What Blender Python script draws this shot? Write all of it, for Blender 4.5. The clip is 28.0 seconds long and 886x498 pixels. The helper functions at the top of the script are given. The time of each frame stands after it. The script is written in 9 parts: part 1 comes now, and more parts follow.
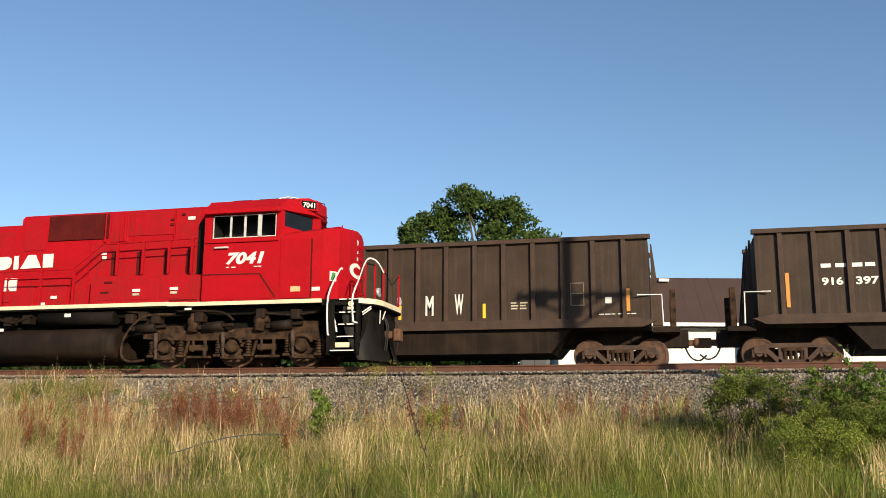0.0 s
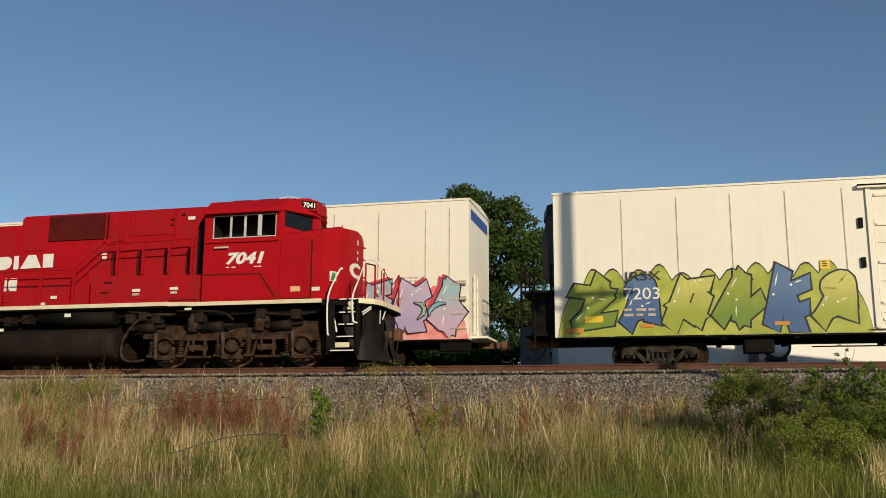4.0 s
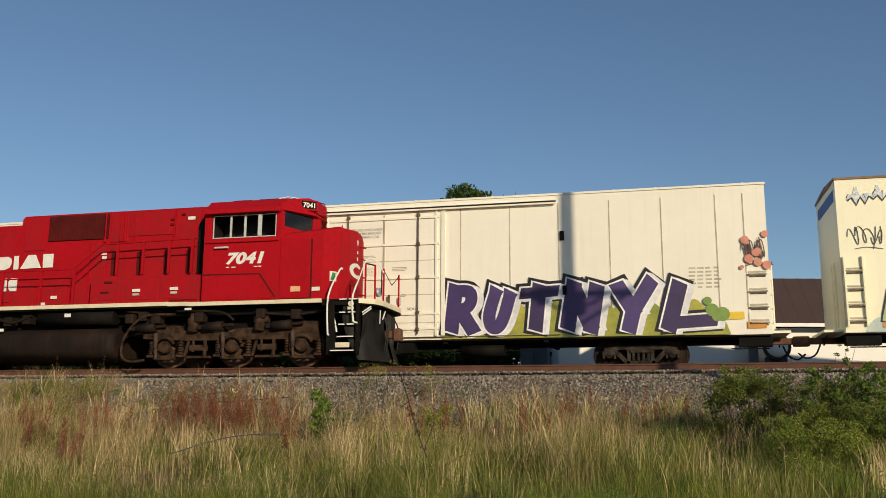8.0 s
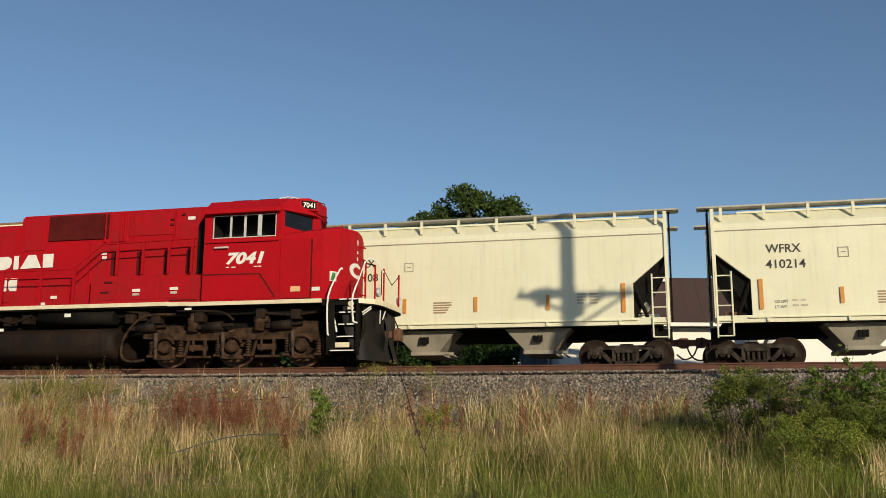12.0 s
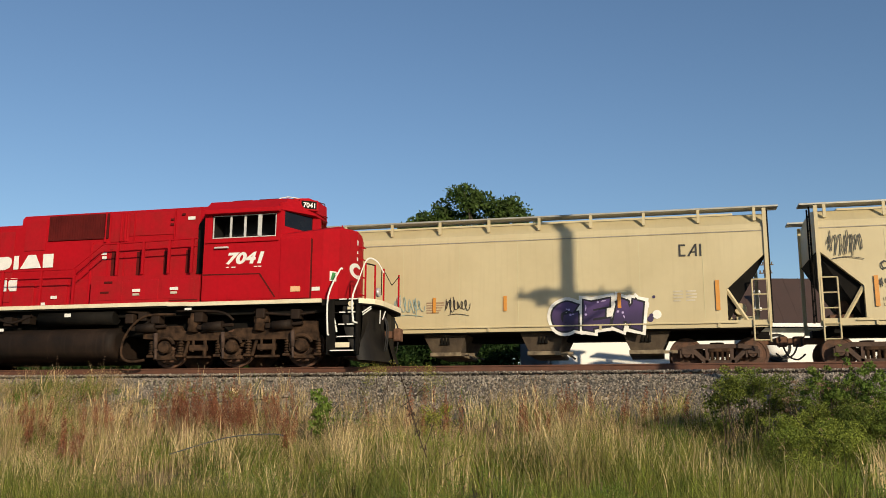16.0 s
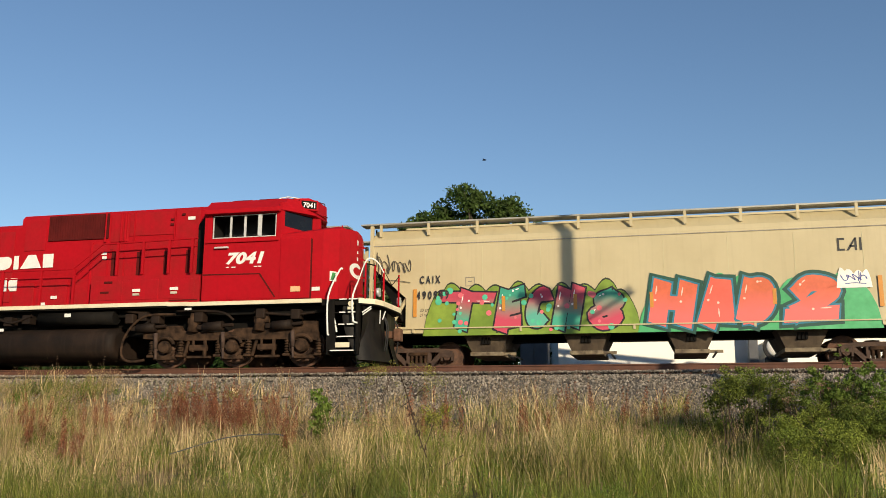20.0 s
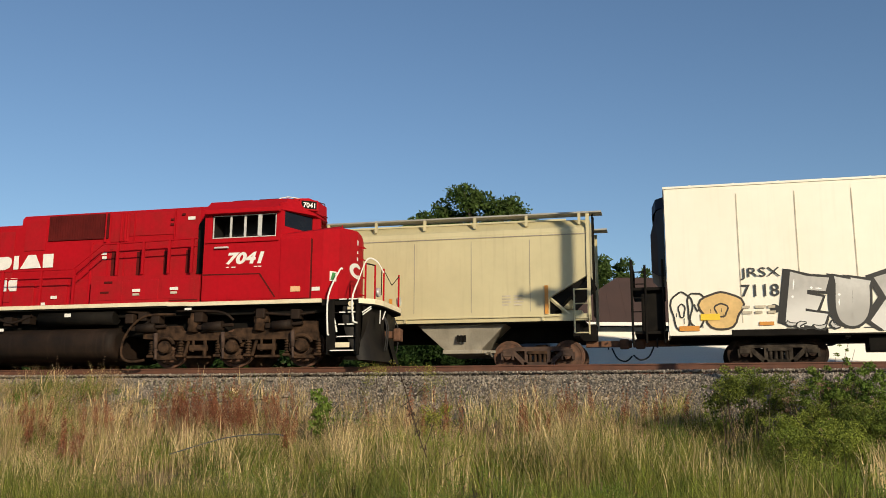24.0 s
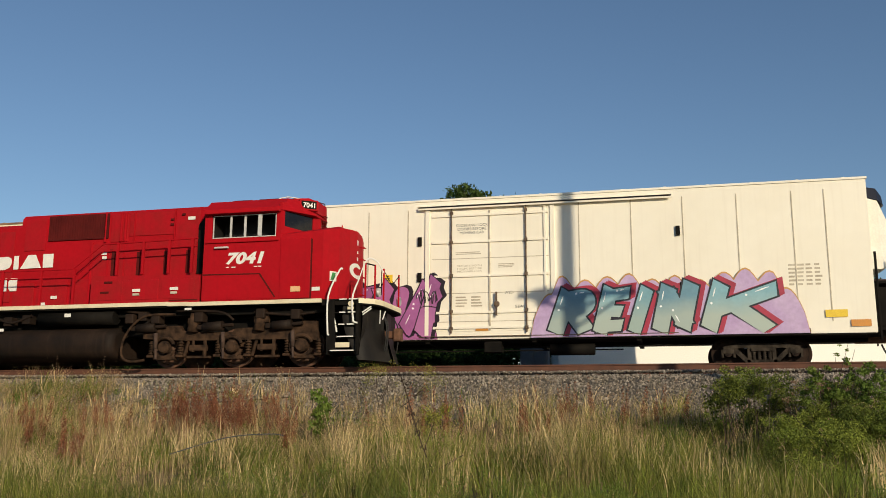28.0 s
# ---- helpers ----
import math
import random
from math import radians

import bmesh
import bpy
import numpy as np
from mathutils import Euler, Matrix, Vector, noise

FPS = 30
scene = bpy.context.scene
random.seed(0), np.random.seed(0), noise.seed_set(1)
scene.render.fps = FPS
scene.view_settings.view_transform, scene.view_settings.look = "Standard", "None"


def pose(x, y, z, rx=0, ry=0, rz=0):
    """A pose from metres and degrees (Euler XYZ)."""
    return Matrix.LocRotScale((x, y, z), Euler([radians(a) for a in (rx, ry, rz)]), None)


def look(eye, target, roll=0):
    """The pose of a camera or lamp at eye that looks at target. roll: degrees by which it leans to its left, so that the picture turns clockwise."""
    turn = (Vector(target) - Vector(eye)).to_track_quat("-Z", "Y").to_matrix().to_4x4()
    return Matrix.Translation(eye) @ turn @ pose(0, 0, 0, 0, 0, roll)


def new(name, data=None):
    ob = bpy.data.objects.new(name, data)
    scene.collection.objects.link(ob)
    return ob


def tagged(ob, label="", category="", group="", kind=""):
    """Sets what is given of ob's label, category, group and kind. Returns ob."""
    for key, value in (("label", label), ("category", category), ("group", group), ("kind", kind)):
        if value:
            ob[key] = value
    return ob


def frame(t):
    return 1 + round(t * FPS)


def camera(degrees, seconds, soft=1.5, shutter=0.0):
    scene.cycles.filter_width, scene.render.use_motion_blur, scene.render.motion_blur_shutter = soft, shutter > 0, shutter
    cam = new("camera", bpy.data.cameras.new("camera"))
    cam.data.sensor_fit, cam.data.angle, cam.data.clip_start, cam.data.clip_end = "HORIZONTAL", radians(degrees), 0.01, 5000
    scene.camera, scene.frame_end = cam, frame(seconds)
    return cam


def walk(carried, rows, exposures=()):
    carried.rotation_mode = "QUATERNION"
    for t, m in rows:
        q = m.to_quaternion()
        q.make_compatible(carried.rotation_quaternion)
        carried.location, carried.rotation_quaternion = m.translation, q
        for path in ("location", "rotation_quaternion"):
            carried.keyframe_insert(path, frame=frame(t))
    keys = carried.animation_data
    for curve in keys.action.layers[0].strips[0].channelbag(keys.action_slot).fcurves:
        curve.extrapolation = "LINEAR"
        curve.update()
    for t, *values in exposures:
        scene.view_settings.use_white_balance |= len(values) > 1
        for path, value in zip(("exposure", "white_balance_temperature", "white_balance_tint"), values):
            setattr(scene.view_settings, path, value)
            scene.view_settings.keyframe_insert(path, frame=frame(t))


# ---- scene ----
# Still camera beside the line: +x runs along the rails, +y across them, z = 0 on the rail heads.
cam = camera(52.2, 28.0, soft=0.9)
EYE = Vector((0.0, 0.0, -1.465))
YAW, PITCH, ROLL = radians(13.758), radians(10.811), 0.27
AIM = EYE + Vector((-math.sin(YAW) * math.cos(PITCH), math.cos(YAW) * math.cos(PITCH), math.sin(PITCH))) * 20
EXPOSURES = [(0.0, 0.24), (2.0, 0.24), (2.4, 0.12), (2.6, 0.04), (3.0, -0.47), (3.5, -0.50), (5.5, -0.41), (7.2, -0.42), (8.0, -0.48), (9.2, -0.50), (9.6, -0.54), (10.0, -0.56), (10.3, -0.46), (11.0, -0.62), (11.5, -0.64), (12.0, -0.34), (13.0, -0.26), (15.0, -0.29), (16.0, -0.18), (17.0, -0.20), (19.0, -0.12), (20.0, -0.05), (23.0, -0.02), (24.0, -0.20), (24.6, -0.52), (25.3, -0.60), (26.0, -0.43), (26.5, -0.47), (27.3, -0.48), (28.0, -0.41)]
walk(cam, [(0.0, look(EYE, AIM, ROLL)), (28.0, look(EYE, AIM, ROLL))], EXPOSURES)

# ---- world and sun: a low clear-sky sun behind the camera ----
SUN_EL, SUN_X, SUN_Y = radians(17.2), 0.62, -0.785
world = bpy.data.worlds.new("clear_sky")
scene.world = world
world.use_nodes = True
wn = world.node_tree.nodes
sky = wn.new("ShaderNodeTexSky")
sky.sky_type, sky.sun_disc = "NISHITA", False
sky.sun_elevation, sky.sun_rotation = SUN_EL, math.atan2(SUN_X, SUN_Y)
sky.air_density, sky.dust_density, sky.ozone_density = 1.0, 0.25, 3.0
world.node_tree.links.new(sky.outputs[0], wn["Background"].inputs[0])
wn["Background"].inputs[1].default_value = 0.124
sun_data = bpy.data.lights.new("sun", "SUN")
sun_data.energy, sun_data.angle, sun_data.color = 5.0, radians(0.53), (1.0, 0.84, 0.60)
sun = new("sun", sun_data)
sun.matrix_world = look((30 * SUN_X, 30 * SUN_Y, 20), Vector((30 * SUN_X, 30 * SUN_Y, 20)) - Vector((SUN_X * math.cos(SUN_EL), SUN_Y * math.cos(SUN_EL), math.sin(SUN_EL))))


# ---- materials ----
def lin(h):
    """Linear colour from a hex string."""
    c = [int(h[i:i + 2], 16) / 255 for i in (0, 2, 4)]
    return tuple(((v + 0.055) / 1.055) ** 2.4 if v > 0.04045 else v / 12.92 for v in c)


def surface(name, base, second=None, rough=0.6, metal=0.0, scale=3.0, amount=0.5, fine=40.0, bump=0.15,
            streak=0.0, streak_color=(0.10, 0.06, 0.04), per_object=0.0, island=0.0, island_color=None, coat=0.0, spec=0.5, grain=0.14):
    """Two-scale procedural surface: broad patches from base to second, fine grain, optional vertical streaks."""
    m = bpy.data.materials.new(name)
    m.use_nodes = True
    n, l = m.node_tree.nodes, m.node_tree.links
    b = n["Principled BSDF"]
    b.inputs["Roughness"].default_value, b.inputs["Metallic"].default_value = rough, metal
    b.inputs["Specular IOR Level"].default_value = spec
    if coat:
        b.inputs["Coat Weight"].default_value, b.inputs["Coat Roughness"].default_value = coat, 0.15
    second = second or tuple(v * 0.72 for v in base)
    tc = n.new("ShaderNodeTexCoord")
    n1 = n.new("ShaderNodeTexNoise")
    n1.inputs["Scale"].default_value, n1.inputs["Detail"].default_value = scale, 6
    l.new(tc.outputs["Object"], n1.inputs["Vector"])
    ramp = n.new("ShaderNodeMapRange")
    ramp.inputs["From Min"].default_value, ramp.inputs["From Max"].default_value = 0.38, 0.68
    ramp.inputs["To Max"].default_value = amount
    l.new(n1.outputs["Fac"], ramp.inputs["Value"])
    mix = n.new("ShaderNodeMix")
    mix.data_type = "RGBA"
    mix.inputs["A"].default_value, mix.inputs["B"].default_value = (*base, 1), (*second, 1)
    l.new(ramp.outputs["Result"], mix.inputs["Factor"])
    out = mix.outputs["Result"]
    n2 = n.new("ShaderNodeTexNoise")
    n2.inputs["Scale"].default_value, n2.inputs["Detail"].default_value = fine, 3
    l.new(tc.outputs["Object"], n2.inputs["Vector"])
    if streak:
        mp = n.new("ShaderNodeMapping")
        mp.inputs["Scale"].default_value = (7.0, 2.0, 0.35)
        l.new(tc.outputs["Object"], mp.inputs["Vector"])
        n3 = n.new("ShaderNodeTexNoise")
        n3.inputs["Scale"].default_value, n3.inputs["Detail"].default_value = 1.3, 5
        l.new(mp.outputs["Vector"], n3.inputs["Vector"])
        r3 = n.new("ShaderNodeMapRange")
        r3.inputs["From Min"].default_value, r3.inputs["From Max"].default_value = 0.52, 0.80
        r3.inputs["To Max"].default_value = streak
        l.new(n3.outputs["Fac"], r3.inputs["Value"])
        mx = n.new("ShaderNodeMix")
        mx.data_type = "RGBA"
        mx.inputs["B"].default_value = (*streak_color, 1)
        l.new(out, mx.inputs["A"])
        l.new(r3.outputs["Result"], mx.inputs["Factor"])
        out = mx.outputs["Result"]
    hv = n.new("ShaderNodeHueSaturation")
    vr = n.new("ShaderNodeMapRange")
    vr.inputs["To Min"].default_value, vr.inputs["To Max"].default_value = 1 - grain, 1 + grain
    l.new(n2.outputs["Fac"], vr.inputs["Value"])
    l.new(out, hv.inputs["Color"])
    l.new(vr.outputs["Result"], hv.inputs["Value"])
    out = hv.outputs["Color"]
    if per_object or island:
        src = n.new("ShaderNodeObjectInfo").outputs["Random"] if per_object else n.new("ShaderNodeNewGeometry").outputs["Random Per Island"]
        if island_color:
            mi = n.new("ShaderNodeMix")
            mi.data_type = "RGBA"
            mi.inputs["B"].default_value = (*island_color, 1)
            l.new(out, mi.inputs["A"])
            l.new(src, mi.inputs["Factor"])
            out = mi.outputs["Result"]
        h2 = n.new("ShaderNodeHueSaturation")
        v2 = n.new("ShaderNodeMapRange")
        k = per_object or island
        v2.inputs["To Min"].default_value, v2.inputs["To Max"].default_value = 1 - k, 1 + k
        mul = n.new("ShaderNodeMath")
        mul.operation = "MULTIPLY"
        mul.inputs[1].default_value = 7.31
        fr = n.new("ShaderNodeMath")
        fr.operation = "FRACT"
        l.new(src, mul.inputs[0])
        l.new(mul.outputs[0], fr.inputs[0])
        l.new(fr.outputs[0], v2.inputs["Value"])
        l.new(v2.outputs["Result"], h2.inputs["Value"])
        l.new(out, h2.inputs["Color"])
        out = h2.outputs["Color"]
    l.new(out, b.inputs["Base Color"])
    if bump:
        bp = n.new("ShaderNodeBump")
        bp.inputs["Strength"].default_value, bp.inputs["Distance"].default_value = bump, 0.02
        l.new(n2.outputs["Fac"], bp.inputs["Height"])
        l.new(bp.outputs["Normal"], b.inputs["Normal"])
    return m


def leafy(name, base, second, island=0.35):
    m = surface(name, base, second, rough=0.65, scale=0.9, amount=0.8, fine=12, bump=0.0, island=island, spec=0.2)
    n, l = m.node_tree.nodes, m.node_tree.links
    b, o = n["Principled BSDF"], n["Material Output"]
    tr = n.new("ShaderNodeBsdfTranslucent")
    mx = n.new("ShaderNodeMixShader")
    mx.inputs[0].default_value = 0.3
    l.new(b.inputs["Base Color"].links[0].from_socket, tr.inputs["Color"])
    l.new(b.outputs[0], mx.inputs[1])
    l.new(tr.outputs[0], mx.inputs[2])
    l.new(mx.outputs[0], o.inputs[0])
    return m


RED = surface("red_paint", (0.41, 0.006, 0.013), (0.33, 0.008, 0.012), rough=0.62, scale=1.2, amount=0.6, fine=9, bump=0.05, streak=0.22, streak_color=(0.17, 0.012, 0.012), coat=0.0, spec=0.08)
RED_DARK = surface("dusty_red_mesh", (0.105, 0.012, 0.011), (0.045, 0.007, 0.007), rough=0.85, scale=2, fine=60, bump=0.4, spec=0.08)
RED_DOOR = surface("red_panel_paint", (0.39, 0.008, 0.015), (0.26, 0.016, 0.016), rough=0.65, scale=2.2, amount=0.6, fine=14, bump=0.06, streak=0.28, streak_color=(0.12, 0.010, 0.010), spec=0.08)
CREAM_LINE = surface("cream_stripe_paint", (0.78, 0.70, 0.50), (0.60, 0.50, 0.33), rough=0.5, scale=3, fine=30, bump=0.05)
WHITE_MARK = surface("white_marking_paint", (0.80, 0.79, 0.74), (0.62, 0.60, 0.54), rough=0.55, scale=5, amount=0.3, fine=40, bump=0.03)
BLACK_MARK = surface("black_marking_paint", (0.025, 0.025, 0.025), (0.06, 0.055, 0.05), rough=0.55, scale=5, amount=0.3, fine=40, bump=0.03)
BLACK = surface("black_steel_and_shade", (0.0075, 0.007, 0.0065), (0.019, 0.016, 0.013), rough=0.7, scale=3, fine=30, bump=0.2, spec=0.06)
TRUCK = surface("dusty_truck_steel", (0.070, 0.040, 0.024), (0.017, 0.011, 0.008), rough=0.9, scale=5, amount=1.0, fine=30, bump=0.35, spec=0.12)
TRUCK2 = surface("grimy_cast_steel", (0.044, 0.025, 0.018), (0.095, 0.056, 0.038), rough=0.85, scale=5, amount=0.8, fine=30, bump=0.35)
TRUCK_SOOT = surface("sooty_cast_steel", (0.014, 0.011, 0.009), (0.062, 0.050, 0.039), rough=0.8, scale=6, amount=1.0, fine=30, bump=0.35, spec=0.15)
WHEEL_SOOT = surface("sooty_wheel_steel", (0.030, 0.018, 0.013), (0.012, 0.009, 0.008), rough=0.8, scale=6, amount=0.9, fine=50, bump=0.2, spec=0.15)
WHEEL = surface("wheel_steel", (0.115, 0.054, 0.031), (0.040, 0.024, 0.017), rough=0.8, metal=0.0, scale=6, amount=0.9, fine=50, bump=0.2)

TANK = surface("sooty_tank_steel", (0.013, 0.009, 0.007), (0.045, 0.026, 0.017), rough=0.7, scale=1.5, amount=0.5, fine=20, bump=0.15, streak=0.3, streak_color=(0.06, 0.038, 0.026), spec=0.15)
RUSTY = surface("rusty_steel", (0.15, 0.07, 0.038), (0.08, 0.038, 0.022), rough=0.85, scale=6, amount=0.9, fine=40, bump=0.4)
RAIL = surface("rusty_rail_steel", (0.115, 0.046, 0.026), (0.07, 0.030, 0.019), rough=0.8, scale=3, amount=0.8, fine=30, bump=0.25)
RAIL_TOP = surface("worn_rail_head", (0.20, 0.12, 0.085), (0.15, 0.085, 0.06), rough=0.5, metal=0.4, scale=3, fine=30, bump=0.05)
TIE = surface("creosoted_wood", (0.055, 0.040, 0.030), (0.10, 0.08, 0.065), rough=0.9, scale=5, amount=0.8, fine=50, bump=0.5, per_object=0.25)
GLASS_DARK = surface("tinted_glass", (0.008, 0.009, 0.012), (0.014, 0.015, 0.018), rough=0.12, spec=0.25, scale=2, fine=5, bump=0.0)
GRILL_DARK = surface("cab_interior_dark", (0.006, 0.005, 0.005), (0.012, 0.010, 0.010), rough=0.7, bump=0.1)
ALU = surface("bright_aluminium", (0.66, 0.65, 0.62), (0.50, 0.49, 0.46), rough=0.5, metal=0.2, scale=6, fine=40, bump=0.05)
LAMP_GLASS = surface("lamp_glass", (0.65, 0.66, 0.66), (0.5, 0.5, 0.5), rough=0.1, metal=0.4, bump=0.0)
ORANGE = surface("faded_orange_reflector", (0.62, 0.26, 0.035), (0.50, 0.22, 0.05), rough=0.45, scale=8, amount=0.5, fine=40, bump=0.03)
YELLOW = surface("yellow_placard", (0.80, 0.56, 0.03), (0.66, 0.44, 0.04), rough=0.45, scale=8, amount=0.4, fine=40, bump=0.03)
CAR_WHITE = surface("white_car_enamel", (0.88, 0.84, 0.72), (0.82, 0.765, 0.63), rough=0.42, scale=0.5, amount=0.5, fine=3, bump=0.01, streak=0.10, streak_color=(0.50, 0.42, 0.30), grain=0.03)
CAR_WHITE2 = surface("yellowed_car_enamel", (0.92, 0.875, 0.65), (0.88, 0.82, 0.57), rough=0.42, scale=0.5, amount=0.5, fine=3, bump=0.01, streak=0.12, streak_color=(0.52, 0.40, 0.22), grain=0.03)
SEAM = surface("dirty_weld_seam", (0.40, 0.35, 0.26), (0.62, 0.56, 0.45), rough=0.7, scale=3, amount=0.9, fine=30, bump=0.1)
DOOR_OLD = surface("rust_stained_door_enamel", (0.86, 0.80, 0.61), (0.80, 0.70, 0.48), rough=0.45, scale=1.4, amount=0.5, fine=18, bump=0.03, streak=0.34, streak_color=(0.50, 0.27, 0.10))
ROD_AND_SHADE = surface("grimy_door_rod_and_shade", (0.075, 0.048, 0.034), (0.17, 0.115, 0.07), rough=0.75, scale=7, amount=0.9, fine=40, bump=0.2)
ROOF_RUST = surface("rust_speckled_roof", (0.17, 0.095, 0.055), (0.32, 0.20, 0.12), rough=0.7, scale=2, amount=0.9, fine=25, bump=0.1)
UNIT_WHITE = surface("cooling_unit_white", (0.80, 0.77, 0.68), (0.70, 0.66, 0.57), rough=0.5, scale=2, fine=20, bump=0.05)
NAVY = surface("navy_plastic_and_unit_shade", (0.010, 0.012, 0.022), (0.018, 0.019, 0.026), rough=0.45, scale=3, fine=20, bump=0.05)
HOP_WHITE = surface("pale_hopper_enamel", (0.76, 0.755, 0.57), (0.69, 0.68, 0.49), rough=0.5, scale=0.7, amount=0.7, fine=4, bump=0.015, streak=0.22, streak_color=(0.42, 0.38, 0.27), grain=0.04)
HOP_TAN = surface("tan_hopper_enamel", (0.55, 0.465, 0.28), (0.47, 0.39, 0.225), rough=0.5, scale=0.7, amount=0.7, fine=4, bump=0.015, streak=0.25, streak_color=(0.38, 0.31, 0.185), grain=0.04)
HOP_GREY = surface("weathered_tan_hopper_enamel", (0.56, 0.50, 0.30), (0.47, 0.42, 0.25), rough=0.55, scale=0.7, amount=0.7, fine=4, bump=0.015, streak=0.28, streak_color=(0.36, 0.30, 0.18), grain=0.05)
BAY_GREY = surface("dusty_hopper_bay", (0.34, 0.31, 0.25), (0.22, 0.20, 0.16), rough=0.8, scale=1.5, amount=0.8, fine=20, bump=0.15, streak=0.4, streak_color=(0.14, 0.12, 0.10))
GATE = surface("dirty_tan_gate", (0.24, 0.19, 0.12), (0.07, 0.05, 0.033), rough=0.8, scale=5, amount=0.9, fine=25, bump=0.2)
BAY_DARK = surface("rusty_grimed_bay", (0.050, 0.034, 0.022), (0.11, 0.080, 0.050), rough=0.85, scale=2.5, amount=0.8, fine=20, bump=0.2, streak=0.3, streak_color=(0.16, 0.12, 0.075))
PLOW = surface("dusty_black_plow_steel", (0.005, 0.0045, 0.004), (0.020, 0.016, 0.013), rough=0.6, scale=1.1, amount=0.7, fine=12, bump=0.1, spec=0.2)
WALKWAY = surface("galvanised_walkway", (0.42, 0.41, 0.37), (0.28, 0.27, 0.24), rough=0.55, metal=0.4, scale=5, fine=50, bump=0.2)
GON_BROWN = surface("sooty_brown_gondola_paint", (0.056, 0.037, 0.027), (0.036, 0.025, 0.019), rough=0.7, scale=1.2, amount=0.9, fine=14, bump=0.12, streak=0.5, streak_color=(0.098, 0.070, 0.051), spec=0.2)
GON_RIB = surface("rusty_gondola_rib", (0.062, 0.034, 0.022), (0.036, 0.022, 0.016), rough=0.8, scale=3, amount=0.8, fine=30, bump=0.25)
GON_RED = surface("oxide_gondola_paint", (0.062, 0.030, 0.019), (0.030, 0.018, 0.012), rough=0.75, scale=1.6, amount=0.9, fine=18, bump=0.2, streak=0.4, streak_color=(0.028, 0.018, 0.013), spec=0.12)
EARTH = surface("embankment_earth", (0.060, 0.046, 0.026), (0.032, 0.030, 0.014), rough=0.95, scale=0.6, amount=0.9, fine=9, bump=0.6)
BALLAST_BED = surface("ballast_bed", (0.13, 0.112, 0.092), (0.08, 0.07, 0.058), rough=0.95, scale=9, amount=0.9, fine=25, bump=0.9)
STONE = surface("granite_ballast", (0.180, 0.150, 0.117), (0.09, 0.076, 0.060), rough=0.85, scale=3, amount=0.7, fine=40, bump=0.3, island=0.5, island_color=(0.33, 0.285, 0.230))
BARK = surface("rough_bark", (0.11, 0.085, 0.06), (0.06, 0.048, 0.035), rough=0.95, scale=6, fine=25, bump=0.8)
LEAF = leafy("tree_leaves", (0.082, 0.128, 0.030), (0.042, 0.080, 0.018), 0.5)
LEAF_DARK = leafy("hedge_leaves", (0.034, 0.070, 0.016), (0.022, 0.048, 0.012))
LEAF_BUSH = leafy("bramble_leaves", (0.175, 0.205, 0.036), (0.045, 0.085, 0.018), 0.75)
LEAF_LIGHT = leafy("weed_leaves", (0.16, 0.22, 0.04), (0.10, 0.17, 0.03))
LEAF_LIME = leafy("lime_weed_leaves", (0.34, 0.33, 0.06), (0.19, 0.22, 0.04), 0.7)
DEAD_STEM = surface("dead_brown_stem", (0.050, 0.032, 0.022), (0.085, 0.055, 0.036), rough=0.9, scale=9, fine=40, bump=0.4)
GRASS_GREEN = leafy("green_grass", (0.225, 0.225, 0.048), (0.062, 0.100, 0.019), 0.85)
GRASS_FRESH = leafy("fresh_grass", (0.250, 0.290, 0.048), (0.090, 0.150, 0.024), 0.7)
GRASS_DRY = leafy("dry_grass", (0.57, 0.43, 0.205), (0.29, 0.20, 0.095), 0.85)
GRASS_STRAW = leafy("bright_straw", (0.80, 0.63, 0.34), (0.48, 0.35, 0.17), 0.6)
GRASS_GREY = leafy("dead_grass", (0.34, 0.215, 0.135), (0.18, 0.11, 0.072), 0.6)
GRASS_HEAD = leafy("grass_panicles", (0.42, 0.27, 0.17), (0.25, 0.15, 0.10), 0.7)
GRASS_RED = leafy("russet_dock", (0.34, 0.135, 0.072), (0.20, 0.075, 0.040), 0.8)
WALL_WHITE = surface("white_render", (0.90, 0.88, 0.82), (0.86, 0.84, 0.78), rough=0.7, scale=0.7, amount=0.4, fine=25, bump=0.08)
ROOF_BROWN = surface("brown_metal_roof", (0.062, 0.035, 0.027), (0.048, 0.029, 0.023), rough=0.6, scale=1.0, amount=0.7, fine=18, bump=0.08)
POLE_WOOD = surface("weathered_pole", (0.16, 0.12, 0.085), (0.10, 0.075, 0.055), rough=0.9, scale=4, fine=25, bump=0.4)
GREY_METAL = surface("grey_painted_steel", (0.11, 0.115, 0.125), (0.075, 0.078, 0.088), rough=0.6, scale=3, fine=25, bump=0.1)
RUBBER = surface("black_rubber", (0.018, 0.018, 0.018), (0.03, 0.028, 0.026), rough=0.8, scale=8, fine=30, bump=0.1)
PAINTS = {}


def spray(a, b=None, mottling=1.6):
    """Sprayed paint in one colour that drifts into another."""
    key = (a, b, mottling)
    if key not in PAINTS:
        PAINTS[key] = surface("spray_paint", lin(a), lin(b) if b else tuple(q * 0.62 for q in lin(a)), rough=0.5, scale=mottling, amount=0.85 if b else 0.55, fine=9, bump=0.02, grain=0.2)
    return PAINTS[key]


# ---- mesh helpers ----
def part(name, bm, material, parent=None, label=""):
    """Link a bmesh (or a finished mesh) as one mesh object under a thing or a part."""
    if isinstance(bm, bpy.types.Mesh):
        me = bm
    else:
        me = bpy.data.meshes.new(name)
        bm.normal_update()
        bm.to_mesh(me)
        bm.free()
    if material and not me.materials:
        me.materials.append(material)
    ob = new(name, me)
    if parent is not None:
        ob.parent = parent
    return tagged(ob, label)


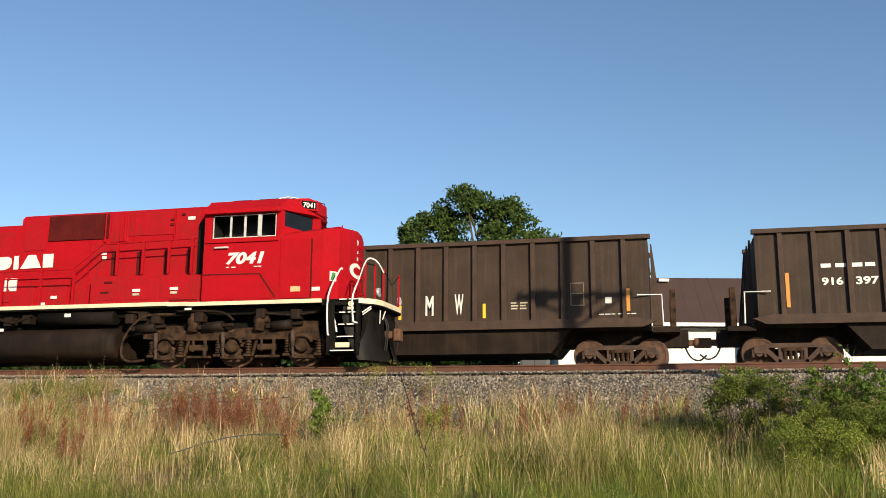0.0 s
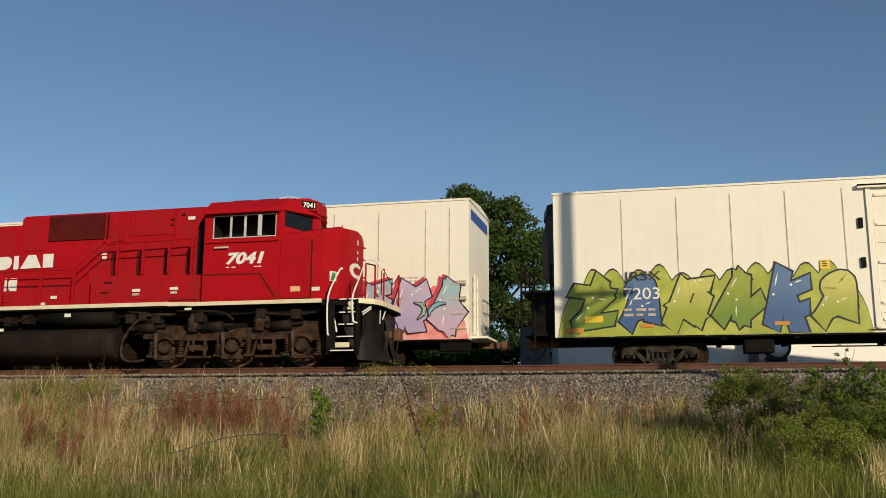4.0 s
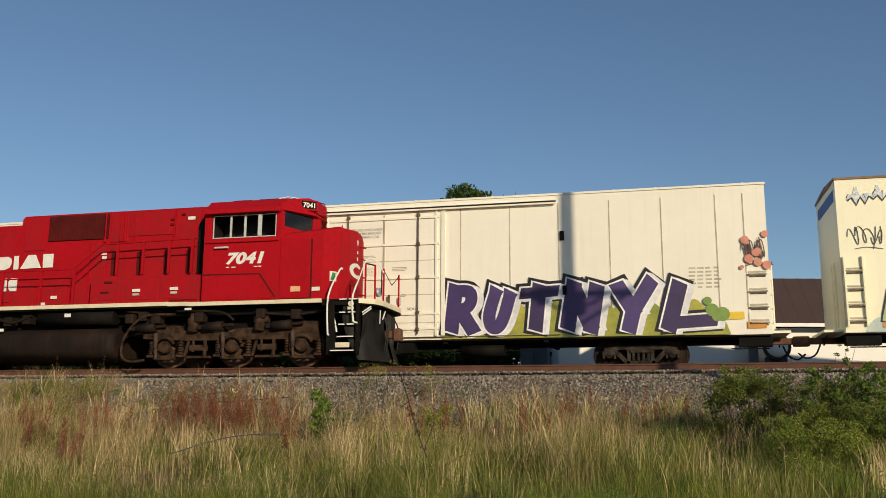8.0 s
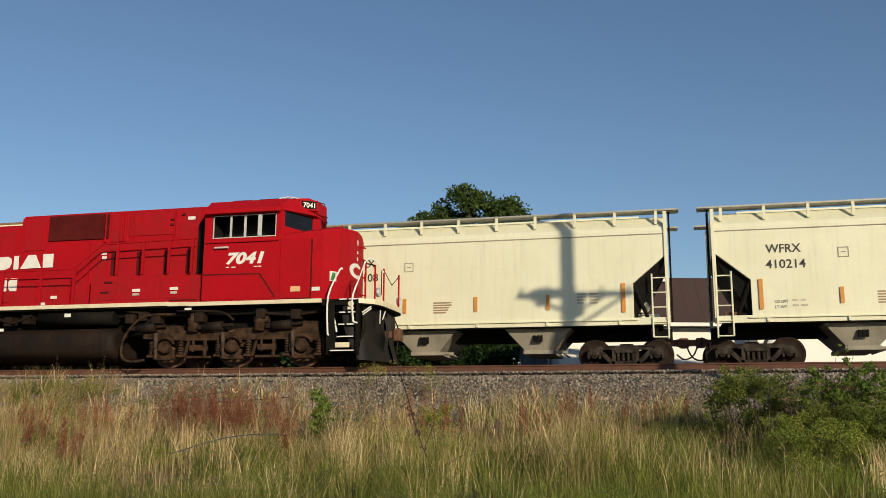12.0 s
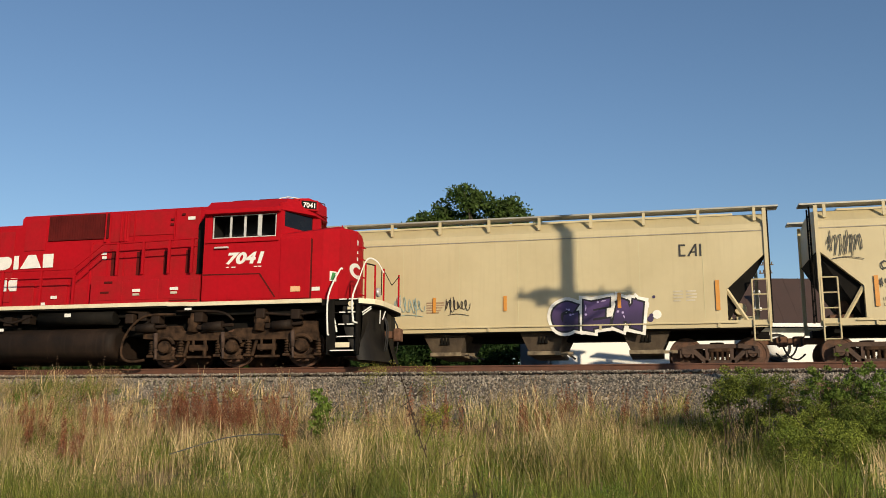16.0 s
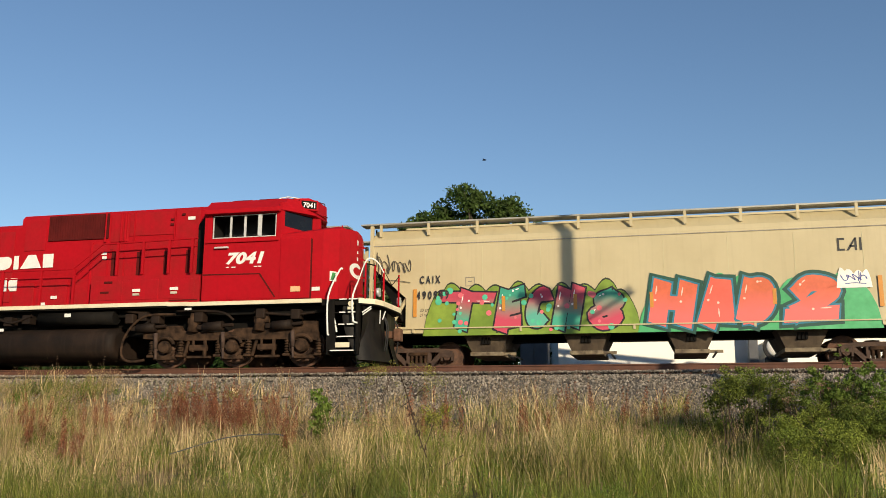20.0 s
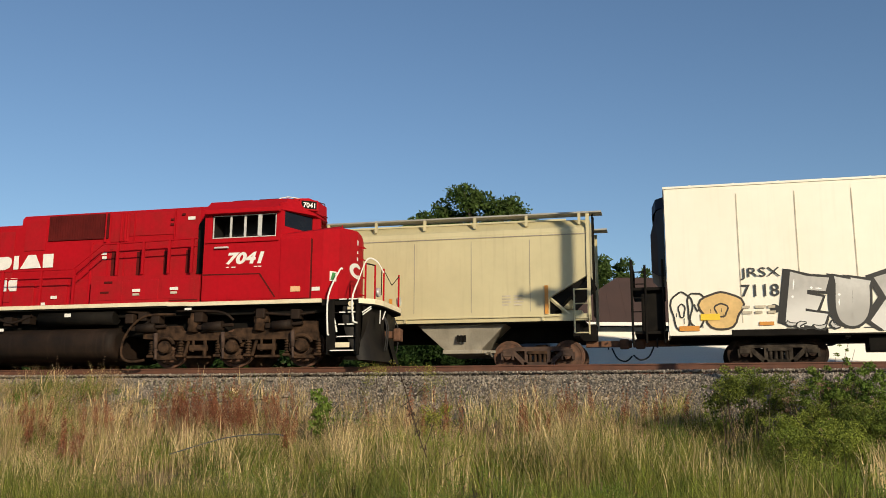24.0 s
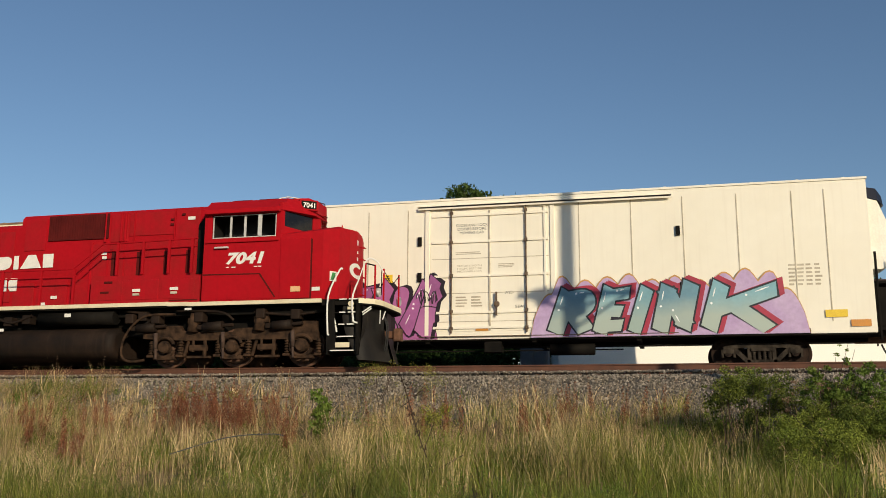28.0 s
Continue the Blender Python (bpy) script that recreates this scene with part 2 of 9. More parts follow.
def thing(name, x, y, z, label, category, group="", kind=""):
    ob = new(name)
    ob.empty_display_size = 0.3
    ob.location = (x, y, z)
    return tagged(ob, label, category, group, kind)


def raw(name, verts, faces, material=None, smooth=False):
    me = bpy.data.meshes.new(name)
    me.from_pydata([tuple(v) for v in verts], [], [tuple(f) for f in faces])
    if smooth:
        me.shade_smooth()
    if material:
        me.materials.append(material)
    return me


def box(bm, x0, x1, y0, y1, z0, z1, bevel=0.0):
    v = [bm.verts.new((x, y, z)) for x in (x0, x1) for y in (y0, y1) for z in (z0, z1)]
    fs = [bm.faces.new([v[i] for i in q]) for q in ((0, 1, 3, 2), (4, 6, 7, 5), (0, 4, 5, 1), (2, 3, 7, 6), (0, 2, 6, 4), (1, 5, 7, 3))]
    if bevel:
        bmesh.ops.bevel(bm, geom=list({e for f in fs for e in f.edges}), offset=bevel, segments=2, affect="EDGES", profile=0.6)


def prism(bm, pts, y0, y1):
    """A polygon in x and z, given anticlockwise as seen from -y, drawn out from y0 to y1."""
    a = [bm.verts.new((x, y0, z)) for x, z in pts]
    b = [bm.verts.new((x, y1, z)) for x, z in pts]
    n = len(pts)
    bm.faces.new(a)
    bm.faces.new(b[::-1])
    for i in range(n):
        bm.faces.new((a[(i + 1) % n], a[i], b[i], b[(i + 1) % n]))


def loft_x(bm, sections):
    """Closed body through cross-sections (x, [(y, z), ...]), all with as many points."""
    rings = [[bm.verts.new((x, y, z)) for y, z in ring] for x, ring in sections]
    n = len(rings[0])
    for r0, r1 in zip(rings, rings[1:]):
        for i in range(n):
            bm.faces.new((r0[i], r0[(i + 1) % n], r1[(i + 1) % n], r1[i]))
    bm.faces.new(rings[0][::-1])
    bm.faces.new(rings[-1])
    bmesh.ops.recalc_face_normals(bm, faces=bm.faces)


def rod(bm, a, b, r, seg=8, r2=None):
    """A round bar from a to b."""
    a, b = Vector(a), Vector(b)
    q = (b - a).to_track_quat("Z", "Y")
    r2 = r if r2 is None else r2
    ra = [bm.verts.new(a + q @ Vector((r * math.cos(t), r * math.sin(t), 0))) for t in [2 * math.pi * i / seg for i in range(seg)]]
    rb = [bm.verts.new(b + q @ Vector((r2 * math.cos(t), r2 * math.sin(t), 0))) for t in [2 * math.pi * i / seg for i in range(seg)]]
    for i in range(seg):
        f = bm.faces.new((ra[i], ra[(i + 1) % seg], rb[(i + 1) % seg], rb[i]))
        f.smooth = seg > 8
    bm.faces.new(ra[::-1])
    bm.faces.new(rb)


def pipe(bm, pts, r, seg=6):
    """One bent tube through the points."""
    pts = [Vector(q) for q in pts]
    up, rings = None, []
    for i, q in enumerate(pts):
        d = (pts[min(i + 1, len(pts) - 1)] - pts[max(i - 1, 0)]).normalized()
        if up is None:
            up = d.orthogonal().normalized()
        up = (up - d * up.dot(d)).normalized()
        s = d.cross(up)
        rings.append([bm.verts.new(q + (up * math.cos(t) + s * math.sin(t)) * r) for t in [2 * math.pi * k / seg for k in range(seg)]])
    for r0, r1 in zip(rings, rings[1:]):
        for k in range(seg):
            bm.faces.new((r0[k], r0[(k + 1) % seg], r1[(k + 1) % seg], r1[k]))
    bm.faces.new(rings[0][::-1])
    bm.faces.new(rings[-1])


def lathe_y(bm, profile, seg=24, cx=0.0, cz=0.0):
    """Turn a profile of (radius, y) round the y axis."""
    rings = []
    for r, y in profile:
        rings.append([bm.verts.new((cx + r * math.cos(2 * math.pi * i / seg), y, cz + r * math.sin(2 * math.pi * i / seg))) for i in range(seg)])
    for r0, r1 in zip(rings, rings[1:]):
        for i in range(seg):
            bm.faces.new((r0[i], r0[(i + 1) % seg], r1[(i + 1) % seg], r1[i]))
    bm.faces.new(rings[0])
    bm.faces.new(rings[-1][::-1])
    bmesh.ops.recalc_face_normals(bm, faces=bm.faces)


def smooth_line(pts, steps=5):
    out = []
    P = [pts[0], *pts, pts[-1]]
    for i in range(1, len(P) - 2):
        p0, p1, p2, p3 = (Vector(P[j]) for j in (i - 1, i, i + 1, i + 2))
        for k in range(steps):
            t = k / steps
            out.append(0.5 * ((2 * p1) + (p2 - p0) * t + (2 * p0 - 5 * p1 + 4 * p2 - p3) * t * t + (3 * p1 - p0 - 3 * p2 + p3) * t ** 3))
    out.append(Vector(pts[-1]))
    return out


def ribbon(verts, faces, pts, width, y, taper=False):
    """A flat painted stroke along points in x and z."""
    n0, k = len(verts), len(pts)
    for i, q in enumerate(pts):
        d = (pts[min(i + 1, k - 1)] - pts[max(i - 1, 0)])
        d = d.normalized() if d.length > 1e-6 else Vector((1, 0))
        w = width * 0.5 * (1 - 0.65 * abs(2 * i / (k - 1) - 1) if taper else 1)
        verts.append((q.x + d.y * w, y - i * 0.000008, q.y - d.x * w))
        verts.append((q.x - d.y * w, y - i * 0.000008, q.y + d.x * w))
    for i in range(k - 1):
        a = n0 + 2 * i
        faces.append((a, a + 2, a + 3, a + 1))


GLYPHS = {}


def glyph(ch, bold=0.0, res=3):
    """Vertices (x, z) and faces of one line of built-in lettering, size 1."""
    key = (ch, bold, res)
    if key not in GLYPHS:
        cu = bpy.data.curves.new("lettering", "FONT")
        cu.body, cu.size, cu.offset, cu.resolution_u = ch, 1.0, bold, res
        ob = bpy.data.objects.new("lettering", cu)
        me = bpy.data.meshes.new_from_object(ob)
        weld = bmesh.new()
        weld.from_mesh(me)
        bmesh.ops.remove_doubles(weld, verts=weld.verts, dist=0.0005)
        weld.to_mesh(me)
        weld.free()
        GLYPHS[key] = ([(v.co.x, v.co.y) for v in me.vertices], [tuple(p.vertices) for p in me.polygons])
        bpy.data.objects.remove(ob)
        bpy.data.curves.remove(cu)
        bpy.data.meshes.remove(me)
    return GLYPHS[key]


FINER = {}


def finer(ch, bold, levels=2):
    """A glyph with its faces split again and again, so that it can be bent."""
    key = (ch, bold, levels)
    if key not in FINER:
        v, f = glyph(ch, bold, 4)
        v = list(v)
        f = [(p[0], p[i], p[i + 1]) for p in f for i in range(1, len(p) - 1)]
        for k in range(levels):
            mids, out = {}, []

            def mid(a, b):
                e = (min(a, b), max(a, b))
                if e not in mids:
                    mids[e] = len(v)
                    v.append(((v[a][0] + v[b][0]) / 2, (v[a][1] + v[b][1]) / 2))
                return mids[e]
            for a, b, c in f:
                x, y, z = mid(a, b), mid(b, c), mid(c, a)
                out += [(a, x, z), (x, b, y), (z, y, c), (x, y, z)]
            f = out
        FINER[key] = (v, f)
    return FINER[key]


def lettering(parent, text, x0, x1, z0, z1, material, y, name="lettering", bold=0.012):
    """Painted lettering stretched into the box x0..x1, z0..z1 of a side that faces -y."""
    v, f = glyph(text, bold)
    xs, zs = [a for a, b in v], [b for a, b in v]
    sx, sz = (x1 - x0) / (max(xs) - min(xs)), (z1 - z0) / (max(zs) - min(zs))
    me = raw(name, [(x0 + (a - min(xs)) * sx, y, z0 + (b - min(zs)) * sz) for a, b in v], f, material)
    return part(name, me, None, parent)


def bars(parent, x0, x1, z0, z1, rows, material, y, seed=0, name="small_print", cols=2):
    """Print too small to read: short bars in rows."""
    rng = random.Random(seed)
    v, f = [], []
    h = (z1 - z0) / rows
    for r in range(rows):
        for c in range(cols):
            a = x0 + (x1 - x0) * c / cols
            b = a + (x1 - x0) / cols * rng.uniform(0.55, 0.85)
            zz = z1 - r * h
            n = len(v)
            v += [(a, y, zz - h * 0.5), (b, y, zz - h * 0.5), (b, y, zz), (a, y, zz)]
            f.append((n, n + 1, n + 2, n + 3))
    return part(name, raw(name, v, f, material), None, parent)


def plate(parent, name, x0, x1, z0, z1, material, y, label="", thick=0.006):
    bm = bmesh.new()
    box(bm, x0, x1, y, y + thick, z0, z1)
    return part(name, bm, material, parent, label)


# ---- large structure: ground, track bed, rails ----
NEAR, FAR = 23.465, 27.735          # centre lines of the two tracks
NEAR_DROP = -0.055                  # the near track lies a little lower
CAR_SPEED = 16.0                    # metres a second, towards -x


def ground_z(x, y):
    prof = [(-60, -2.9), (0, -2.85), (8, -2.72), (14, -2.3), (17.6, -1.85), (19.0, -1.5), (21.2, -0.47), (21.7, -0.43), (25.4, -0.40), (26.0, -0.26), (29.6, -0.26), (31.5, -0.9), (35, -0.6), (60, -0.4), (4500, -0.4)]
    for (a, za), (b, zb) in zip(prof, prof[1:]):
        if a <= y <= b:
            z = za + (zb - za) * (y - a) / (b - a)
            break
    else:
        z = prof[0][1]
    rough = 0.16 if y < 18 else 0.05 if y < 21.3 or 30 < y < 60 else 0.0
    return z + rough * noise.noise((x * 0.45, y * 0.45, 0.3))


def build_ground():
    xs = [-2500, -600, -150, -60] + [-30 + 0.5 * i for i in range(101)] + [40, 90, 300, 900, 2500]
    yl = [-800, -150, -40, -12, -4] + [0.6 * i for i in range(26)] + [15.6 + 0.3 * i for i in range(60)] + [34, 36, 40, 46, 60, 100, 300, 1000, 3500]
    v = [(x, y, ground_z(x, y)) for y in yl for x in xs]
    n = len(xs)
    f = [(j * n + i, j * n + i + 1, (j + 1) * n + i + 1, (j + 1) * n + i) for j in range(len(yl) - 1) for i in range(n - 1)]
    me = raw("ground", v, f, EARTH, smooth=True)
    me.materials.append(BALLAST_BED)
    for p in me.polygons:
        if 19.3 < p.center.y < 31.5:
            p.material_index = 1
    tagged(new("ground", me), "grassy embankment rising to a grey ballast bed", "ground", kind="structure")


build_ground()


def rail_mesh():
    """One rail in cross-section: foot, web and head, with fishplate bulges."""
    bm = bmesh.new()
    ring = [(-0.076, -0.172), (0.076, -0.172), (0.076, -0.158), (0.012, -0.14), (0.012, -0.045), (0.037, -0.035), (0.037, -0.006), (0.028, 0.0), (-0.028, 0.0), (-0.037, -0.006), (-0.037, -0.035), (-0.012, -0.045), (-0.012, -0.14), (-0.076, -0.158)]
    loft_x(bm, [(-70, ring), (70, ring)])
    me = bpy.data.meshes.new("rail")
    bm.normal_update()
    bm.to_mesh(me)
    bm.free()
    me.materials.append(RAIL)
    me.materials.append(RAIL_TOP)
    for p in me.polygons:
        if p.normal.z > 0.8 and p.center.z > -0.003:
            p.material_index = 1
    return me


RAIL_ME = rail_mesh()


def build_track(name, yc, label):
    bm = bmesh.new()
    box(bm, -70, 70, -1.9, 1.9, -0.46, -0.34 if yc == NEAR else -0.25)
    tr = part(name, bm, BALLAST_BED)
    tr.location = (0, yc, NEAR_DROP if yc == NEAR else 0.0)
    tagged(tr, label, "railway track", kind="structure")
    for s in (-0.7525, 0.7525):
        r = part("rail", RAIL_ME, None, tr, "rust-brown steel rail")
        r.location = (0, s, 0)
    return tr


TRACK_1 = build_track("track_1", NEAR, "rusty rails on wooden ties in grey ballast")
TRACK_2 = build_track("track_2", FAR, "second pair of rusty rails on wooden ties")


# ---- white building with a brown hipped roof beyond the tracks ----
def build_house():
    h = thing("white_building", 2.0, 38.6, -0.43, "low white building with a brown metal hipped roof", "building")
    h.rotation_euler = (0, 0, radians(14.0))
    bm = bmesh.new()
    x0, x1, d = -6.4, 32.0, 9.0
    box(bm, x0, x1, 0.0, 0.25, -0.4, 2.80)
    part("front_wall", bm, WALL_WHITE, h)
    for nm, a in (("side_wall", x0), ("side_wall", x1 - 0.25)):
        bm = bmesh.new()
        box(bm, a, a + 0.25, 0.25, d - 0.25, -0.4, 2.80)
        part(nm, bm, WALL_WHITE, h)
    bm = bmesh.new()
    box(bm, x0, x1, d - 0.25, d, -0.4, 2.80)
    part("back_wall", bm, WALL_WHITE, h)
    bm = bmesh.new()
    e, z0, z1 = 0.45, 2.94, 5.05
    a = [bm.verts.new(p) for p in ((x0 - e, -e, z0), (x1 + e, -e, z0), (x1 + e, d + e, z0), (x0 - e, d + e, z0))]
    b = [bm.verts.new(p) for p in ((x0 + 2.7, 1.2, z1), (x1 - 2.7, 1.2, z1), (x1 - 2.7, d - 1.2, z1), (x0 + 2.7, d - 1.2, z1))]
    bm.faces.new(a[::-1])
    bm.faces.new(b)
    for i in range(4):
        bm.faces.new((a[i], a[(i + 1) % 4], b[(i + 1) % 4], b[i]))
    roof = part("roof", bm, ROOF_BROWN, h, "dull brown standing-seam metal roof")
    for i in range(60):
        t = x0 + 0.2 + i * 0.64
        bm = bmesh.new()
        k = min(1, max(0.05, (t - x0 + e) / 3.15))
        box(bm, t, t + 0.03, 0, 1, 0, 0.008)
        for vert in bm.verts:
            s = vert.co.y * k
            vert.co.y, vert.co.z = -e + s * (1.2 + e), z0 + s * (z1 - z0) + vert.co.z + 0.004
        part("roof_seam", bm, ROOF_BROWN, roof)
    bm = bmesh.new()
    box(bm, x0 - e - 0.05, x1 + e + 0.05, -e - 0.12, -e - 0.003, 2.80, 2.95, 0.02)
    part("gutter", bm, WALL_WHITE, h, "white gutter and fascia")
    for vx, vz, s in ((1.85, 3.62, 1.0), (-1.75, 4.86, 0.35), (6.0, 4.8, 0.35)):
        bm = bmesh.new()
        yy = -e + (vz - z0) / (z1 - z0) * (1.2 + e)
        if s == 1.0:
            rod(bm, (vx, yy - 0.05, vz - 0.12), (vx, yy - 0.05, vz + 0.02), 0.17, 12)
            rod(bm, (vx, yy - 0.05, vz + 0.02), (vx, yy - 0.05, vz + 0.62), 0.10, 12, 0.085)
            rod(bm, (vx, yy - 0.05, vz + 0.62), (vx, yy - 0.05, vz + 0.72), 0.15, 12)
        else:
            box(bm, vx - 0.22, vx + 0.22, yy - 0.2, yy + 0.05, vz - 0.02, vz + 0.11, 0.02)
        part("roof_vent", bm, WALL_WHITE, h, "white roof vent pipe" if s == 1.0 else "low white roof vent")


build_house()


def build_tank():
    t = thing("storage_tank", 4.33, 38.45, -0.55, "white horizontal storage tank with a dark rim on a steel saddle", "tank")
    bm = bmesh.new()
    lathe_y(bm, [(0.0, -0.62), (0.18, -0.61), (0.36, -0.57), (0.43, -0.50), (0.43, 0.45), (0.0, 0.5)], 28, 0, 2.05)
    for f in bm.faces:
        f.smooth = True
    part("shell", bm, WALL_WHITE, t)
    bm = bmesh.new()
    lathe_y(bm, [(0.435, -0.52), (0.53, -0.52), (0.53, -0.30), (0.435, -0.30)], 28, 0, 2.05)
    part("rim", bm, RUBBER, t, "dark steel rim")
    bm = bmesh.new()
    box(bm, -1.05, -0.70, -0.3, 0.1, 0, 2.65, 0.02)
    part("pillar", bm, GREY_METAL, t)
    for yy in (-0.2, 0.3):
        bm = bmesh.new()
        box(bm, -0.4, 0.4, yy, yy + 0.12, 0, 1.7, 0.02)
        part("saddle", bm, GREY_METAL, t)


build_tank()


def build_cabinet():
    c = thing("electrical_cabinet", -5.05, 36.3, -0.5, "tall grey-blue electrical cabinet beside the building", "cabinet")
    bm = bmesh.new()
    box(bm, -0.55, 0.55, -0.4, 0.4, 0, 2.75, 0.03)
    part("body", bm, GREY_METAL, c)
    for a in (-0.5, 0.02):
        bm = bmesh.new()
        box(bm, a, a + 0.48, -0.43, -0.403, 0.15, 2.6, 0.008)
        part("door", bm, GREY_METAL, c)


build_cabinet()


# ---- utility poles ----
def build_pole():
    """Pole beside the camera whose shadow falls over the passing cars."""
    p = thing("utility_pole", 8.42, 12.1, -2.6, "tall weathered wooden utility pole with crossarms", "utility pole")
    bm = bmesh.new()
    rod(bm, (0, 0, -0.3), (0, 0, 15.2), 0.20, 14, 0.16)
    part("shaft", bm, POLE_WOOD, p)
    for za, xa, xb in ((10.35, -1.35, 1.95), (14.6, -1.2, 1.2)):
        bm = bmesh.new()
        box(bm, xa, xb, -0.20, -0.08, za - 0.07, za + 0.07, 0.01)
        arm = part("crossarm", bm, POLE_WOOD, p)
        for k in range(5):
            xx = xa + 0.1 + (xb - xa - 0.2) * k / 4
            bm = bmesh.new()
            rod(bm, (xx, -0.14, za + 0.07), (xx, -0.14, za + 0.24), 0.045, 8, 0.03)
            part("insulator", bm, GREY_METAL, arm)
    for x1, z1, x2, z2 in ((0.0, 9.2, 1.75, 10.3), (0.0, 9.7, 1.2, 10.3), (0.0, 9.9, -1.0, 10.3)):
        bm = bmesh.new()
        rod(bm, (x1, -0.16, z1), (x2, -0.16, z2), 0.05, 6)
        part("brace", bm, GREY_METAL, p)
    for xa, r, z0, z1 in ((-0.5, 0.17, 10.15, 10.6), (0.5, 0.16, 9.8, 10.35)):
        bm = bmesh.new()
        rod(bm, (xa, -0.3, z0), (xa, -0.3, z1), r, 14)
        part("transformer", bm, GREY_METAL, p)
    bm = bmesh.new()
    box(bm, -0.9, 0.2, -0.32, -0.1, 10.44, 10.54, 0.02)
    part("cable_tray", bm, GREY_METAL, p)
    q = thing("far_utility_pole", 9.65, 90.0, -0.4, "distant utility pole with two crossarms", "utility pole")
    bm = bmesh.new()
    rod(bm, (0, 0, 0), (0, 0, 14.4), 0.17, 8, 0.13)
    part("shaft", bm, POLE_WOOD, q)
    for za, w in ((13.8, 1.0), (13.0, 0.8)):
        bm = bmesh.new()
        box(bm, -w * 0.75, w * 0.75, -0.1, 0.05, za - 0.05, za + 0.05)
        for k in (-0.6, -0.2, 0.2, 0.6):
            rod(bm, (k * w, 0, za), (k * w, 0, za + 0.28), 0.06, 6)
        part("crossarm", bm, POLE_WOOD, q)
    f = thing("flagpole", -5.4, 60.0, -0.4, "white flagpole with a hanging striped flag", "flagpole")
    bm = bmesh.new()
    rod(bm, (0, 0, 0), (0, 0, 8.75), 0.05, 8)
    part("pole", bm, WHITE_MARK, f)
    bm = bmesh.new()
    for i in range(6):
        box(bm, 0.06 + i * 0.07, 0.12 + i * 0.07, -0.03 + 0.03 * (i % 2), 0.0 + 0.03 * (i % 2), 6.0 + 0.05 * i, 7.6 - 0.1 * i)
    part("flag", bm, spray("b03a3a", "e0dcd4", 4.0), f, "faded red and white flag")


build_pole()


# ---- trees ----
def leaf_cloud(name, centres, count, size, material, seed, flat=0.8):
    """Many small leaf quads gathered in clumps on ellipsoids (x, y, z, r)."""
    rng = np.random.default_rng(seed)
    c = np.array([q[:4] for q in centres])
    w = c[:, 3] ** 2
    pick = rng.choice(len(c), count, p=w / w.sum())
    d = rng.normal(size=(count, 3))
    d /= np.linalg.norm(d, axis=1)[:, None]
    r = c[pick, 3] * rng.uniform(0.35, 1.0, count) ** 0.45
    lump = 1 + 0.28 * np.sin(d[:, 0] * 7 + pick * 1.7) * np.sin(d[:, 2] * 6 + pick) + 0.16 * np.sin(d[:, 1] * 13 + d[:, 0] * 11 + pick * 2.3)
    pos = c[pick, :3] + d * (r * lump)[:, None] * np.array([1, 1, flat])
    u = rng.normal(size=(count, 3))
    u /= np.linalg.norm(u, axis=1)[:, None]
    t = np.cross(u, rng.normal(size=(count, 3)))
    t /= np.linalg.norm(t, axis=1)[:, None]
    s = size * rng.uniform(0.6, 1.4, count)[:, None]
    quad = np.stack([pos - u * s, pos + t * s * 0.45, pos + u * s, pos - t * s * 0.45], 1).reshape(-1, 3)
    me = bpy.data.meshes.new(name)
    me.from_pydata(quad.tolist(), [], np.arange(count * 4).reshape(-1, 4).tolist())
    me.materials.append(material)
    return me


def clumps(x, y, z, rx, rz, n, r, seed):
    rng = random.Random(seed)
    out = []
    for i in range(n):
        a, b, k = rng.uniform(0, 6.283), rng.uniform(-0.5, 1.0), rng.uniform(0.55, 1.0)
        h = math.sqrt(max(0.05, 1 - b * b))
        out.append((x + math.cos(a) * h * rx * k, y + math.sin(a) * h * rx * 0.8 * k, z + b * rz * k, r * rng.uniform(0.65, 1.25)))
    return out


def tree(x, y, base, crown, trunk_h, trunk_r, leaves, size, seed, label):
    t = thing("tree", x, y, base, label, "tree")
    cs = [q for c in crown for q in clumps(*c)]
    rng = random.Random(seed)
    bm = bmesh.new()
    top = Vector((0.2, 0, trunk_h))
    rod(bm, (0, 0, -0.2), tuple(top * 0.5), trunk_r, 10, trunk_r * 0.8)
    rod(bm, tuple(top * 0.5), tuple(top), trunk_r * 0.8, 10, trunk_r * 0.6)
    for c in rng.sample(cs, min(16, len(cs))):
        end = Vector(c[:3])
        mid = top.lerp(end, 0.5) + Vector((rng.uniform(-0.4, 0.4), rng.uniform(-0.4, 0.4), rng.uniform(0, 0.5)))
        rod(bm, tuple(top * rng.uniform(0.75, 1.0)), tuple(mid), trunk_r * 0.3, 7, trunk_r * 0.16)
        rod(bm, tuple(mid), tuple(end), trunk_r * 0.16, 6, trunk_r * 0.05)
    part("trunk", bm, BARK, t)
    tagged(part("crown", leaf_cloud("crown", cs, leaves, size, LEAF, seed), None, t, "dense dark green leaves"), kind="stuff")


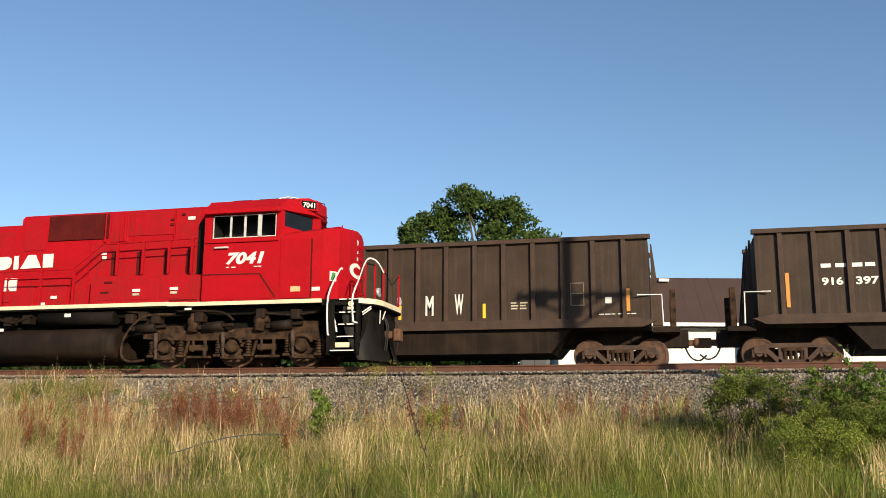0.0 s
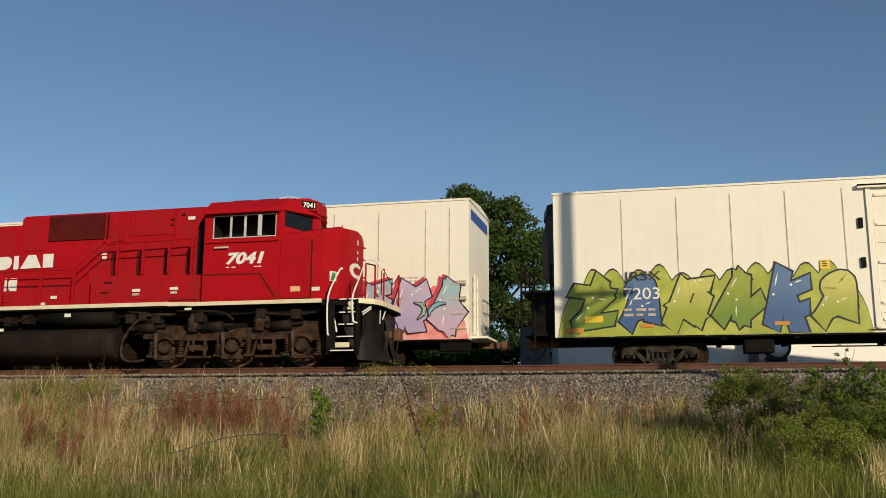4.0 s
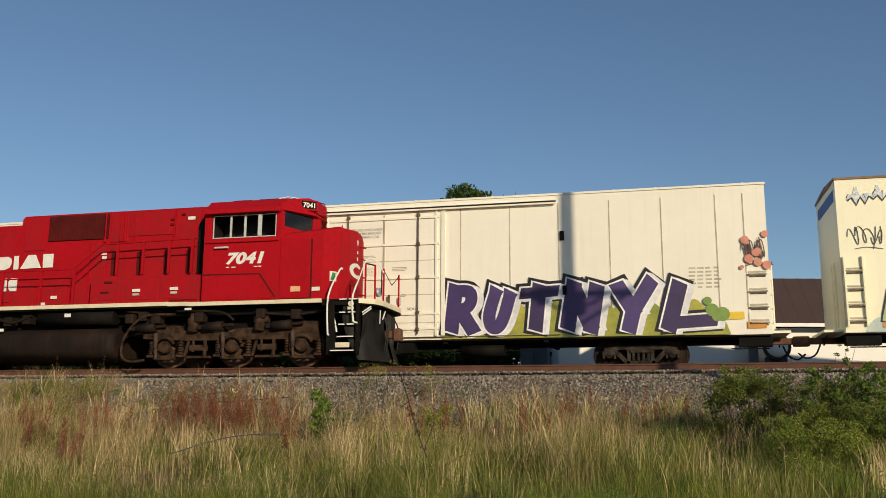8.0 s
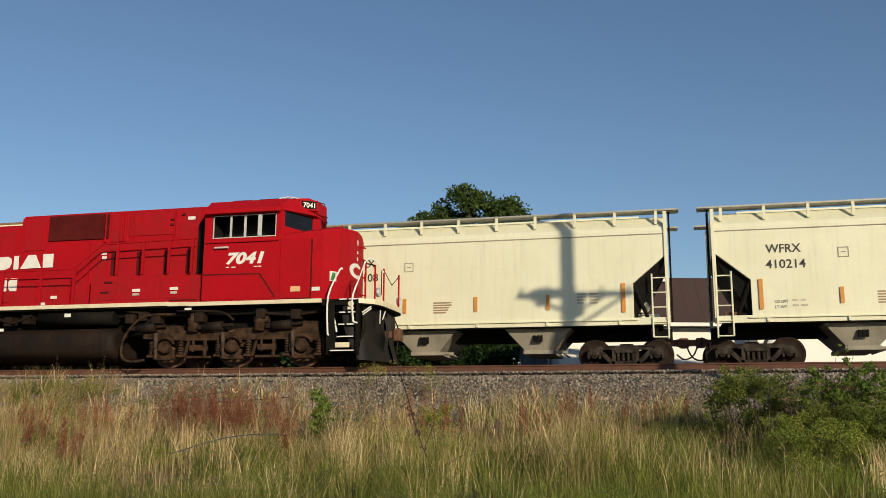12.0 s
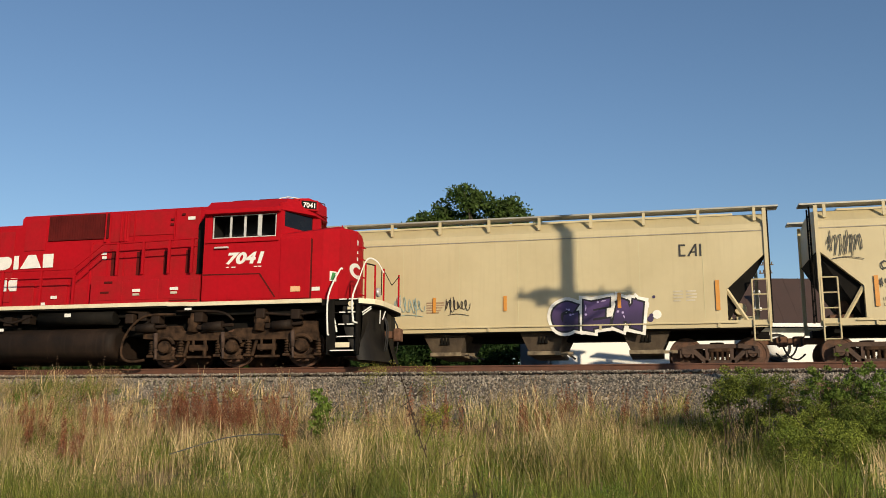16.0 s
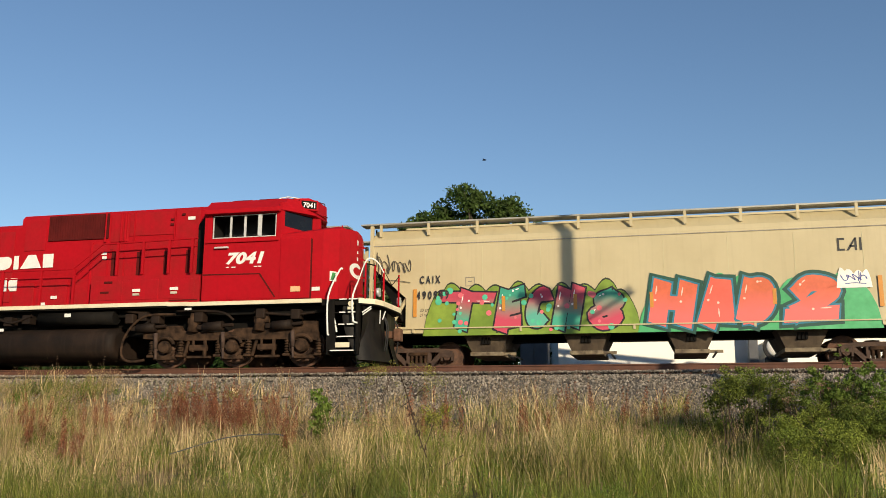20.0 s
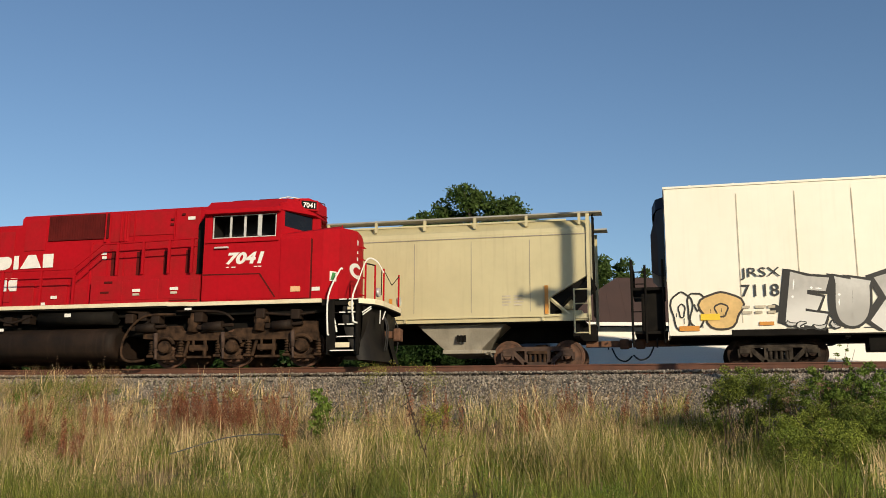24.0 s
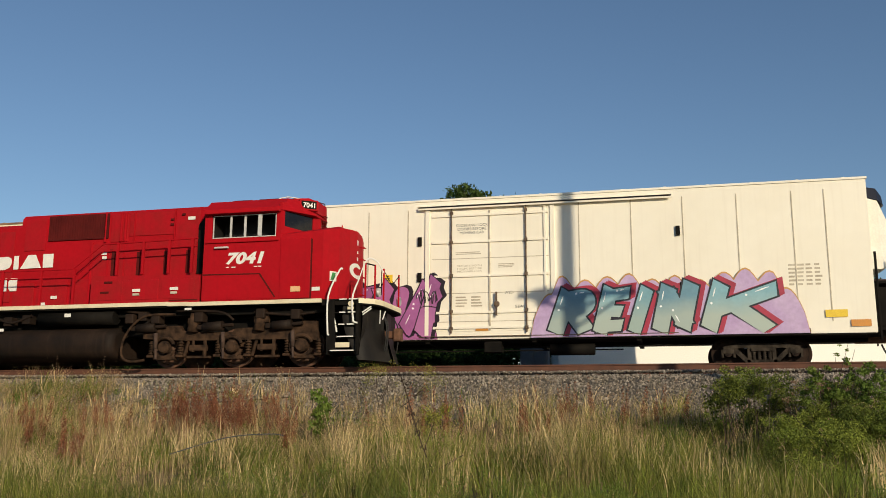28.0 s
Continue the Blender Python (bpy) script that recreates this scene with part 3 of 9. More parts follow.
tree(-9.3, 46, -0.5, [(-0.85, 0, 9.7, 1.55, 1.8, 28, 0.55, 1), (-2.75, 0, 8.75, 1.55, 1.4, 26, 0.5, 2), (1.5, 0, 9.1, 1.6, 1.3, 24, 0.52, 3), (0.0, 0.5, 7.0, 3.5, 1.7, 46, 0.7, 4), (3.0, 0, 7.8, 1.4, 1.0, 16, 0.5, 5), (-3.0, 0.3, 5.4, 1.9, 1.6, 20, 0.6, 6), (0.5, 0.3, 4.6, 3.2, 1.4, 24, 0.8, 7)],
     4.2, 0.42, 52000, 0.105, 11, "broad leafy tree with an uneven dark green crown")
tree(-4.6, 48, -0.5, [(0.2, 0, 7.3, 1.4, 1.2, 18, 0.42, 21), (1.9, 0, 6.5, 1.3, 1.1, 16, 0.4, 22), (3.4, 0, 5.8, 1.2, 1.1, 14, 0.4, 23), (0.8, 0, 4.8, 2.8, 1.5, 28, 0.65, 24)],
     3.0, 0.28, 26000, 0.10, 12, "lower leafy tree sloping down beside the larger one")
tree(-15.5, 47, -0.5, [(0.6, 0, 6.7, 1.2, 1.3, 12, 0.7, 31), (-1.6, 0, 6.8, 1.1, 0.9, 9, 0.6, 32), (0, 0, 5.0, 2.2, 1.5, 16, 0.85, 33), (-3.8, 0, 5.0, 1.9, 1.3, 12, 0.8, 34)],
     3.0, 0.28, 24000, 0.10, 13, "small leafy tree behind the locomotive")
tree(16.3, 80, -0.5, [(0, 0, 9.9, 1.3, 1.0, 10, 0.7, 41), (-2.0, 0, 9.0, 2.0, 0.9, 10, 0.7, 42), (2.0, 0, 8.6, 2.4, 1.2, 12, 0.9, 43)],
     6.0, 0.25, 9000, 0.14, 14, "distant tree showing over a roof")


def build_hedge():
    cs = []
    rng = random.Random(5)
    for i in range(190):
        x = -37 + i * 0.17 + rng.uniform(-0.1, 0.1)
        cs.append((x, 39.6 + rng.uniform(-0.9, 0.9), rng.uniform(0.0, 2.1), rng.uniform(0.4, 0.8)))
    ob = tagged(new("hedge", leaf_cloud("hedge", cs, 72000, 0.09, LEAF_DARK, 6)), "rough dark green hedge beyond the tracks", "hedge", kind="stuff")
    return ob


build_hedge()


def build_thicket():
    rng = random.Random(8)
    cs = [(rng.uniform(-17.5, -8.2), rng.uniform(43.0, 45.0), 5.0 * rng.random() ** 1.2, rng.uniform(0.5, 1.0)) for i in range(150)]
    tagged(new("thicket", leaf_cloud("thicket", cs, 60000, 0.12, LEAF_DARK, 61)), "dense dark green undergrowth below the trees", "thicket", kind="stuff")
    cs = [(rng.uniform(-38.0, -7.5), rng.uniform(41.2, 42.4), rng.uniform(0.0, 2.4), rng.uniform(0.5, 0.9)) for i in range(240)]
    tagged(new("thicket", leaf_cloud("thicket", cs, 60000, 0.13, LEAF_DARK, 63)), "dark green scrub behind the hedge", "thicket", kind="stuff")
    cs = [(rng.uniform(-36.0, -7.0), rng.uniform(30.6, 31.6), rng.uniform(-0.8, 0.1), rng.uniform(0.12, 0.35)) for i in range(170)]
    tagged(new("trackside_weeds", leaf_cloud("trackside_weeds", cs, 26000, 0.05, LEAF_LIGHT, 62)), "sunlit green weeds beyond the second track", "weeds", kind="stuff")


build_thicket()


# ---- the standing locomotive ----
def locomotive():
    lo = thing("locomotive", -11.2, NEAR, NEAR_DROP, "red diesel locomotive with a cream sill stripe standing on the rails", "locomotive")
    ox = 11.2  # parts are written with the plan's x; the thing stands at x = -11.2

    def P(name, bm, material, parent=lo, label=""):
        for q in bm.verts:
            if q.co.x > -7.6:
                q.co.x = -7.6 + (q.co.x + 7.6) * 0.55  # the platform is short
        bmesh.ops.translate(bm, verts=bm.verts, vec=(ox, 0, rise[0]))
        return part(name, bm, material, parent, label)
    B = bmesh.new
    rise = [0.045]  # the body rides this much higher on its springs
    # frame and sill
    bm = B()
    box(bm, -31.5, -8.62, -1.5, 1.5, 1.56, 1.66)
    box(bm, -31.5, -8.62, -1.15, 1.15, 1.36, 1.56)
    box(bm, -31.5, -7.4, -0.7, 0.7, 0.85, 1.36)
    P("frame", bm, BLACK, lo, "black underframe")
    for xa, xb, zz in ((-31.5, -13.05, 1.60), (-13.05, -12.45, 1.585), (-12.45, -8.62, 1.575)):
        bm = B()
        box(bm, xa, xb, -1.56, -1.5, zz, zz + 0.105)
        P("sill_stripe", bm, CREAM_LINE, lo, "cream sill stripe")
    # long hood
    bm = B()
    ring = [(-1.02, 1.66), (1.02, 1.66), (1.02, 4.36), (0.9, 4.48), (-0.9, 4.48), (-1.02, 4.36)]
    loft_x(bm, [(-18.3, ring), (-12.2, ring)])
    hood = P("long_hood", bm, RED)
    bm = B()
    ring = [(-1.02, 1.66), (1.02, 1.66), (1.02, 4.12), (0.9, 4.22), (-0.9, 4.22), (-1.02, 4.12)]
    loft_x(bm, [(-31.0, ring), (-18.3, ring)])
    P("rear_hood", bm, RED)
    bm = B()
    box(bm, -17.35, -15.38, -1.07, -1.02, 3.66, 4.40, 0.01)
    g = P("radiator_grille", bm, RED_DARK, hood, "dark dusty radiator mesh")
    for i in range(24):
        bm = B()
        xx = -17.3 + i * 0.082
        box(bm, xx, xx + 0.02, -1.085, -1.07, 3.69, 4.37)
        P("slat", bm, RED_DARK, g)
    for xa, xb, za, zb in ((-15.3, -14.75, 3.55, 4.35), (-14.7, -13.3, 3.7, 4.38), (-13.25, -12.5, 3.42, 4.40), (-15.3, -14.4, 2.55, 3.4), (-14.35, -13.4, 2.55, 3.4), (-13.35, -12.5, 2.55, 3.35), (-18.15, -17.45, 3.4, 4.35), (-19.2, -18.5, 1.9, 4.0), (-18.4, -17.7, 1.75, 2.45), (-17.6, -16.6, 1.75, 2.5), (-16.5, -15.6, 1.75, 2.5)):
        bm = B()
        box(bm, xa, xb, -1.045, -1.02, za, zb, 0.012)
        P("hood_door", bm, RED_DOOR, hood)
    # conduits, seams and dark vertical recesses between the hood doors
    for xa, xb, za, zb in ((-15.36, -15.30, 1.9, 3.5), (-14.83, -14.79, 2.55, 4.40), (-14.55, -14.52, 3.5, 4.42), (-15.5, -15.46, 3.66, 4.42), (-13.28, -13.25, 3.42, 4.4)):
        bm = B()
        box(bm, xa, xb, -1.075, -1.045, za, zb)
        P("hood_seam", bm, RED, hood)
    for xa, za, zb in ((-15.20, 2.56, 3.30), (-14.39, 2.56, 3.22), (-13.54, 2.57, 3.21), (-12.85, 2.58, 3.22)):
        bm = B()
        box(bm, xa, xa + 0.10, -1.082, -1.066, za, zb)
        P("door_gap", bm, RED_DARK, hood, "dark gap beside a hood door")
    for xx, zz in ((-13.0, 4.25), (-13.35, 3.98), (-13.35, 4.12), (-15.22, 3.3)):
        bm = B()
        box(bm, xx - 0.05, xx + 0.05, -1.08, -1.045, zz - 0.03, zz + 0.03, 0.008)
        P("latch", bm, RED_DARK, hood)
    for xx in (-16.8, -15.7):
        bm = B()
        rod(bm, (xx, 0, 4.48), (xx, 0, 4.54), 0.5, 20)
        P("roof_fan", bm, RED_DARK, hood, "radiator fan on the roof")
    # deep equipment box beside the cab, its lower half standing out to the walkway edge
    bm = B()
    box(bm, -15.88, -12.56, -1.065, -1.046, 1.70, 3.50, 0.006)
    P("equipment_bay", bm, RED_DOOR, hood, "red equipment bay on the hood side")
    for xa in (-15.90, -14.86, -14.99, -15.50):
        bm = B()
        box(bm, xa, xa + 0.06, -1.085, -1.02, 1.75 if xa == -15.90 else 3.55, 3.55 if xa == -15.90 else 4.40, 0.01)
        P("hood_rib", bm, RED, hood)
    bm = B()
    prism(bm, [(-15.50, 1.68), (-12.15, 1.68), (-12.15, 2.43), (-15.50, 2.50)], -1.50, -1.02)
    bx = P("equipment_box", bm, RED_DOOR, lo, "red equipment box along the walkway")
    for xa, xb in ((-15.4, -14.5), (-14.4, -13.4), (-13.3, -12.3)):
        bm = B()
        box(bm, xa, xb, -1.512, -1.50, 1.80, 2.34, 0.006)
        P("box_door", bm, RED_DOOR, bx)
    for xx, zz in ((-15.05, 2.02), (-14.95, 2.30)):
        bm = B()
        box(bm, xx - 0.13, xx + 0.13, -1.53, -1.50, zz - 0.03, zz + 0.03, 0.01)
        P("box_latch", bm, RED_DARK, bx)
    bm = B()
    box(bm, -13.05, -12.2, -1.52, -1.50, 1.74, 1.765)
    P("box_hinge", bm, RED_DARK, bx)
    # solid block, its black colour standing in for shadow in the cab gap
    bm = B()
    prism(bm, [(-12.52, 2.54), (-12.24, 2.54), (-12.24, 4.12), (-12.36, 4.12), (-12.52, 3.92)], -1.06, -1.0)
    box(bm, -12.32, -12.06, -1.0, 1.05, 1.66, 4.3)
    P("cab_gap_shade", bm, BLACK, lo, "black block painted in for the shaded gap behind the cab")
    bm = B()
    pipe(bm, [(-31, -1.46, 2.74), (-16.15, -1.46, 2.73), (-15.25, -1.46, 3.40), (-12.3, -1.46, 3.46)], 0.024, 6)
    pipe(bm, [(-31, -1.46, 2.52), (-16.08, -1.46, 2.50), (-15.2, -1.46, 3.20), (-12.3, -1.46, 3.24)], 0.020, 6)
    rail = P("handrail", bm, RED, lo, "red handrail along the walkway")
    for xx, z0, z1 in [(-29.78 + 1.26 * i, 1.66, 2.74) for i in range(9)] + [(-18.44, 1.66, 2.74), (-17.16, 1.66, 2.74), (-16.09, 1.66, 2.74), (-14.75, 2.5, 3.41), (-13.95, 2.5, 3.43), (-13.15, 2.5, 3.44), (-12.45, 2.5, 3.46)]:
        bm = B()
        box(bm, xx - 0.035, xx + 0.035, -1.49, -1.43, z0, z1)
        P("post", bm, RED, rail)
    # cab with real window openings
    bm = B()
    def wall(pts, y0, y1):
        prism(bm, pts, y0, y1)
    for s in (-1, 1):
        y0, y1 = (-1.57, -1.50) if s < 0 else (1.50, 1.57)
        box(bm, -12.05, -9.80, y0, y1, 1.68, 3.39)
        box(bm, -12.05, -11.83, y0, y1, 3.39, 4.03)
        box(bm, -9.95, -9.80, y0, y1, 3.39, 4.03)
        box(bm, -12.05, -9.80, y0, y1, 4.03, 4.12)
    # the front wall folds forward to a middle post
    for s in (-1, 1):
        def front(t0, t1, z0, z1):
            q = [(-9.795 + 0.49 * t, s * 1.562 * (1 - t)) for t in (t0, t1)]
            a = [bm.verts.new((x + d, y, z)) for d in (0.0, -0.07) for z in (z0, z1) for x, y in q]
            for k in ((0, 1, 3, 2), (4, 6, 7, 5), (0, 4, 5, 1), (2, 3, 7, 6), (0, 2, 6, 4), (1, 5, 7, 3)):
                bm.faces.new([a[i] for i in k])
        front(0.0, 1.0, 1.68, 3.68)
        front(0.0, 0.07, 3.68, 4.16)
        front(0.80, 1.0, 3.68, 4.16)
        front(0.0, 1.0, 4.16, 4.32)
    bmesh.ops.recalc_face_normals(bm, faces=bm.faces)
    box(bm, -12.05, -11.98, -1.50, 1.50, 1.68, 4.12)
    box(bm, -11.98, -9.80, -1.50, 1.50, 1.70, 1.78)
    cab = P("cab", bm, RED, lo, "red cab with sliding side windows")
    bm = B()
    loft_x(bm, [(x, [(-1.60, 4.10), (1.60, 4.10), (1.58, 4.20), (1.22, 4.58), (0.6, 4.64), (-0.6, 4.60), (-1.22, 4.50), (-1.58, 4.20)]) for x in (-12.08, -9.78)] + [(-9.30, [(-0.45, 4.16), (0.45, 4.16), (0.44, 4.24), (0.3, 4.50), (0.15, 4.56), (-0.15, 4.56), (-0.3, 4.50), (-0.44, 4.24)])])
    P("roof", bm, RED, cab)
    bm = B()
    for xx in (-11.7, -10.9):
        box(bm, xx, xx + 0.6, -0.7, -0.1, 4.58, 4.66, 0.02)
    P("roof_hatch", bm, RED_DARK, cab)
    bm = B()
    box(bm, -12.0, -9.82, -1.74, -1.58, 4.045, 4.10, 0.01)
    P("window_awning", bm, RED, cab)
    # window frames, panes, cab interior
    for xa, xb in ((-11.81, -11.28), (-11.28, -10.46), (-10.46, -9.955)):
        bm = B()
        for a, b, z0, z1 in ((xa, xb, 3.395, 3.418), (xa, xb, 4.0, 4.02), (xa, xa + 0.026, 3.418, 4.0), (xb - 0.026, xb, 3.418, 4.0)):
            box(bm, a, b, -1.56, -1.53, z0, z1)
        P("window_frame", bm, ALU, cab, "bright aluminium sliding window frame")
    bm = B()
    box(bm, -10.90, -10.84, -1.545, -1.515, 3.42, 4.0)
    prism(bm, [(-10.47, 3.44), (-10.36, 3.38), (-10.36, 3.99), (-10.47, 4.0)], -1.60, -1.575)
    P("sliding_sash", bm, ALU, cab)
    for s in (-1, 1):
        bm = B()
        q = [(-9.80 + 0.49 * t - 0.025, s * 1.57 * (1 - t)) for t in (0.06, 0.81)]
        f4 = [bm.verts.new((x, y, z)) for z, row in ((3.66, q), (4.18, q[::-1])) for x, y in row]
        bm.faces.new(f4)
        b4 = [bm.verts.new((v.co.x - 0.012, v.co.y, v.co.z)) for v in f4]
        bm.faces.new(b4[::-1])
        for i in range(4):
            bm.faces.new((f4[i], b4[i], b4[(i + 1) % 4], f4[(i + 1) % 4]))
        bmesh.ops.recalc_face_normals(bm, faces=bm.faces)
        P("windshield", bm, GLASS_DARK, cab, "dark tinted windshield")
    bm = B()
    box(bm, -11.96, -9.90, -0.75, 1.46, 1.8, 4.09)
    box(bm, -11.96, -9.90, -1.47, -0.76, 1.8, 3.37)
    box(bm, -11.96, -9.84, -1.47, -0.76, 4.04, 4.09)
    box(bm, -11.97, -11.88, -1.47, -0.76, 3.34, 4.04)
    P("cab_interior", bm, GRILL_DARK, cab, "dark cab interior")
    bm = B()
    box(bm, -12.0, -9.86, -1.62, -1.573, 3.26, 3.31, 0.012)
    P("arm_rest", bm, RED, cab)
    bm = B()
    box(bm, -11.7, -11.3, -1.66, -1.58, 3.10, 3.15, 0.015)
    P("mirror_bracket", bm, ALU, cab)
    bm = B()
    prism(bm, [(-12.04, 1.72), (-9.93, 1.72), (-10.36, 2.38), (-12.04, 2.40)], -1.585, -1.572)
    P("lower_panel", bm, RED, cab)
    bm = B()
    prism(bm, [(-12.04, 2.385), (-10.40, 2.37), (-10.36, 2.40), (-12.04, 2.42)], -1.592, -1.573)
    prism(bm, [(-9.93, 1.74), (-9.90, 1.76), (-10.36, 2.40), (-10.39, 2.37)], -1.592, -1.573)
    P("panel_edge", bm, RED_DARK, cab, "dark joint round the lower panel")
    # nose: flush with the cab sides, its front corners cut off, the front gently bowed
    bm = B()
    side = [(-9.80, 1.56, 3.42), (-8.64, 1.47, 3.52), (-8.36, 1.0, 3.64), (-8.24, 0.5, 3.71), (-8.20, 0.0, 3.75)]
    ring = [(x, -y, z) for x, y, z in side] + [(x, y, z) for x, y, z in side[-2::-1]]
    low = [bm.verts.new((x, y, 1.68)) for x, y, z in ring]
    top = [bm.verts.new((x, y, z)) for x, y, z in ring]
    crown = [bm.verts.new((max(x - 0.10, -9.80) if x > -9.7 else x, y * 0.80, z + 0.10 if z < 3.65 else z + 0.03)) for x, y, z in ring]
    for i in range(len(ring) - 1):
        bm.faces.new((low[i], low[i + 1], top[i + 1], top[i]))
        bm.faces.new((top[i], top[i + 1], crown[i + 1], crown[i]))
    bm.faces.new(crown)
    bm.faces.new(low[::-1])
    bm.faces.new((low[-1], low[0], top[0], crown[0], crown[-1], top[-1]))
    bmesh.ops.recalc_face_normals(bm, faces=bm.faces)
    nose = P("nose", bm, RED, lo, "short red nose")
    bm = B()
    box(bm, -9.80, -8.94, -1.585, -1.50, 1.70, 3.30, 0.015)
    P("nose_side_panel", bm, RED, nose)
    bm = B()
    box(bm, -8.955, -8.925, -1.578, -1.48, 1.70, 3.28)
    P("nose_side_joint", bm, RED_DARK, nose, "dark joint on the nose side")
    bm = B()
    for a in ((-8.60, -1.16, 3.52), (-8.36, -0.82, 3.64)):
        rod(bm, a, (a[0], a[1], a[2] + 0.12), 0.02, 6)
    P("nose_peg", bm, RED, nose)
    bm = B()
    box(bm, -8.26, -8.19, -0.42, 0.30, 1.72, 2.2, 0.008)
    P("nose_door", bm, RED_DOOR, nose)
    for zz in (2.0, 2.5, 3.0, 3.35):
        bm = B()
        pipe(bm, [(-8.24, 0.22, zz), (-8.10, 0.22, zz), (-8.10, 0.45, zz), (-8.26, 0.45, zz)], 0.014, 5)
        P("grab_iron", bm, RED, nose)
    # white rounded emblem that follows the bowed nose front
    bm = B()

    def bow(q):
        return -8.20 - 0.10 * abs(q) if abs(q) < 0.5 else -8.25 - 0.24 * (abs(q) - 0.5)
    arc = [(math.cos(a), math.sin(a)) for a in [0.75 + 4.78 * i / 20 for i in range(21)]]
    for (c0, s0), (c1, s1) in zip(arc, arc[1:]):
        k = [(0.0 + 0.50 * q * w, 2.62 + 0.215 * r * w) for q, r, w in ((c0, s0, 1.0), (c1, s1, 1.0), (c1, s1, 0.52), (c0, s0, 0.52))]
        bm.faces.new([bm.verts.new((bow(q) + 0.012, q, r)) for q, r in k])
    bmesh.ops.recalc_face_normals(bm, faces=bm.faces)
    P("nose_emblem", bm, WHITE_MARK, nose, "white rounded emblem")
    bm = B()
    for z0, z1 in ((3.36, 3.50), (3.12, 3.20), (2.92, 3.02)):
        bm.faces.new([bm.verts.new((bow(q) + 0.012, q, z)) for q, z in ((-0.04, z0), (0.07, z0), (0.07, z1), (-0.04, z1))])
    P("nose_sticker", bm, WHITE_MARK, nose, "small white stickers")
    # number board on the roof front
    bm = B()
    box(bm, -0.30, 0.30, -0.12, 0.10, -0.17, 0.17, 0.03)
    nb = part("number_board", bm, RED, cab, "angled number board with white digits")
    nb.matrix_basis = pose(ox - 9.46, -0.62, 4.46, 0, 0, 38)
    nb.scale = (0.9, 0.9, 0.9)
    bm = B()
    loft_x(bm, [(-9.85, [(-0.8, 4.30), (0.8, 4.30), (0.8, 4.60), (-0.8, 4.60)]), (-9.42, [(-0.72, 4.24), (0.72, 4.24), (0.66, 4.62), (-0.66, 4.62)]), (-9.27, [(-0.36, 4.24), (0.36, 4.24), (0.32, 4.58), (-0.32, 4.58)])])
    P("headlight_housing", bm, RED, cab)

    bm = B()
    box(bm, -0.24, 0.24, -0.128, -0.121, -0.12, 0.12)
    part("board_face", bm, BLACK, nb)
    v, f = glyph("7041", 0.02)
    mx = max(a for a, b in v)
    part("number", raw("number", [(-0.19 + a / mx * 0.38, -0.131, -0.085 + b * 0.22) for a, b in v], f, WHITE_MARK), None, nb)
    bm = B()
    pipe(bm, [(-9.52, 0.30, 4.6), (-9.52, 0.32, 4.74), (-9.40, 0.5, 4.72), (-9.40, 0.5, 4.58)], 0.016, 6)
    P("roof_grab", bm, RED_DARK, cab)
    bm = B()
    for zz in (3.95, 4.1, 4.25):
        pipe(bm, [(-9.31, 0.06, zz), (-9.20, 0.06, zz), (-9.20, 0.24, zz), (-9.33, 0.24, zz)], 0.012, 5)
    P("front_grab", bm, RED_DARK, cab)
    bm = B()
    pipe(bm, [(-10.05, -1.25, 4.50), (-9.9, -1.0, 4.6), (-9.62, -0.6, 4.62)], 0.016, 5)
    P("roof_grab", bm, WHITE_MARK, cab)
    # front deck, steps, pilot
    bm = B()
    loft_x(bm, [(-8.62, [(-1.5, 1.5), (1.5, 1.5), (1.5, 1.66), (-1.5, 1.66)]), (-7.55, [(-1.5, 1.5), (1.5, 1.5), (1.5, 1.66), (-1.5, 1.66)]), (-7.0, [(-1.2, 1.5), (1.2, 1.5), (1.2, 1.66), (-1.2, 1.66)]), (-6.82, [(-0.8, 1.5), (0.8, 1.5), (0.8, 1.66), (-0.8, 1.66)])])
    deck = P("front_deck", bm, BLACK, lo)
    bm = B()
    edge = [(-7.60, -1.53), (-7.5, -1.51), (-6.98, -1.22), (-6.80, -0.8), (-6.80, 0.8), (-6.98, 1.22)]
    for (xa, ya), (xb, yb) in zip(edge, edge[1:]):
        f4 = [bm.verts.new(p) for p in ((xa, ya, 1.535), (xb, yb, 1.535), (xb, yb, 1.67), (xa, ya, 1.67))]
        b4 = [bm.verts.new((v.co.x - 0.03, v.co.y + 0.03, v.co.z)) for v in f4]
        bm.faces.new(f4)
        bm.faces.new(b4[::-1])
        for i in range(4):
            bm.faces.new((f4[i], b4[i], b4[(i + 1) % 4], f4[(i + 1) % 4]))
    bmesh.ops.recalc_face_normals(bm, faces=bm.faces)
    P("deck_edge", bm, CREAM_LINE, deck, "cream deck edge")
    bm = B()
    box(bm, -8.45, -8.40, -1.55, -0.9, 0.22, 1.5)
    box(bm, -7.62, -7.57, -1.55, -0.9, 0.22, 1.5)
    box(bm, -8.40, -7.62, -0.95, -0.9, 0.22, 1.5)
    steps = P("step_well", bm, BLACK, lo, "black boarding step well")
    for zz, xa, xb, split in ((0.335, -8.34, -7.70, 0), (0.69, -8.16, -7.72, 0), (1.005, -8.13, -7.70, 1), (1.315, -8.11, -7.68, 1), (1.655, -8.12, -7.62, 1)):
        bm = B()
        box(bm, -8.40, -7.62, -1.54, -0.95, zz - 0.03, zz, 0.005)
        st = P("step", bm, BLACK, steps)
        m = xa + (xb - xa) * 0.46
        for p, q in ((xa, m - 0.035), (m + 0.035, xb)) if split else ((xa, xb),):
            bm = B()
            box(bm, p, q, -1.565, -1.541, zz - 0.025, zz + 0.003)
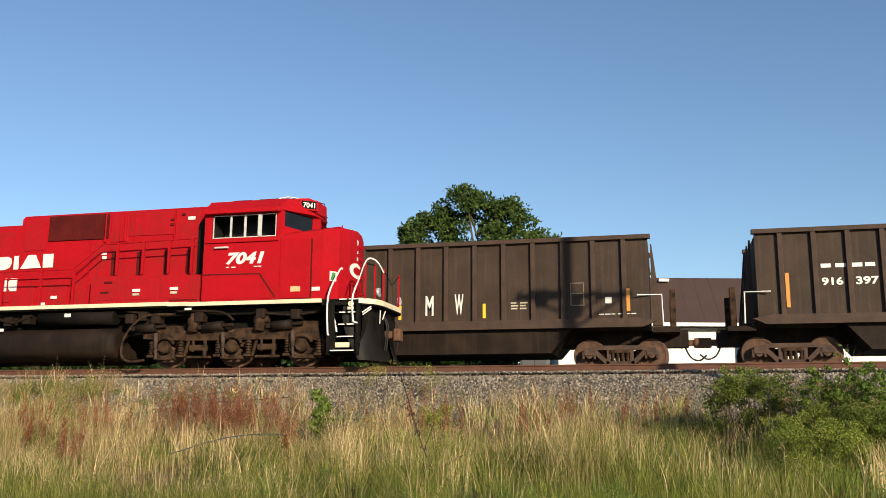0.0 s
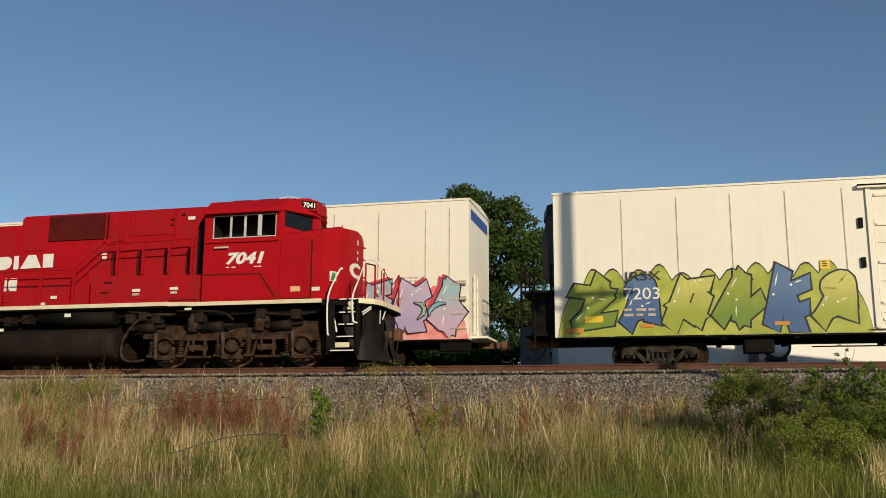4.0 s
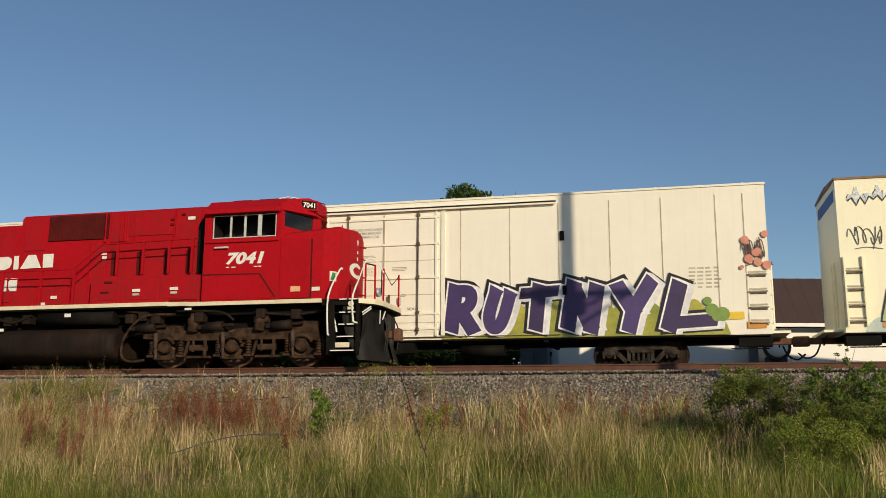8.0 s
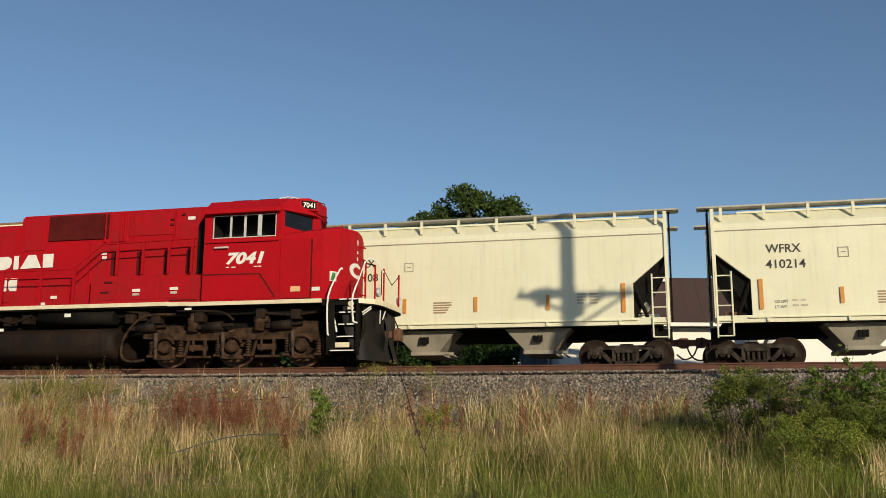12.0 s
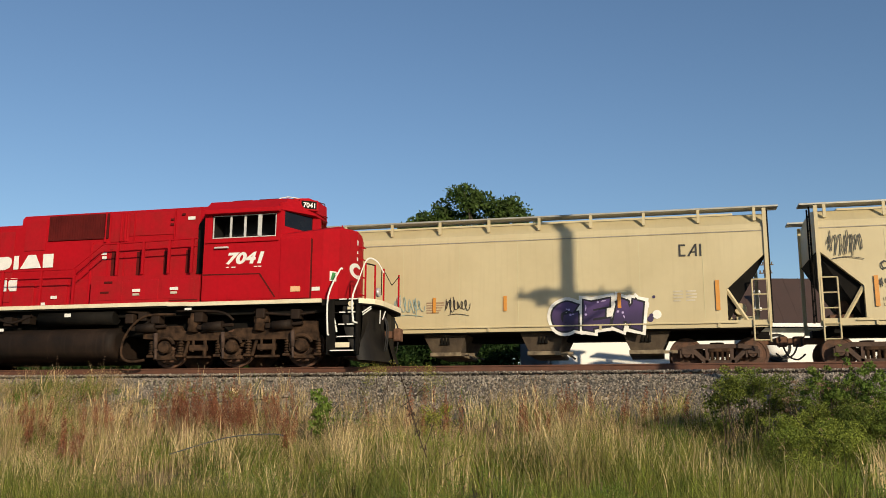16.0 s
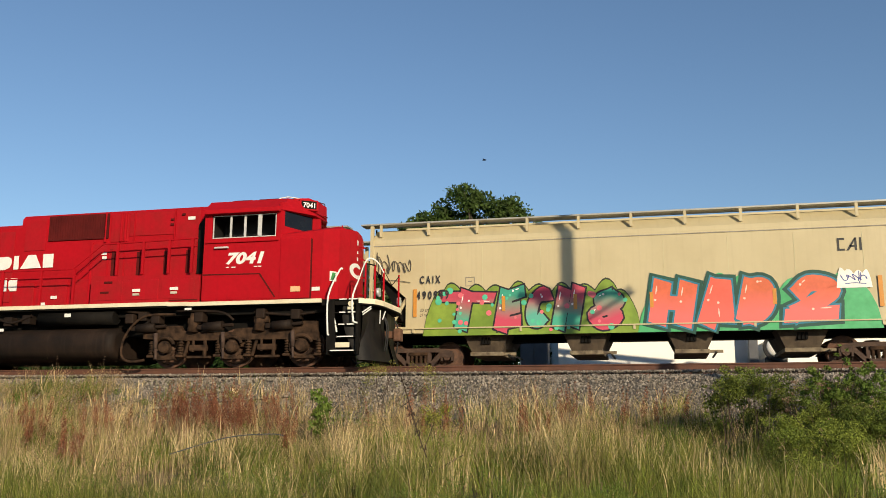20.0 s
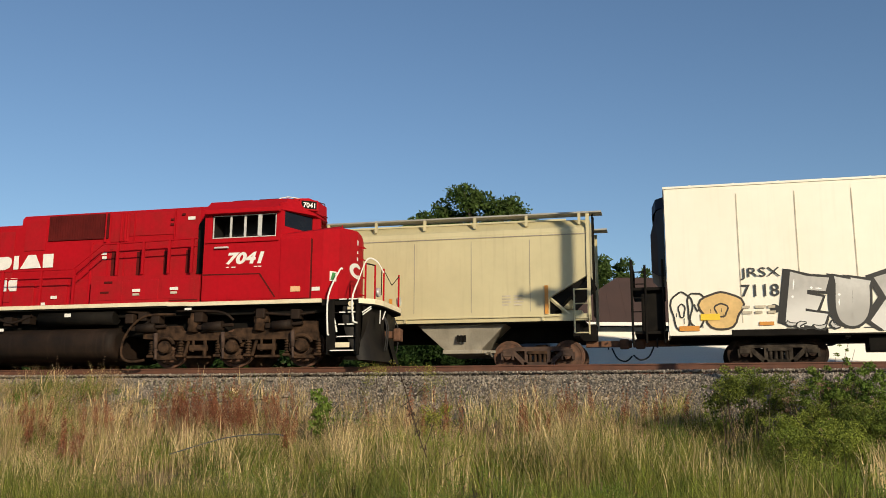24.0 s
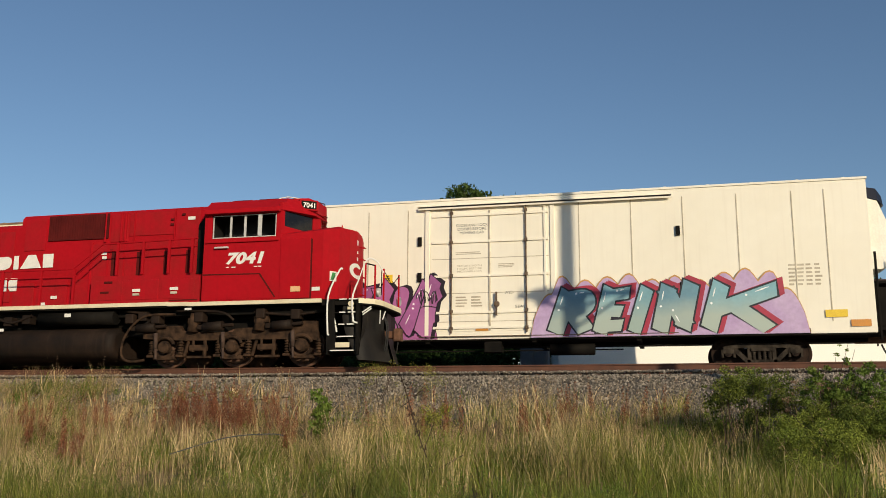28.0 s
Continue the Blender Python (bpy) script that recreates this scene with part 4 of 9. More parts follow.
            P("step_nosing", bm, WHITE_MARK, st, "white step edge")
    for xa, xb in ((-8.40, -8.20), (-7.66, -7.60)):
        bm = B()
        prism(bm, [(xa, 0.36), (xb, 0.36), (xb - 0.06 if xa < -8 else xb, 1.62), (xa, 1.62)], -1.548, -1.50)
        P("side_sheet", bm, BLACK, steps)
    bm = B()
    box(bm, -8.20, -7.82, -1.56, -1.53, 0.40, 0.53, 0.01)
    P("step_plate", bm, CREAM_LINE, steps, "cream plate on the lowest step")
    for pts in ([(-8.38, -1.58, 0.74), (-8.40, -1.60, 0.80), (-8.41, -1.60, 1.72), (-8.16, -1.50, 2.40), (-8.10, -1.42, 2.46)], [(-7.60, -1.58, 1.02), (-7.68, -1.60, 1.04), (-7.72, -1.60, 1.14), (-7.73, -1.60, 1.76), (-7.42, -1.50, 2.48), (-7.22, -1.36, 2.72), (-6.95, -1.1, 2.66), (-6.75, -0.9, 2.4)], [(-8.36, -1.52, 1.60), (-8.18, -1.52, 0.80)]):
        bm = B()
        pipe(bm, smooth_line(pts, 4), 0.024, 6)
        P("boarding_handrail", bm, WHITE_MARK, lo, "white curved boarding handrail")
    bm = B()
    plow = []
    for t in range(7):
        k = t / 6
        plow.append((0.08 + 1.40 * k, -0.42 * math.sin(k * 1.9) - 0.05 * k))
    for s in (-1, 1):
        rows = [[bm.verts.new((x + dx, s * y, z)) for x, y in ((-7.60, 1.46), (-7.25, 1.42), (-6.92, 0.95), (-6.70, 0.12))] for z, dx in plow]
        for r0, r1 in zip(rows, rows[1:]):
            for i in range(3):
                fc = bm.faces.new((r0[i], r0[i + 1], r1[i + 1], r1[i]))
                fc.smooth = True
        back = [[bm.verts.new((-7.66 - 0.5 * dx, s * y, z)) for y in (1.45, 0.12)] for z, dx in plow]
        for r0, r1 in zip(back, back[1:]):
            bm.faces.new((r0[0], r1[0], r1[1], r0[1]))
    bmesh.ops.recalc_face_normals(bm, faces=bm.faces)
    P("pilot_plow", bm, PLOW, lo, "dusty black snow plow pilot")
    bm = B()
    box(bm, -7.3, -6.5, -0.1, 0.1, 0.74, 0.94, 0.03)
    box(bm, -6.65, -6.3, -0.17, 0.17, 0.66, 1.01, 0.06)
    P("coupler", bm, RUSTY, lo, "rusty knuckle coupler")
    for yy in (-0.6, -0.45, 0.5):
        bm = B()
        pipe(bm, smooth_line([(-6.95, yy, 1.3), (-6.75, yy, 1.05), (-6.8, yy + 0.05, 0.6), (-6.9, yy + 0.1, 0.4)], 3), 0.03, 6)
        P("air_hose", bm, RUBBER, lo)
    bm = B()
    for a, b in (((-7.45, -1.46, 1.30), (-7.05, -1.40, 1.46)), ((-7.42, -1.47, 1.24), (-7.02, -1.44, 1.40)), ((-6.85, -1.0, 1.05), (-6.84, -1.0, 1.4)), ((-6.86, -0.75, 1.18), (-6.84, -0.55, 1.42))):
        rod(bm, a, b, 0.022, 6)
    P("uncoupling_lever", bm, WHITE_MARK, lo, "white uncoupling lever and grab irons")
    for xx, yy, top in ((-7.35, -1.42, 2.6), (-7.02, -1.18, 2.58), (-6.86, -0.7, 2.55), (-6.86, 0.7, 2.6)):
        bm = B()
        box(bm, xx - 0.035, xx + 0.035, yy - 0.02, yy + 0.02, 1.66, top)
        P("deck_post", bm, RED, deck)
    bm = B()
    pipe(bm, [(-7.35, -1.42, 2.58), (-7.02, -1.18, 2.56)], 0.02, 5)
    pipe(bm, [(-6.86, -0.7, 2.5), (-6.84, 0.0, 2.2), (-6.86, 0.7, 2.55)], 0.016, 5)
    pipe(bm, smooth_line([(-6.84, -0.85, 2.5), (-6.80, -1.0, 2.4), (-6.80, -1.0, 1.8)], 3), 0.02, 5)
    P("deck_chain", bm, BLACK, deck)
    for yy in (-0.95, 0.95):
        bm = B()
        rod(bm, (-7.05, yy, 1.88), (-6.90, yy, 1.88), 0.12, 16)
        P("ditch_light", bm, LAMP_GLASS, deck, "round ditch light")
    bm = B()
    rod(bm, (-7.80, -1.58, 1.52), (-7.80, -1.5, 1.52), 0.07, 14)
    box(bm, -7.88, -7.72, -1.58, -1.55, 1.37, 1.44)
    P("side_lamp", bm, CREAM_LINE, lo)
    # fuel tank, reservoirs, pipes
    bm = B()
    def rounded(a, b):
        out = []
        for i in range(24):
            u = 2 * math.pi * i / 24
            out.append((math.copysign(abs(math.cos(u)) ** 0.6, math.cos(u)) * a, 0.63 + math.copysign(abs(math.sin(u)) ** 0.6, math.sin(u)) * b))
        return out
    loft_x(bm, [(-21.6, rounded(1.46, 0.50)), (-14.98, rounded(1.46, 0.50)), (-14.84, rounded(1.43, 0.47)), (-14.76, rounded(1.30, 0.38))])
    for fc in bm.faces:
        fc.smooth = len(fc.verts) == 4
    P("fuel_tank", bm, TANK, lo, "sooty black fuel tank")
    bm = B()
    rod(bm, (-17.2, -1.22, 1.36), (-14.8, -1.22, 1.36), 0.21, 18)
    P("air_reservoir", bm, BLACK, lo, "long black air reservoir")
    for pts in ([(-12.9, -1.38, 1.38), (-13.5, -1.40, 1.38), (-13.84, -1.40, 1.33), (-14.17, -1.40, 1.10), (-14.42, -1.40, 0.72), (-14.47, -1.40, 0.36), (-14.35, -1.40, 0.17), (-14.1, -1.40, 0.11), (-13.75, -1.40, 0.15)], [(-14.4, -1.3, 1.5), (-13.6, -1.35, 1.35), (-14.05, -1.3, 1.0)], [(-12.9, -1.3, 1.48), (-11.6, -1.35, 1.42), (-11.2, -1.3, 1.2)], [(-18.6, -1.4, 1.4), (-18.0, -1.42, 1.25), (-17.4, -1.4, 1.45)], [(-10.6, -1.3, 1.4), (-9.6, -1.35, 1.3), (-8.9, -1.3, 1.35)]):
        bm = B()
        pipe(bm, smooth_line(pts, 5), 0.035, 7)
        P("brake_pipe", bm, TRUCK if pts[0][0] == -12.9 and pts[0][1] == -1.38 else TANK, lo)
    for xx, zz in ((-14.3, 1.3), (-13.9, 1.36), (-13.5, 1.28), (-17.6, 1.35), (-18.2, 1.3), (-12.2, 1.3), (-10.4, 1.36), (-9.4, 1.32)):
        bm = B()
        box(bm, xx - 0.13, xx + 0.13, -1.4, -1.1, zz - 0.14, zz + 0.12, 0.03)
        P("valve_box", bm, TANK, lo)
    # trucks
    rise[0] = 0.0
    for c in (-11.22, -24.5):
        bm = B()
        zt = 0.98
        prism(bm, [(c - 2.72, 0.79), (c - 1.39, 0.72), (c + 1.42, 0.72), (c + 1.66, 0.69), (c + 2.37, 0.68), (c + 2.43, 0.70), (c + 2.36, 1.18), (c + 1.96, 1.19), (c + 1.80, 1.13), (c + 1.56, 1.09), (c + 1.33, 0.93), (c + 1.24, 1.02), (c + 0.43, 1.04), (c + 0.02, 1.02), (c - 0.03, 0.93), (c - 1.24, 0.95), (c - 1.54, 1.0), (c - 1.62, 1.13), (c - 2.48, 1.13), (c - 2.54, 0.97), (c - 2.72, 0.95)], -1.22, -1.06)
        prism(bm, [(c - 2.75, 0.62), (c + 2.72, 0.62), (c + 2.6, 1.0), (c - 2.6, 1.02)], 1.06, 1.22)
        box(bm, c - 0.3, c + 0.3, -1.06, 1.06, 0.55, 0.95)
        tk = P("truck_frame", bm, TRUCK, lo, "dusty brown three-axle truck frame")
        for k in (-1, 0, 1):
            ax = c - 0.09 + k * 2.0
            bm = B()
            for s in (-1, 1):
                lathe_y(bm, [(0.0, s * 0.70), (0.2, s * 0.70), (0.46, s * 0.72), (0.533, s * 0.70), (0.533, s * 0.81), (0.46, s * 0.82), (0.42, s * 0.77), (0.2, s * 0.80), (0.0, s * 0.82)], 30, ax, 0.533)
            rod(bm, (ax, -1.0, 0.533), (ax, 1.0, 0.533), 0.1, 12)
            P("wheelset", bm, WHEEL, tk, "large spoked-free steel wheels")
            # axle box in a ring-shaped pedestal, with coil springs and a damper beside it
            bm = B()
            hx = ax + 0.06
            ring = [Vector((hx + 0.30 * math.cos(u), -1.27, 0.54 + 0.27 * math.sin(u))) for u in [0.3 + 5.7 * i / 20 for i in range(21)]]
            pipe(bm, ring, 0.05, 7)
            lathe_y(bm, [(0.0, -1.36), (0.13, -1.36), (0.17, -1.31), (0.19, -1.16), (0.0, -1.15)], 18, hx, 0.54)
            box(bm, hx - 0.30, hx + 0.34, -1.30, -1.08, 0.20, 0.30, 0.03)
            P("axle_box", bm, TRUCK, tk)
            for q in (-0.42, 0.46):
                bm = B()
                for i in range(5):
                    rod(bm, (hx + q, -1.18, 0.36 + 0.07 * i), (hx + q, -1.18, 0.395 + 0.07 * i), 0.085, 10)
                rod(bm, (hx + q, -1.18, 0.34), (hx + q, -1.18, 0.72), 0.05, 8)
                box(bm, hx + q - 0.10, hx + q + 0.10, -1.28, -1.08, 0.27, 0.345, 0.02)
                P("coil_spring", bm, TRUCK, tk)
            if k < 1:
                bm = B()
                box(bm, ax + 0.80, ax + 1.28, -1.26, -1.06, 0.44, 0.60, 0.03)
                box(bm, ax + 0.72, ax + 1.40, -1.22, -1.08, 0.24, 0.31, 0.02)
                rod(bm, (ax + 0.9, -1.2, 0.72), (ax + 0.9, -1.2, 0.42), 0.04, 8)
                rod(bm, (ax + 1.25, -1.2, 0.72), (ax + 1.25, -1.2, 0.28), 0.05, 8)
                rod(bm, (ax + 0.62, -1.15, 0.30), (ax + 0.74, -1.15, 0.74), 0.045, 8)
                P("brake_rigging", bm, TRUCK, tk)
            bm = B()
            rod(bm, (hx - 0.22, -1.36, 0.92), (hx - 0.20, -1.36, 0.50), 0.055, 10)
            rod(bm, (hx - 0.20, -1.36, 0.50), (hx - 0.18, -1.36, 0.22), 0.035, 8)
            P("damper", bm, TRUCK2, tk, "slim upright damper")
            bm = B()
            rod(bm, (ax - 0.75, -1.30, 1.06), (ax - 0.2, -1.30, 1.10), 0.13, 12)
            rod(bm, (ax - 0.2, -1.30, 1.10), (ax + 0.1, -1.30, 1.12), 0.05, 8)
            box(bm, ax - 0.95, ax - 0.75, -1.36, -1.2, 1.0, 1.13, 0.03)
            P("brake_cylinder", bm, TANK, tk)
        for q in (-1.2, 0.75):
            bm = B()
            rod(bm, (c + q, -1.25, 0.95), (c + q + 0.05, -1.25, 1.45), 0.16, 12, 0.12)
            box(bm, c + q - 0.15, c + q + 0.25, -1.30, -1.1, 1.16, 1.34, 0.03)
            P("side_bearing", bm, TRUCK, tk)
    # painted lettering and plates
    rise[0] = 0.045
    y = -1.572
    number = lettering(cab, "7041", ox - 11.36, ox - 10.33, 2.705, 3.035, WHITE_MARK, y - 0.006, "road_number", 0.045)
    for v in number.data.vertices:
        v.co.x += (v.co.z - 2.70) * 0.30 - 0.03
    bars(cab, ox - 11.36, ox - 11.05, 2.595, 2.645, 1, WHITE_MARK, y - 0.006, 1)
    bars(cab, ox - 10.55, ox - 10.32, 2.595, 2.645, 1, WHITE_MARK, y - 0.006, 2)
    # brand lettering on the hood as plain white block shapes
    yh = -1.052
    for poly in ([(-19.0, 2.85), (-18.72, 2.86), (-18.58, 2.93), (-18.52, 3.06), (-18.55, 3.19), (-18.66, 3.25), (-19.0, 3.24)], [(-18.45, 2.86), (-18.28, 2.86), (-18.29, 3.26), (-18.45, 3.26)], [(-18.22, 2.87), (-17.52, 2.88), (-17.72, 3.27), (-17.98, 3.27)], [(-17.46, 2.88), (-17.12, 2.88), (-17.13, 3.28), (-17.47, 3.28)], [(-18.78, 2.22), (-18.62, 2.22), (-18.63, 2.60), (-18.78, 2.60)], [(-18.50, 2.22), (-18.28, 2.22), (-18.28, 2.60), (-18.50, 2.60), (-18.57, 2.50), (-18.57, 2.31)]):
        bm = B()
        prism(bm, [(x, z + 0.005) for x, z in poly], yh - 0.006, yh)
        P("hood_marking", bm, WHITE_MARK, hood, "white block of hood marking")
    for xx, zz, w, h, yy, m in ((-15.42, 3.22, 0.24, 0.07, -1.06, WHITE_MARK), (-15.42, 3.10, 0.18, 0.09, -1.06, WHITE_MARK), (-12.75, 4.13, 0.22, 0.09, -1.06, WHITE_MARK), (-14.05, 2.05, 0.24, 0.08, -1.53, WHITE_MARK), (-14.05, 1.94, 0.2, 0.06, -1.53, SEAM), (-12.9, 2.07, 0.24, 0.08, -1.53, WHITE_MARK), (-12.9, 1.96, 0.2, 0.06, -1.53, SEAM), (-9.335, 1.945, 0.27, 0.14, -1.588, spray("e6b888", "d8a070", 6.0)), (-17.0, 2.0, 0.2, 0.09, -1.06, WHITE_MARK), (-17.35, 1.82, 0.16, 0.08, -1.06, WHITE_MARK), (-16.2, 1.42, 0.2, 0.1, -1.45, WHITE_MARK), (-18.3, 1.04, 0.16, 0.08, -1.49, WHITE_MARK), (-12.45, 1.5, 0.2, 0.06, -1.51, WHITE_MARK), (-8.80, 1.945, 0.22, 0.10, -1.50, WHITE_MARK)):
        bm = B()
        box(bm, xx - w / 2, xx + w / 2, yy - 0.012, yy, zz - h / 2, zz + h / 2)
        P("data_plate", bm, m, lo, "small enamel data plate")
    bm = B()
    # plate on the cut-off nose corner
    bm = B()
    box(bm, -0.11, 0.11, -0.016, 0.0, -0.13, 0.13)
    fp = part("unit_plate", bm, WHITE_MARK, lo, "white plate with a green mark")
    fp.matrix_basis = pose(ox - 8.46, -1.17, 2.36, 0, 0, 59)
    bm = B()
    prism(bm, [(-0.09, -0.10), (0.02, -0.10), (0.08, 0.10), (-0.03, 0.10)], -0.022, -0.017)
    part("green_mark", bm, spray("3f8a4a"), fp)
    return lo


locomotive()


# ---- freight cars: trucks ----
CACHE = {}


def cached(key, make):
    if key not in CACHE:
        bm = bmesh.new()
        make(bm)
        me = bpy.data.meshes.new(key)
        bm.normal_update()
        bm.to_mesh(me)
        bm.free()
        CACHE[key] = me
    return CACHE[key]


WHEEL_R = 0.457
WHEELSETS = []


def make_wheelset(bm):
    for s in (-1, 1):
        y = s * 0.7525
        prof = [(0.10, -0.09), (0.12, -0.085), (0.30, -0.045), (0.385, -0.05), (0.39, -0.066), (WHEEL_R, -0.066), (WHEEL_R, 0.045), (WHEEL_R + 0.026, 0.052), (WHEEL_R + 0.022, 0.072), (0.39, 0.072), (0.30, 0.03), (0.12, 0.09), (0.10, 0.09)]
        lathe_y(bm, [(r, y - s * q) if s > 0 else (r, y + q) for r, q in prof], 28)
    rod(bm, (0, -1.02, 0), (0, 1.02, 0), 0.075, 12)
    for s in (-1, 1):
        rod(bm, (0, s * 0.93, 0), (0, s * 1.09, 0), 0.105, 14)
        for k in range(3):
            a = 2.094 * k
            rod(bm, (0.055 * math.cos(a), s * 1.088, 0.055 * math.sin(a)), (0.055 * math.cos(a), s * 1.108, 0.055 * math.sin(a)), 0.02, 6)


def make_side_frame(bm):
    """Cast side frame with two triangular openings and a spring window."""
    def bar(pts, w=0.15, y0=-0.09, y1=0.09):
        for (xa, za), (xb, zb) in zip(pts, pts[1:]):
            d = Vector((xb - xa, zb - za)).normalized()
            nx, nz = -d.y * w / 2, d.x * w / 2
            ex, ez = d.x * w * 0.3, d.y * w * 0.3
            prism(bm, [(xa - ex - nx, za - ez - nz), (xb + ex - nx, zb + ez - nz), (xb + ex + nx, zb + ez + nz), (xa - ex + nx, za - ez + nz)], y0, y1)
    bar([(-0.98, 0.585), (-0.60, 0.66), (0.60, 0.66), (0.98, 0.585)], 0.125)
    bar([(-0.76, 0.60), (-0.36, 0.21), (0.36, 0.21), (0.76, 0.60)], 0.125, -0.085, 0.085)
    for s in (-1, 1):
        bar([(s * 0.33, 0.24), (s * 0.33, 0.68)], 0.10, -0.08, 0.08)
        box(bm, s * 0.889 - 0.15, s * 0.889 + 0.15, -0.12, 0.10, 0.44, 0.60, 0.02)
        box(bm, s * 0.889 - 0.19, s * 0.889 - 0.13, -0.10, 0.10, 0.34, 0.56)
        box(bm, s * 0.889 + 0.13, s * 0.889 + 0.19, -0.10, 0.10, 0.34, 0.56)


def make_springs(bm):
    for i in range(4):
        x = -0.21 + i * 0.14
        rod(bm, (x, -0.06, 0.27), (x, -0.06, 0.50), 0.042, 8)
        for k in range(4):
            rod(bm, (x, -0.06, 0.29 + k * 0.055), (x, -0.06, 0.31 + k * 0.055), 0.056, 8)
    box(bm, -0.29, 0.29, -0.13, 0.13, 0.50, 0.60, 0.02)


def make_bolster(bm):
    box(bm, -0.2, 0.2, -0.95, 0.95, 0.50, 0.68, 0.03)
    rod(bm, (0, 0, 0.68), (0, 0, 0.84), 0.2, 16)
    for s in (-1, 1):
        box(bm, s * 0.42 - 0.05, s * 0.42 + 0.05, -0.75, 0.75, 0.34, 0.46)


def add_truck(car, x, sooty=False):
    cast, nest, steel = (TRUCK_SOOT, TRUCK_SOOT, WHEEL_SOOT) if sooty else (TRUCK2, TRUCK, WHEEL)
    t = part("truck", cached("bolster", make_bolster), TRUCK, car, "four-wheel cast steel freight truck")
    t.location = (x, 0, 0)
    for s in (-1, 1):
        f = part("side_frame", cached("sooty_side_frame" if sooty else "side_frame", make_side_frame), cast, t)
        f.matrix_basis = pose(0, s * 0.99, 0, 0, 0, 0 if s < 0 else 180)
        q = part("spring_nest", cached("sooty_springs" if sooty else "springs", make_springs), nest, t)
        q.matrix_basis = pose(0, s * 0.99, 0, 0, 0, 0 if s < 0 else 180)
    for s in (-1, 1):
        w = part("wheelset", cached("sooty_wheelset" if sooty else "wheelset", make_wheelset), steel, t)
        w.location = (s * 0.889, 0, WHEEL_R)
        WHEELSETS.append(w)
    return t


def make_coupler(bm):
    box(bm, -0.75, 0.3, -0.09, 0.09, 0.76, 0.94, 0.02)
    box(bm, -0.98, -0.70, -0.15, 0.15, 0.70, 0.99, 0.05)
    box(bm, -1.06, -0.92, -0.14, 0.02, 0.74, 0.96, 0.04)


def make_hose(bm):
    pts = smooth_line([(-0.45, -0.25, 0.75), (-0.6, -0.28, 0.45), (-0.85, -0.28, 0.35), (-1.05, -0.2, 0.5)], 4)
    pipe(bm, pts, 0.025, 6)
    rod(bm, (-0.35, -0.9, 0.92), (-0.35, 0.2, 0.88), 0.02, 6)
    box(bm, -0.37, -0.33, -0.25, -0.2, 0.70, 0.9)


def add_ends(car, length):
    for x, turn in ((0, 0), (length, 180)):
        c = part("coupler", cached("coupler", make_coupler), RUSTY, car)
        c.matrix_basis = pose(x, 0, 0, 0, 0, turn)
        h = part("brake_hose", cached("hose", make_hose), RUBBER, car)
        h.matrix_basis = pose(x, 0, 0, 0, 0, turn)


CARS = []


def new_car(name, x0, label, category):
    c = thing(name, x0, FAR, 0.0, label, category, "cars of the passing freight train")
    CARS.append((c, x0))
    return c


SIDE = -1.6


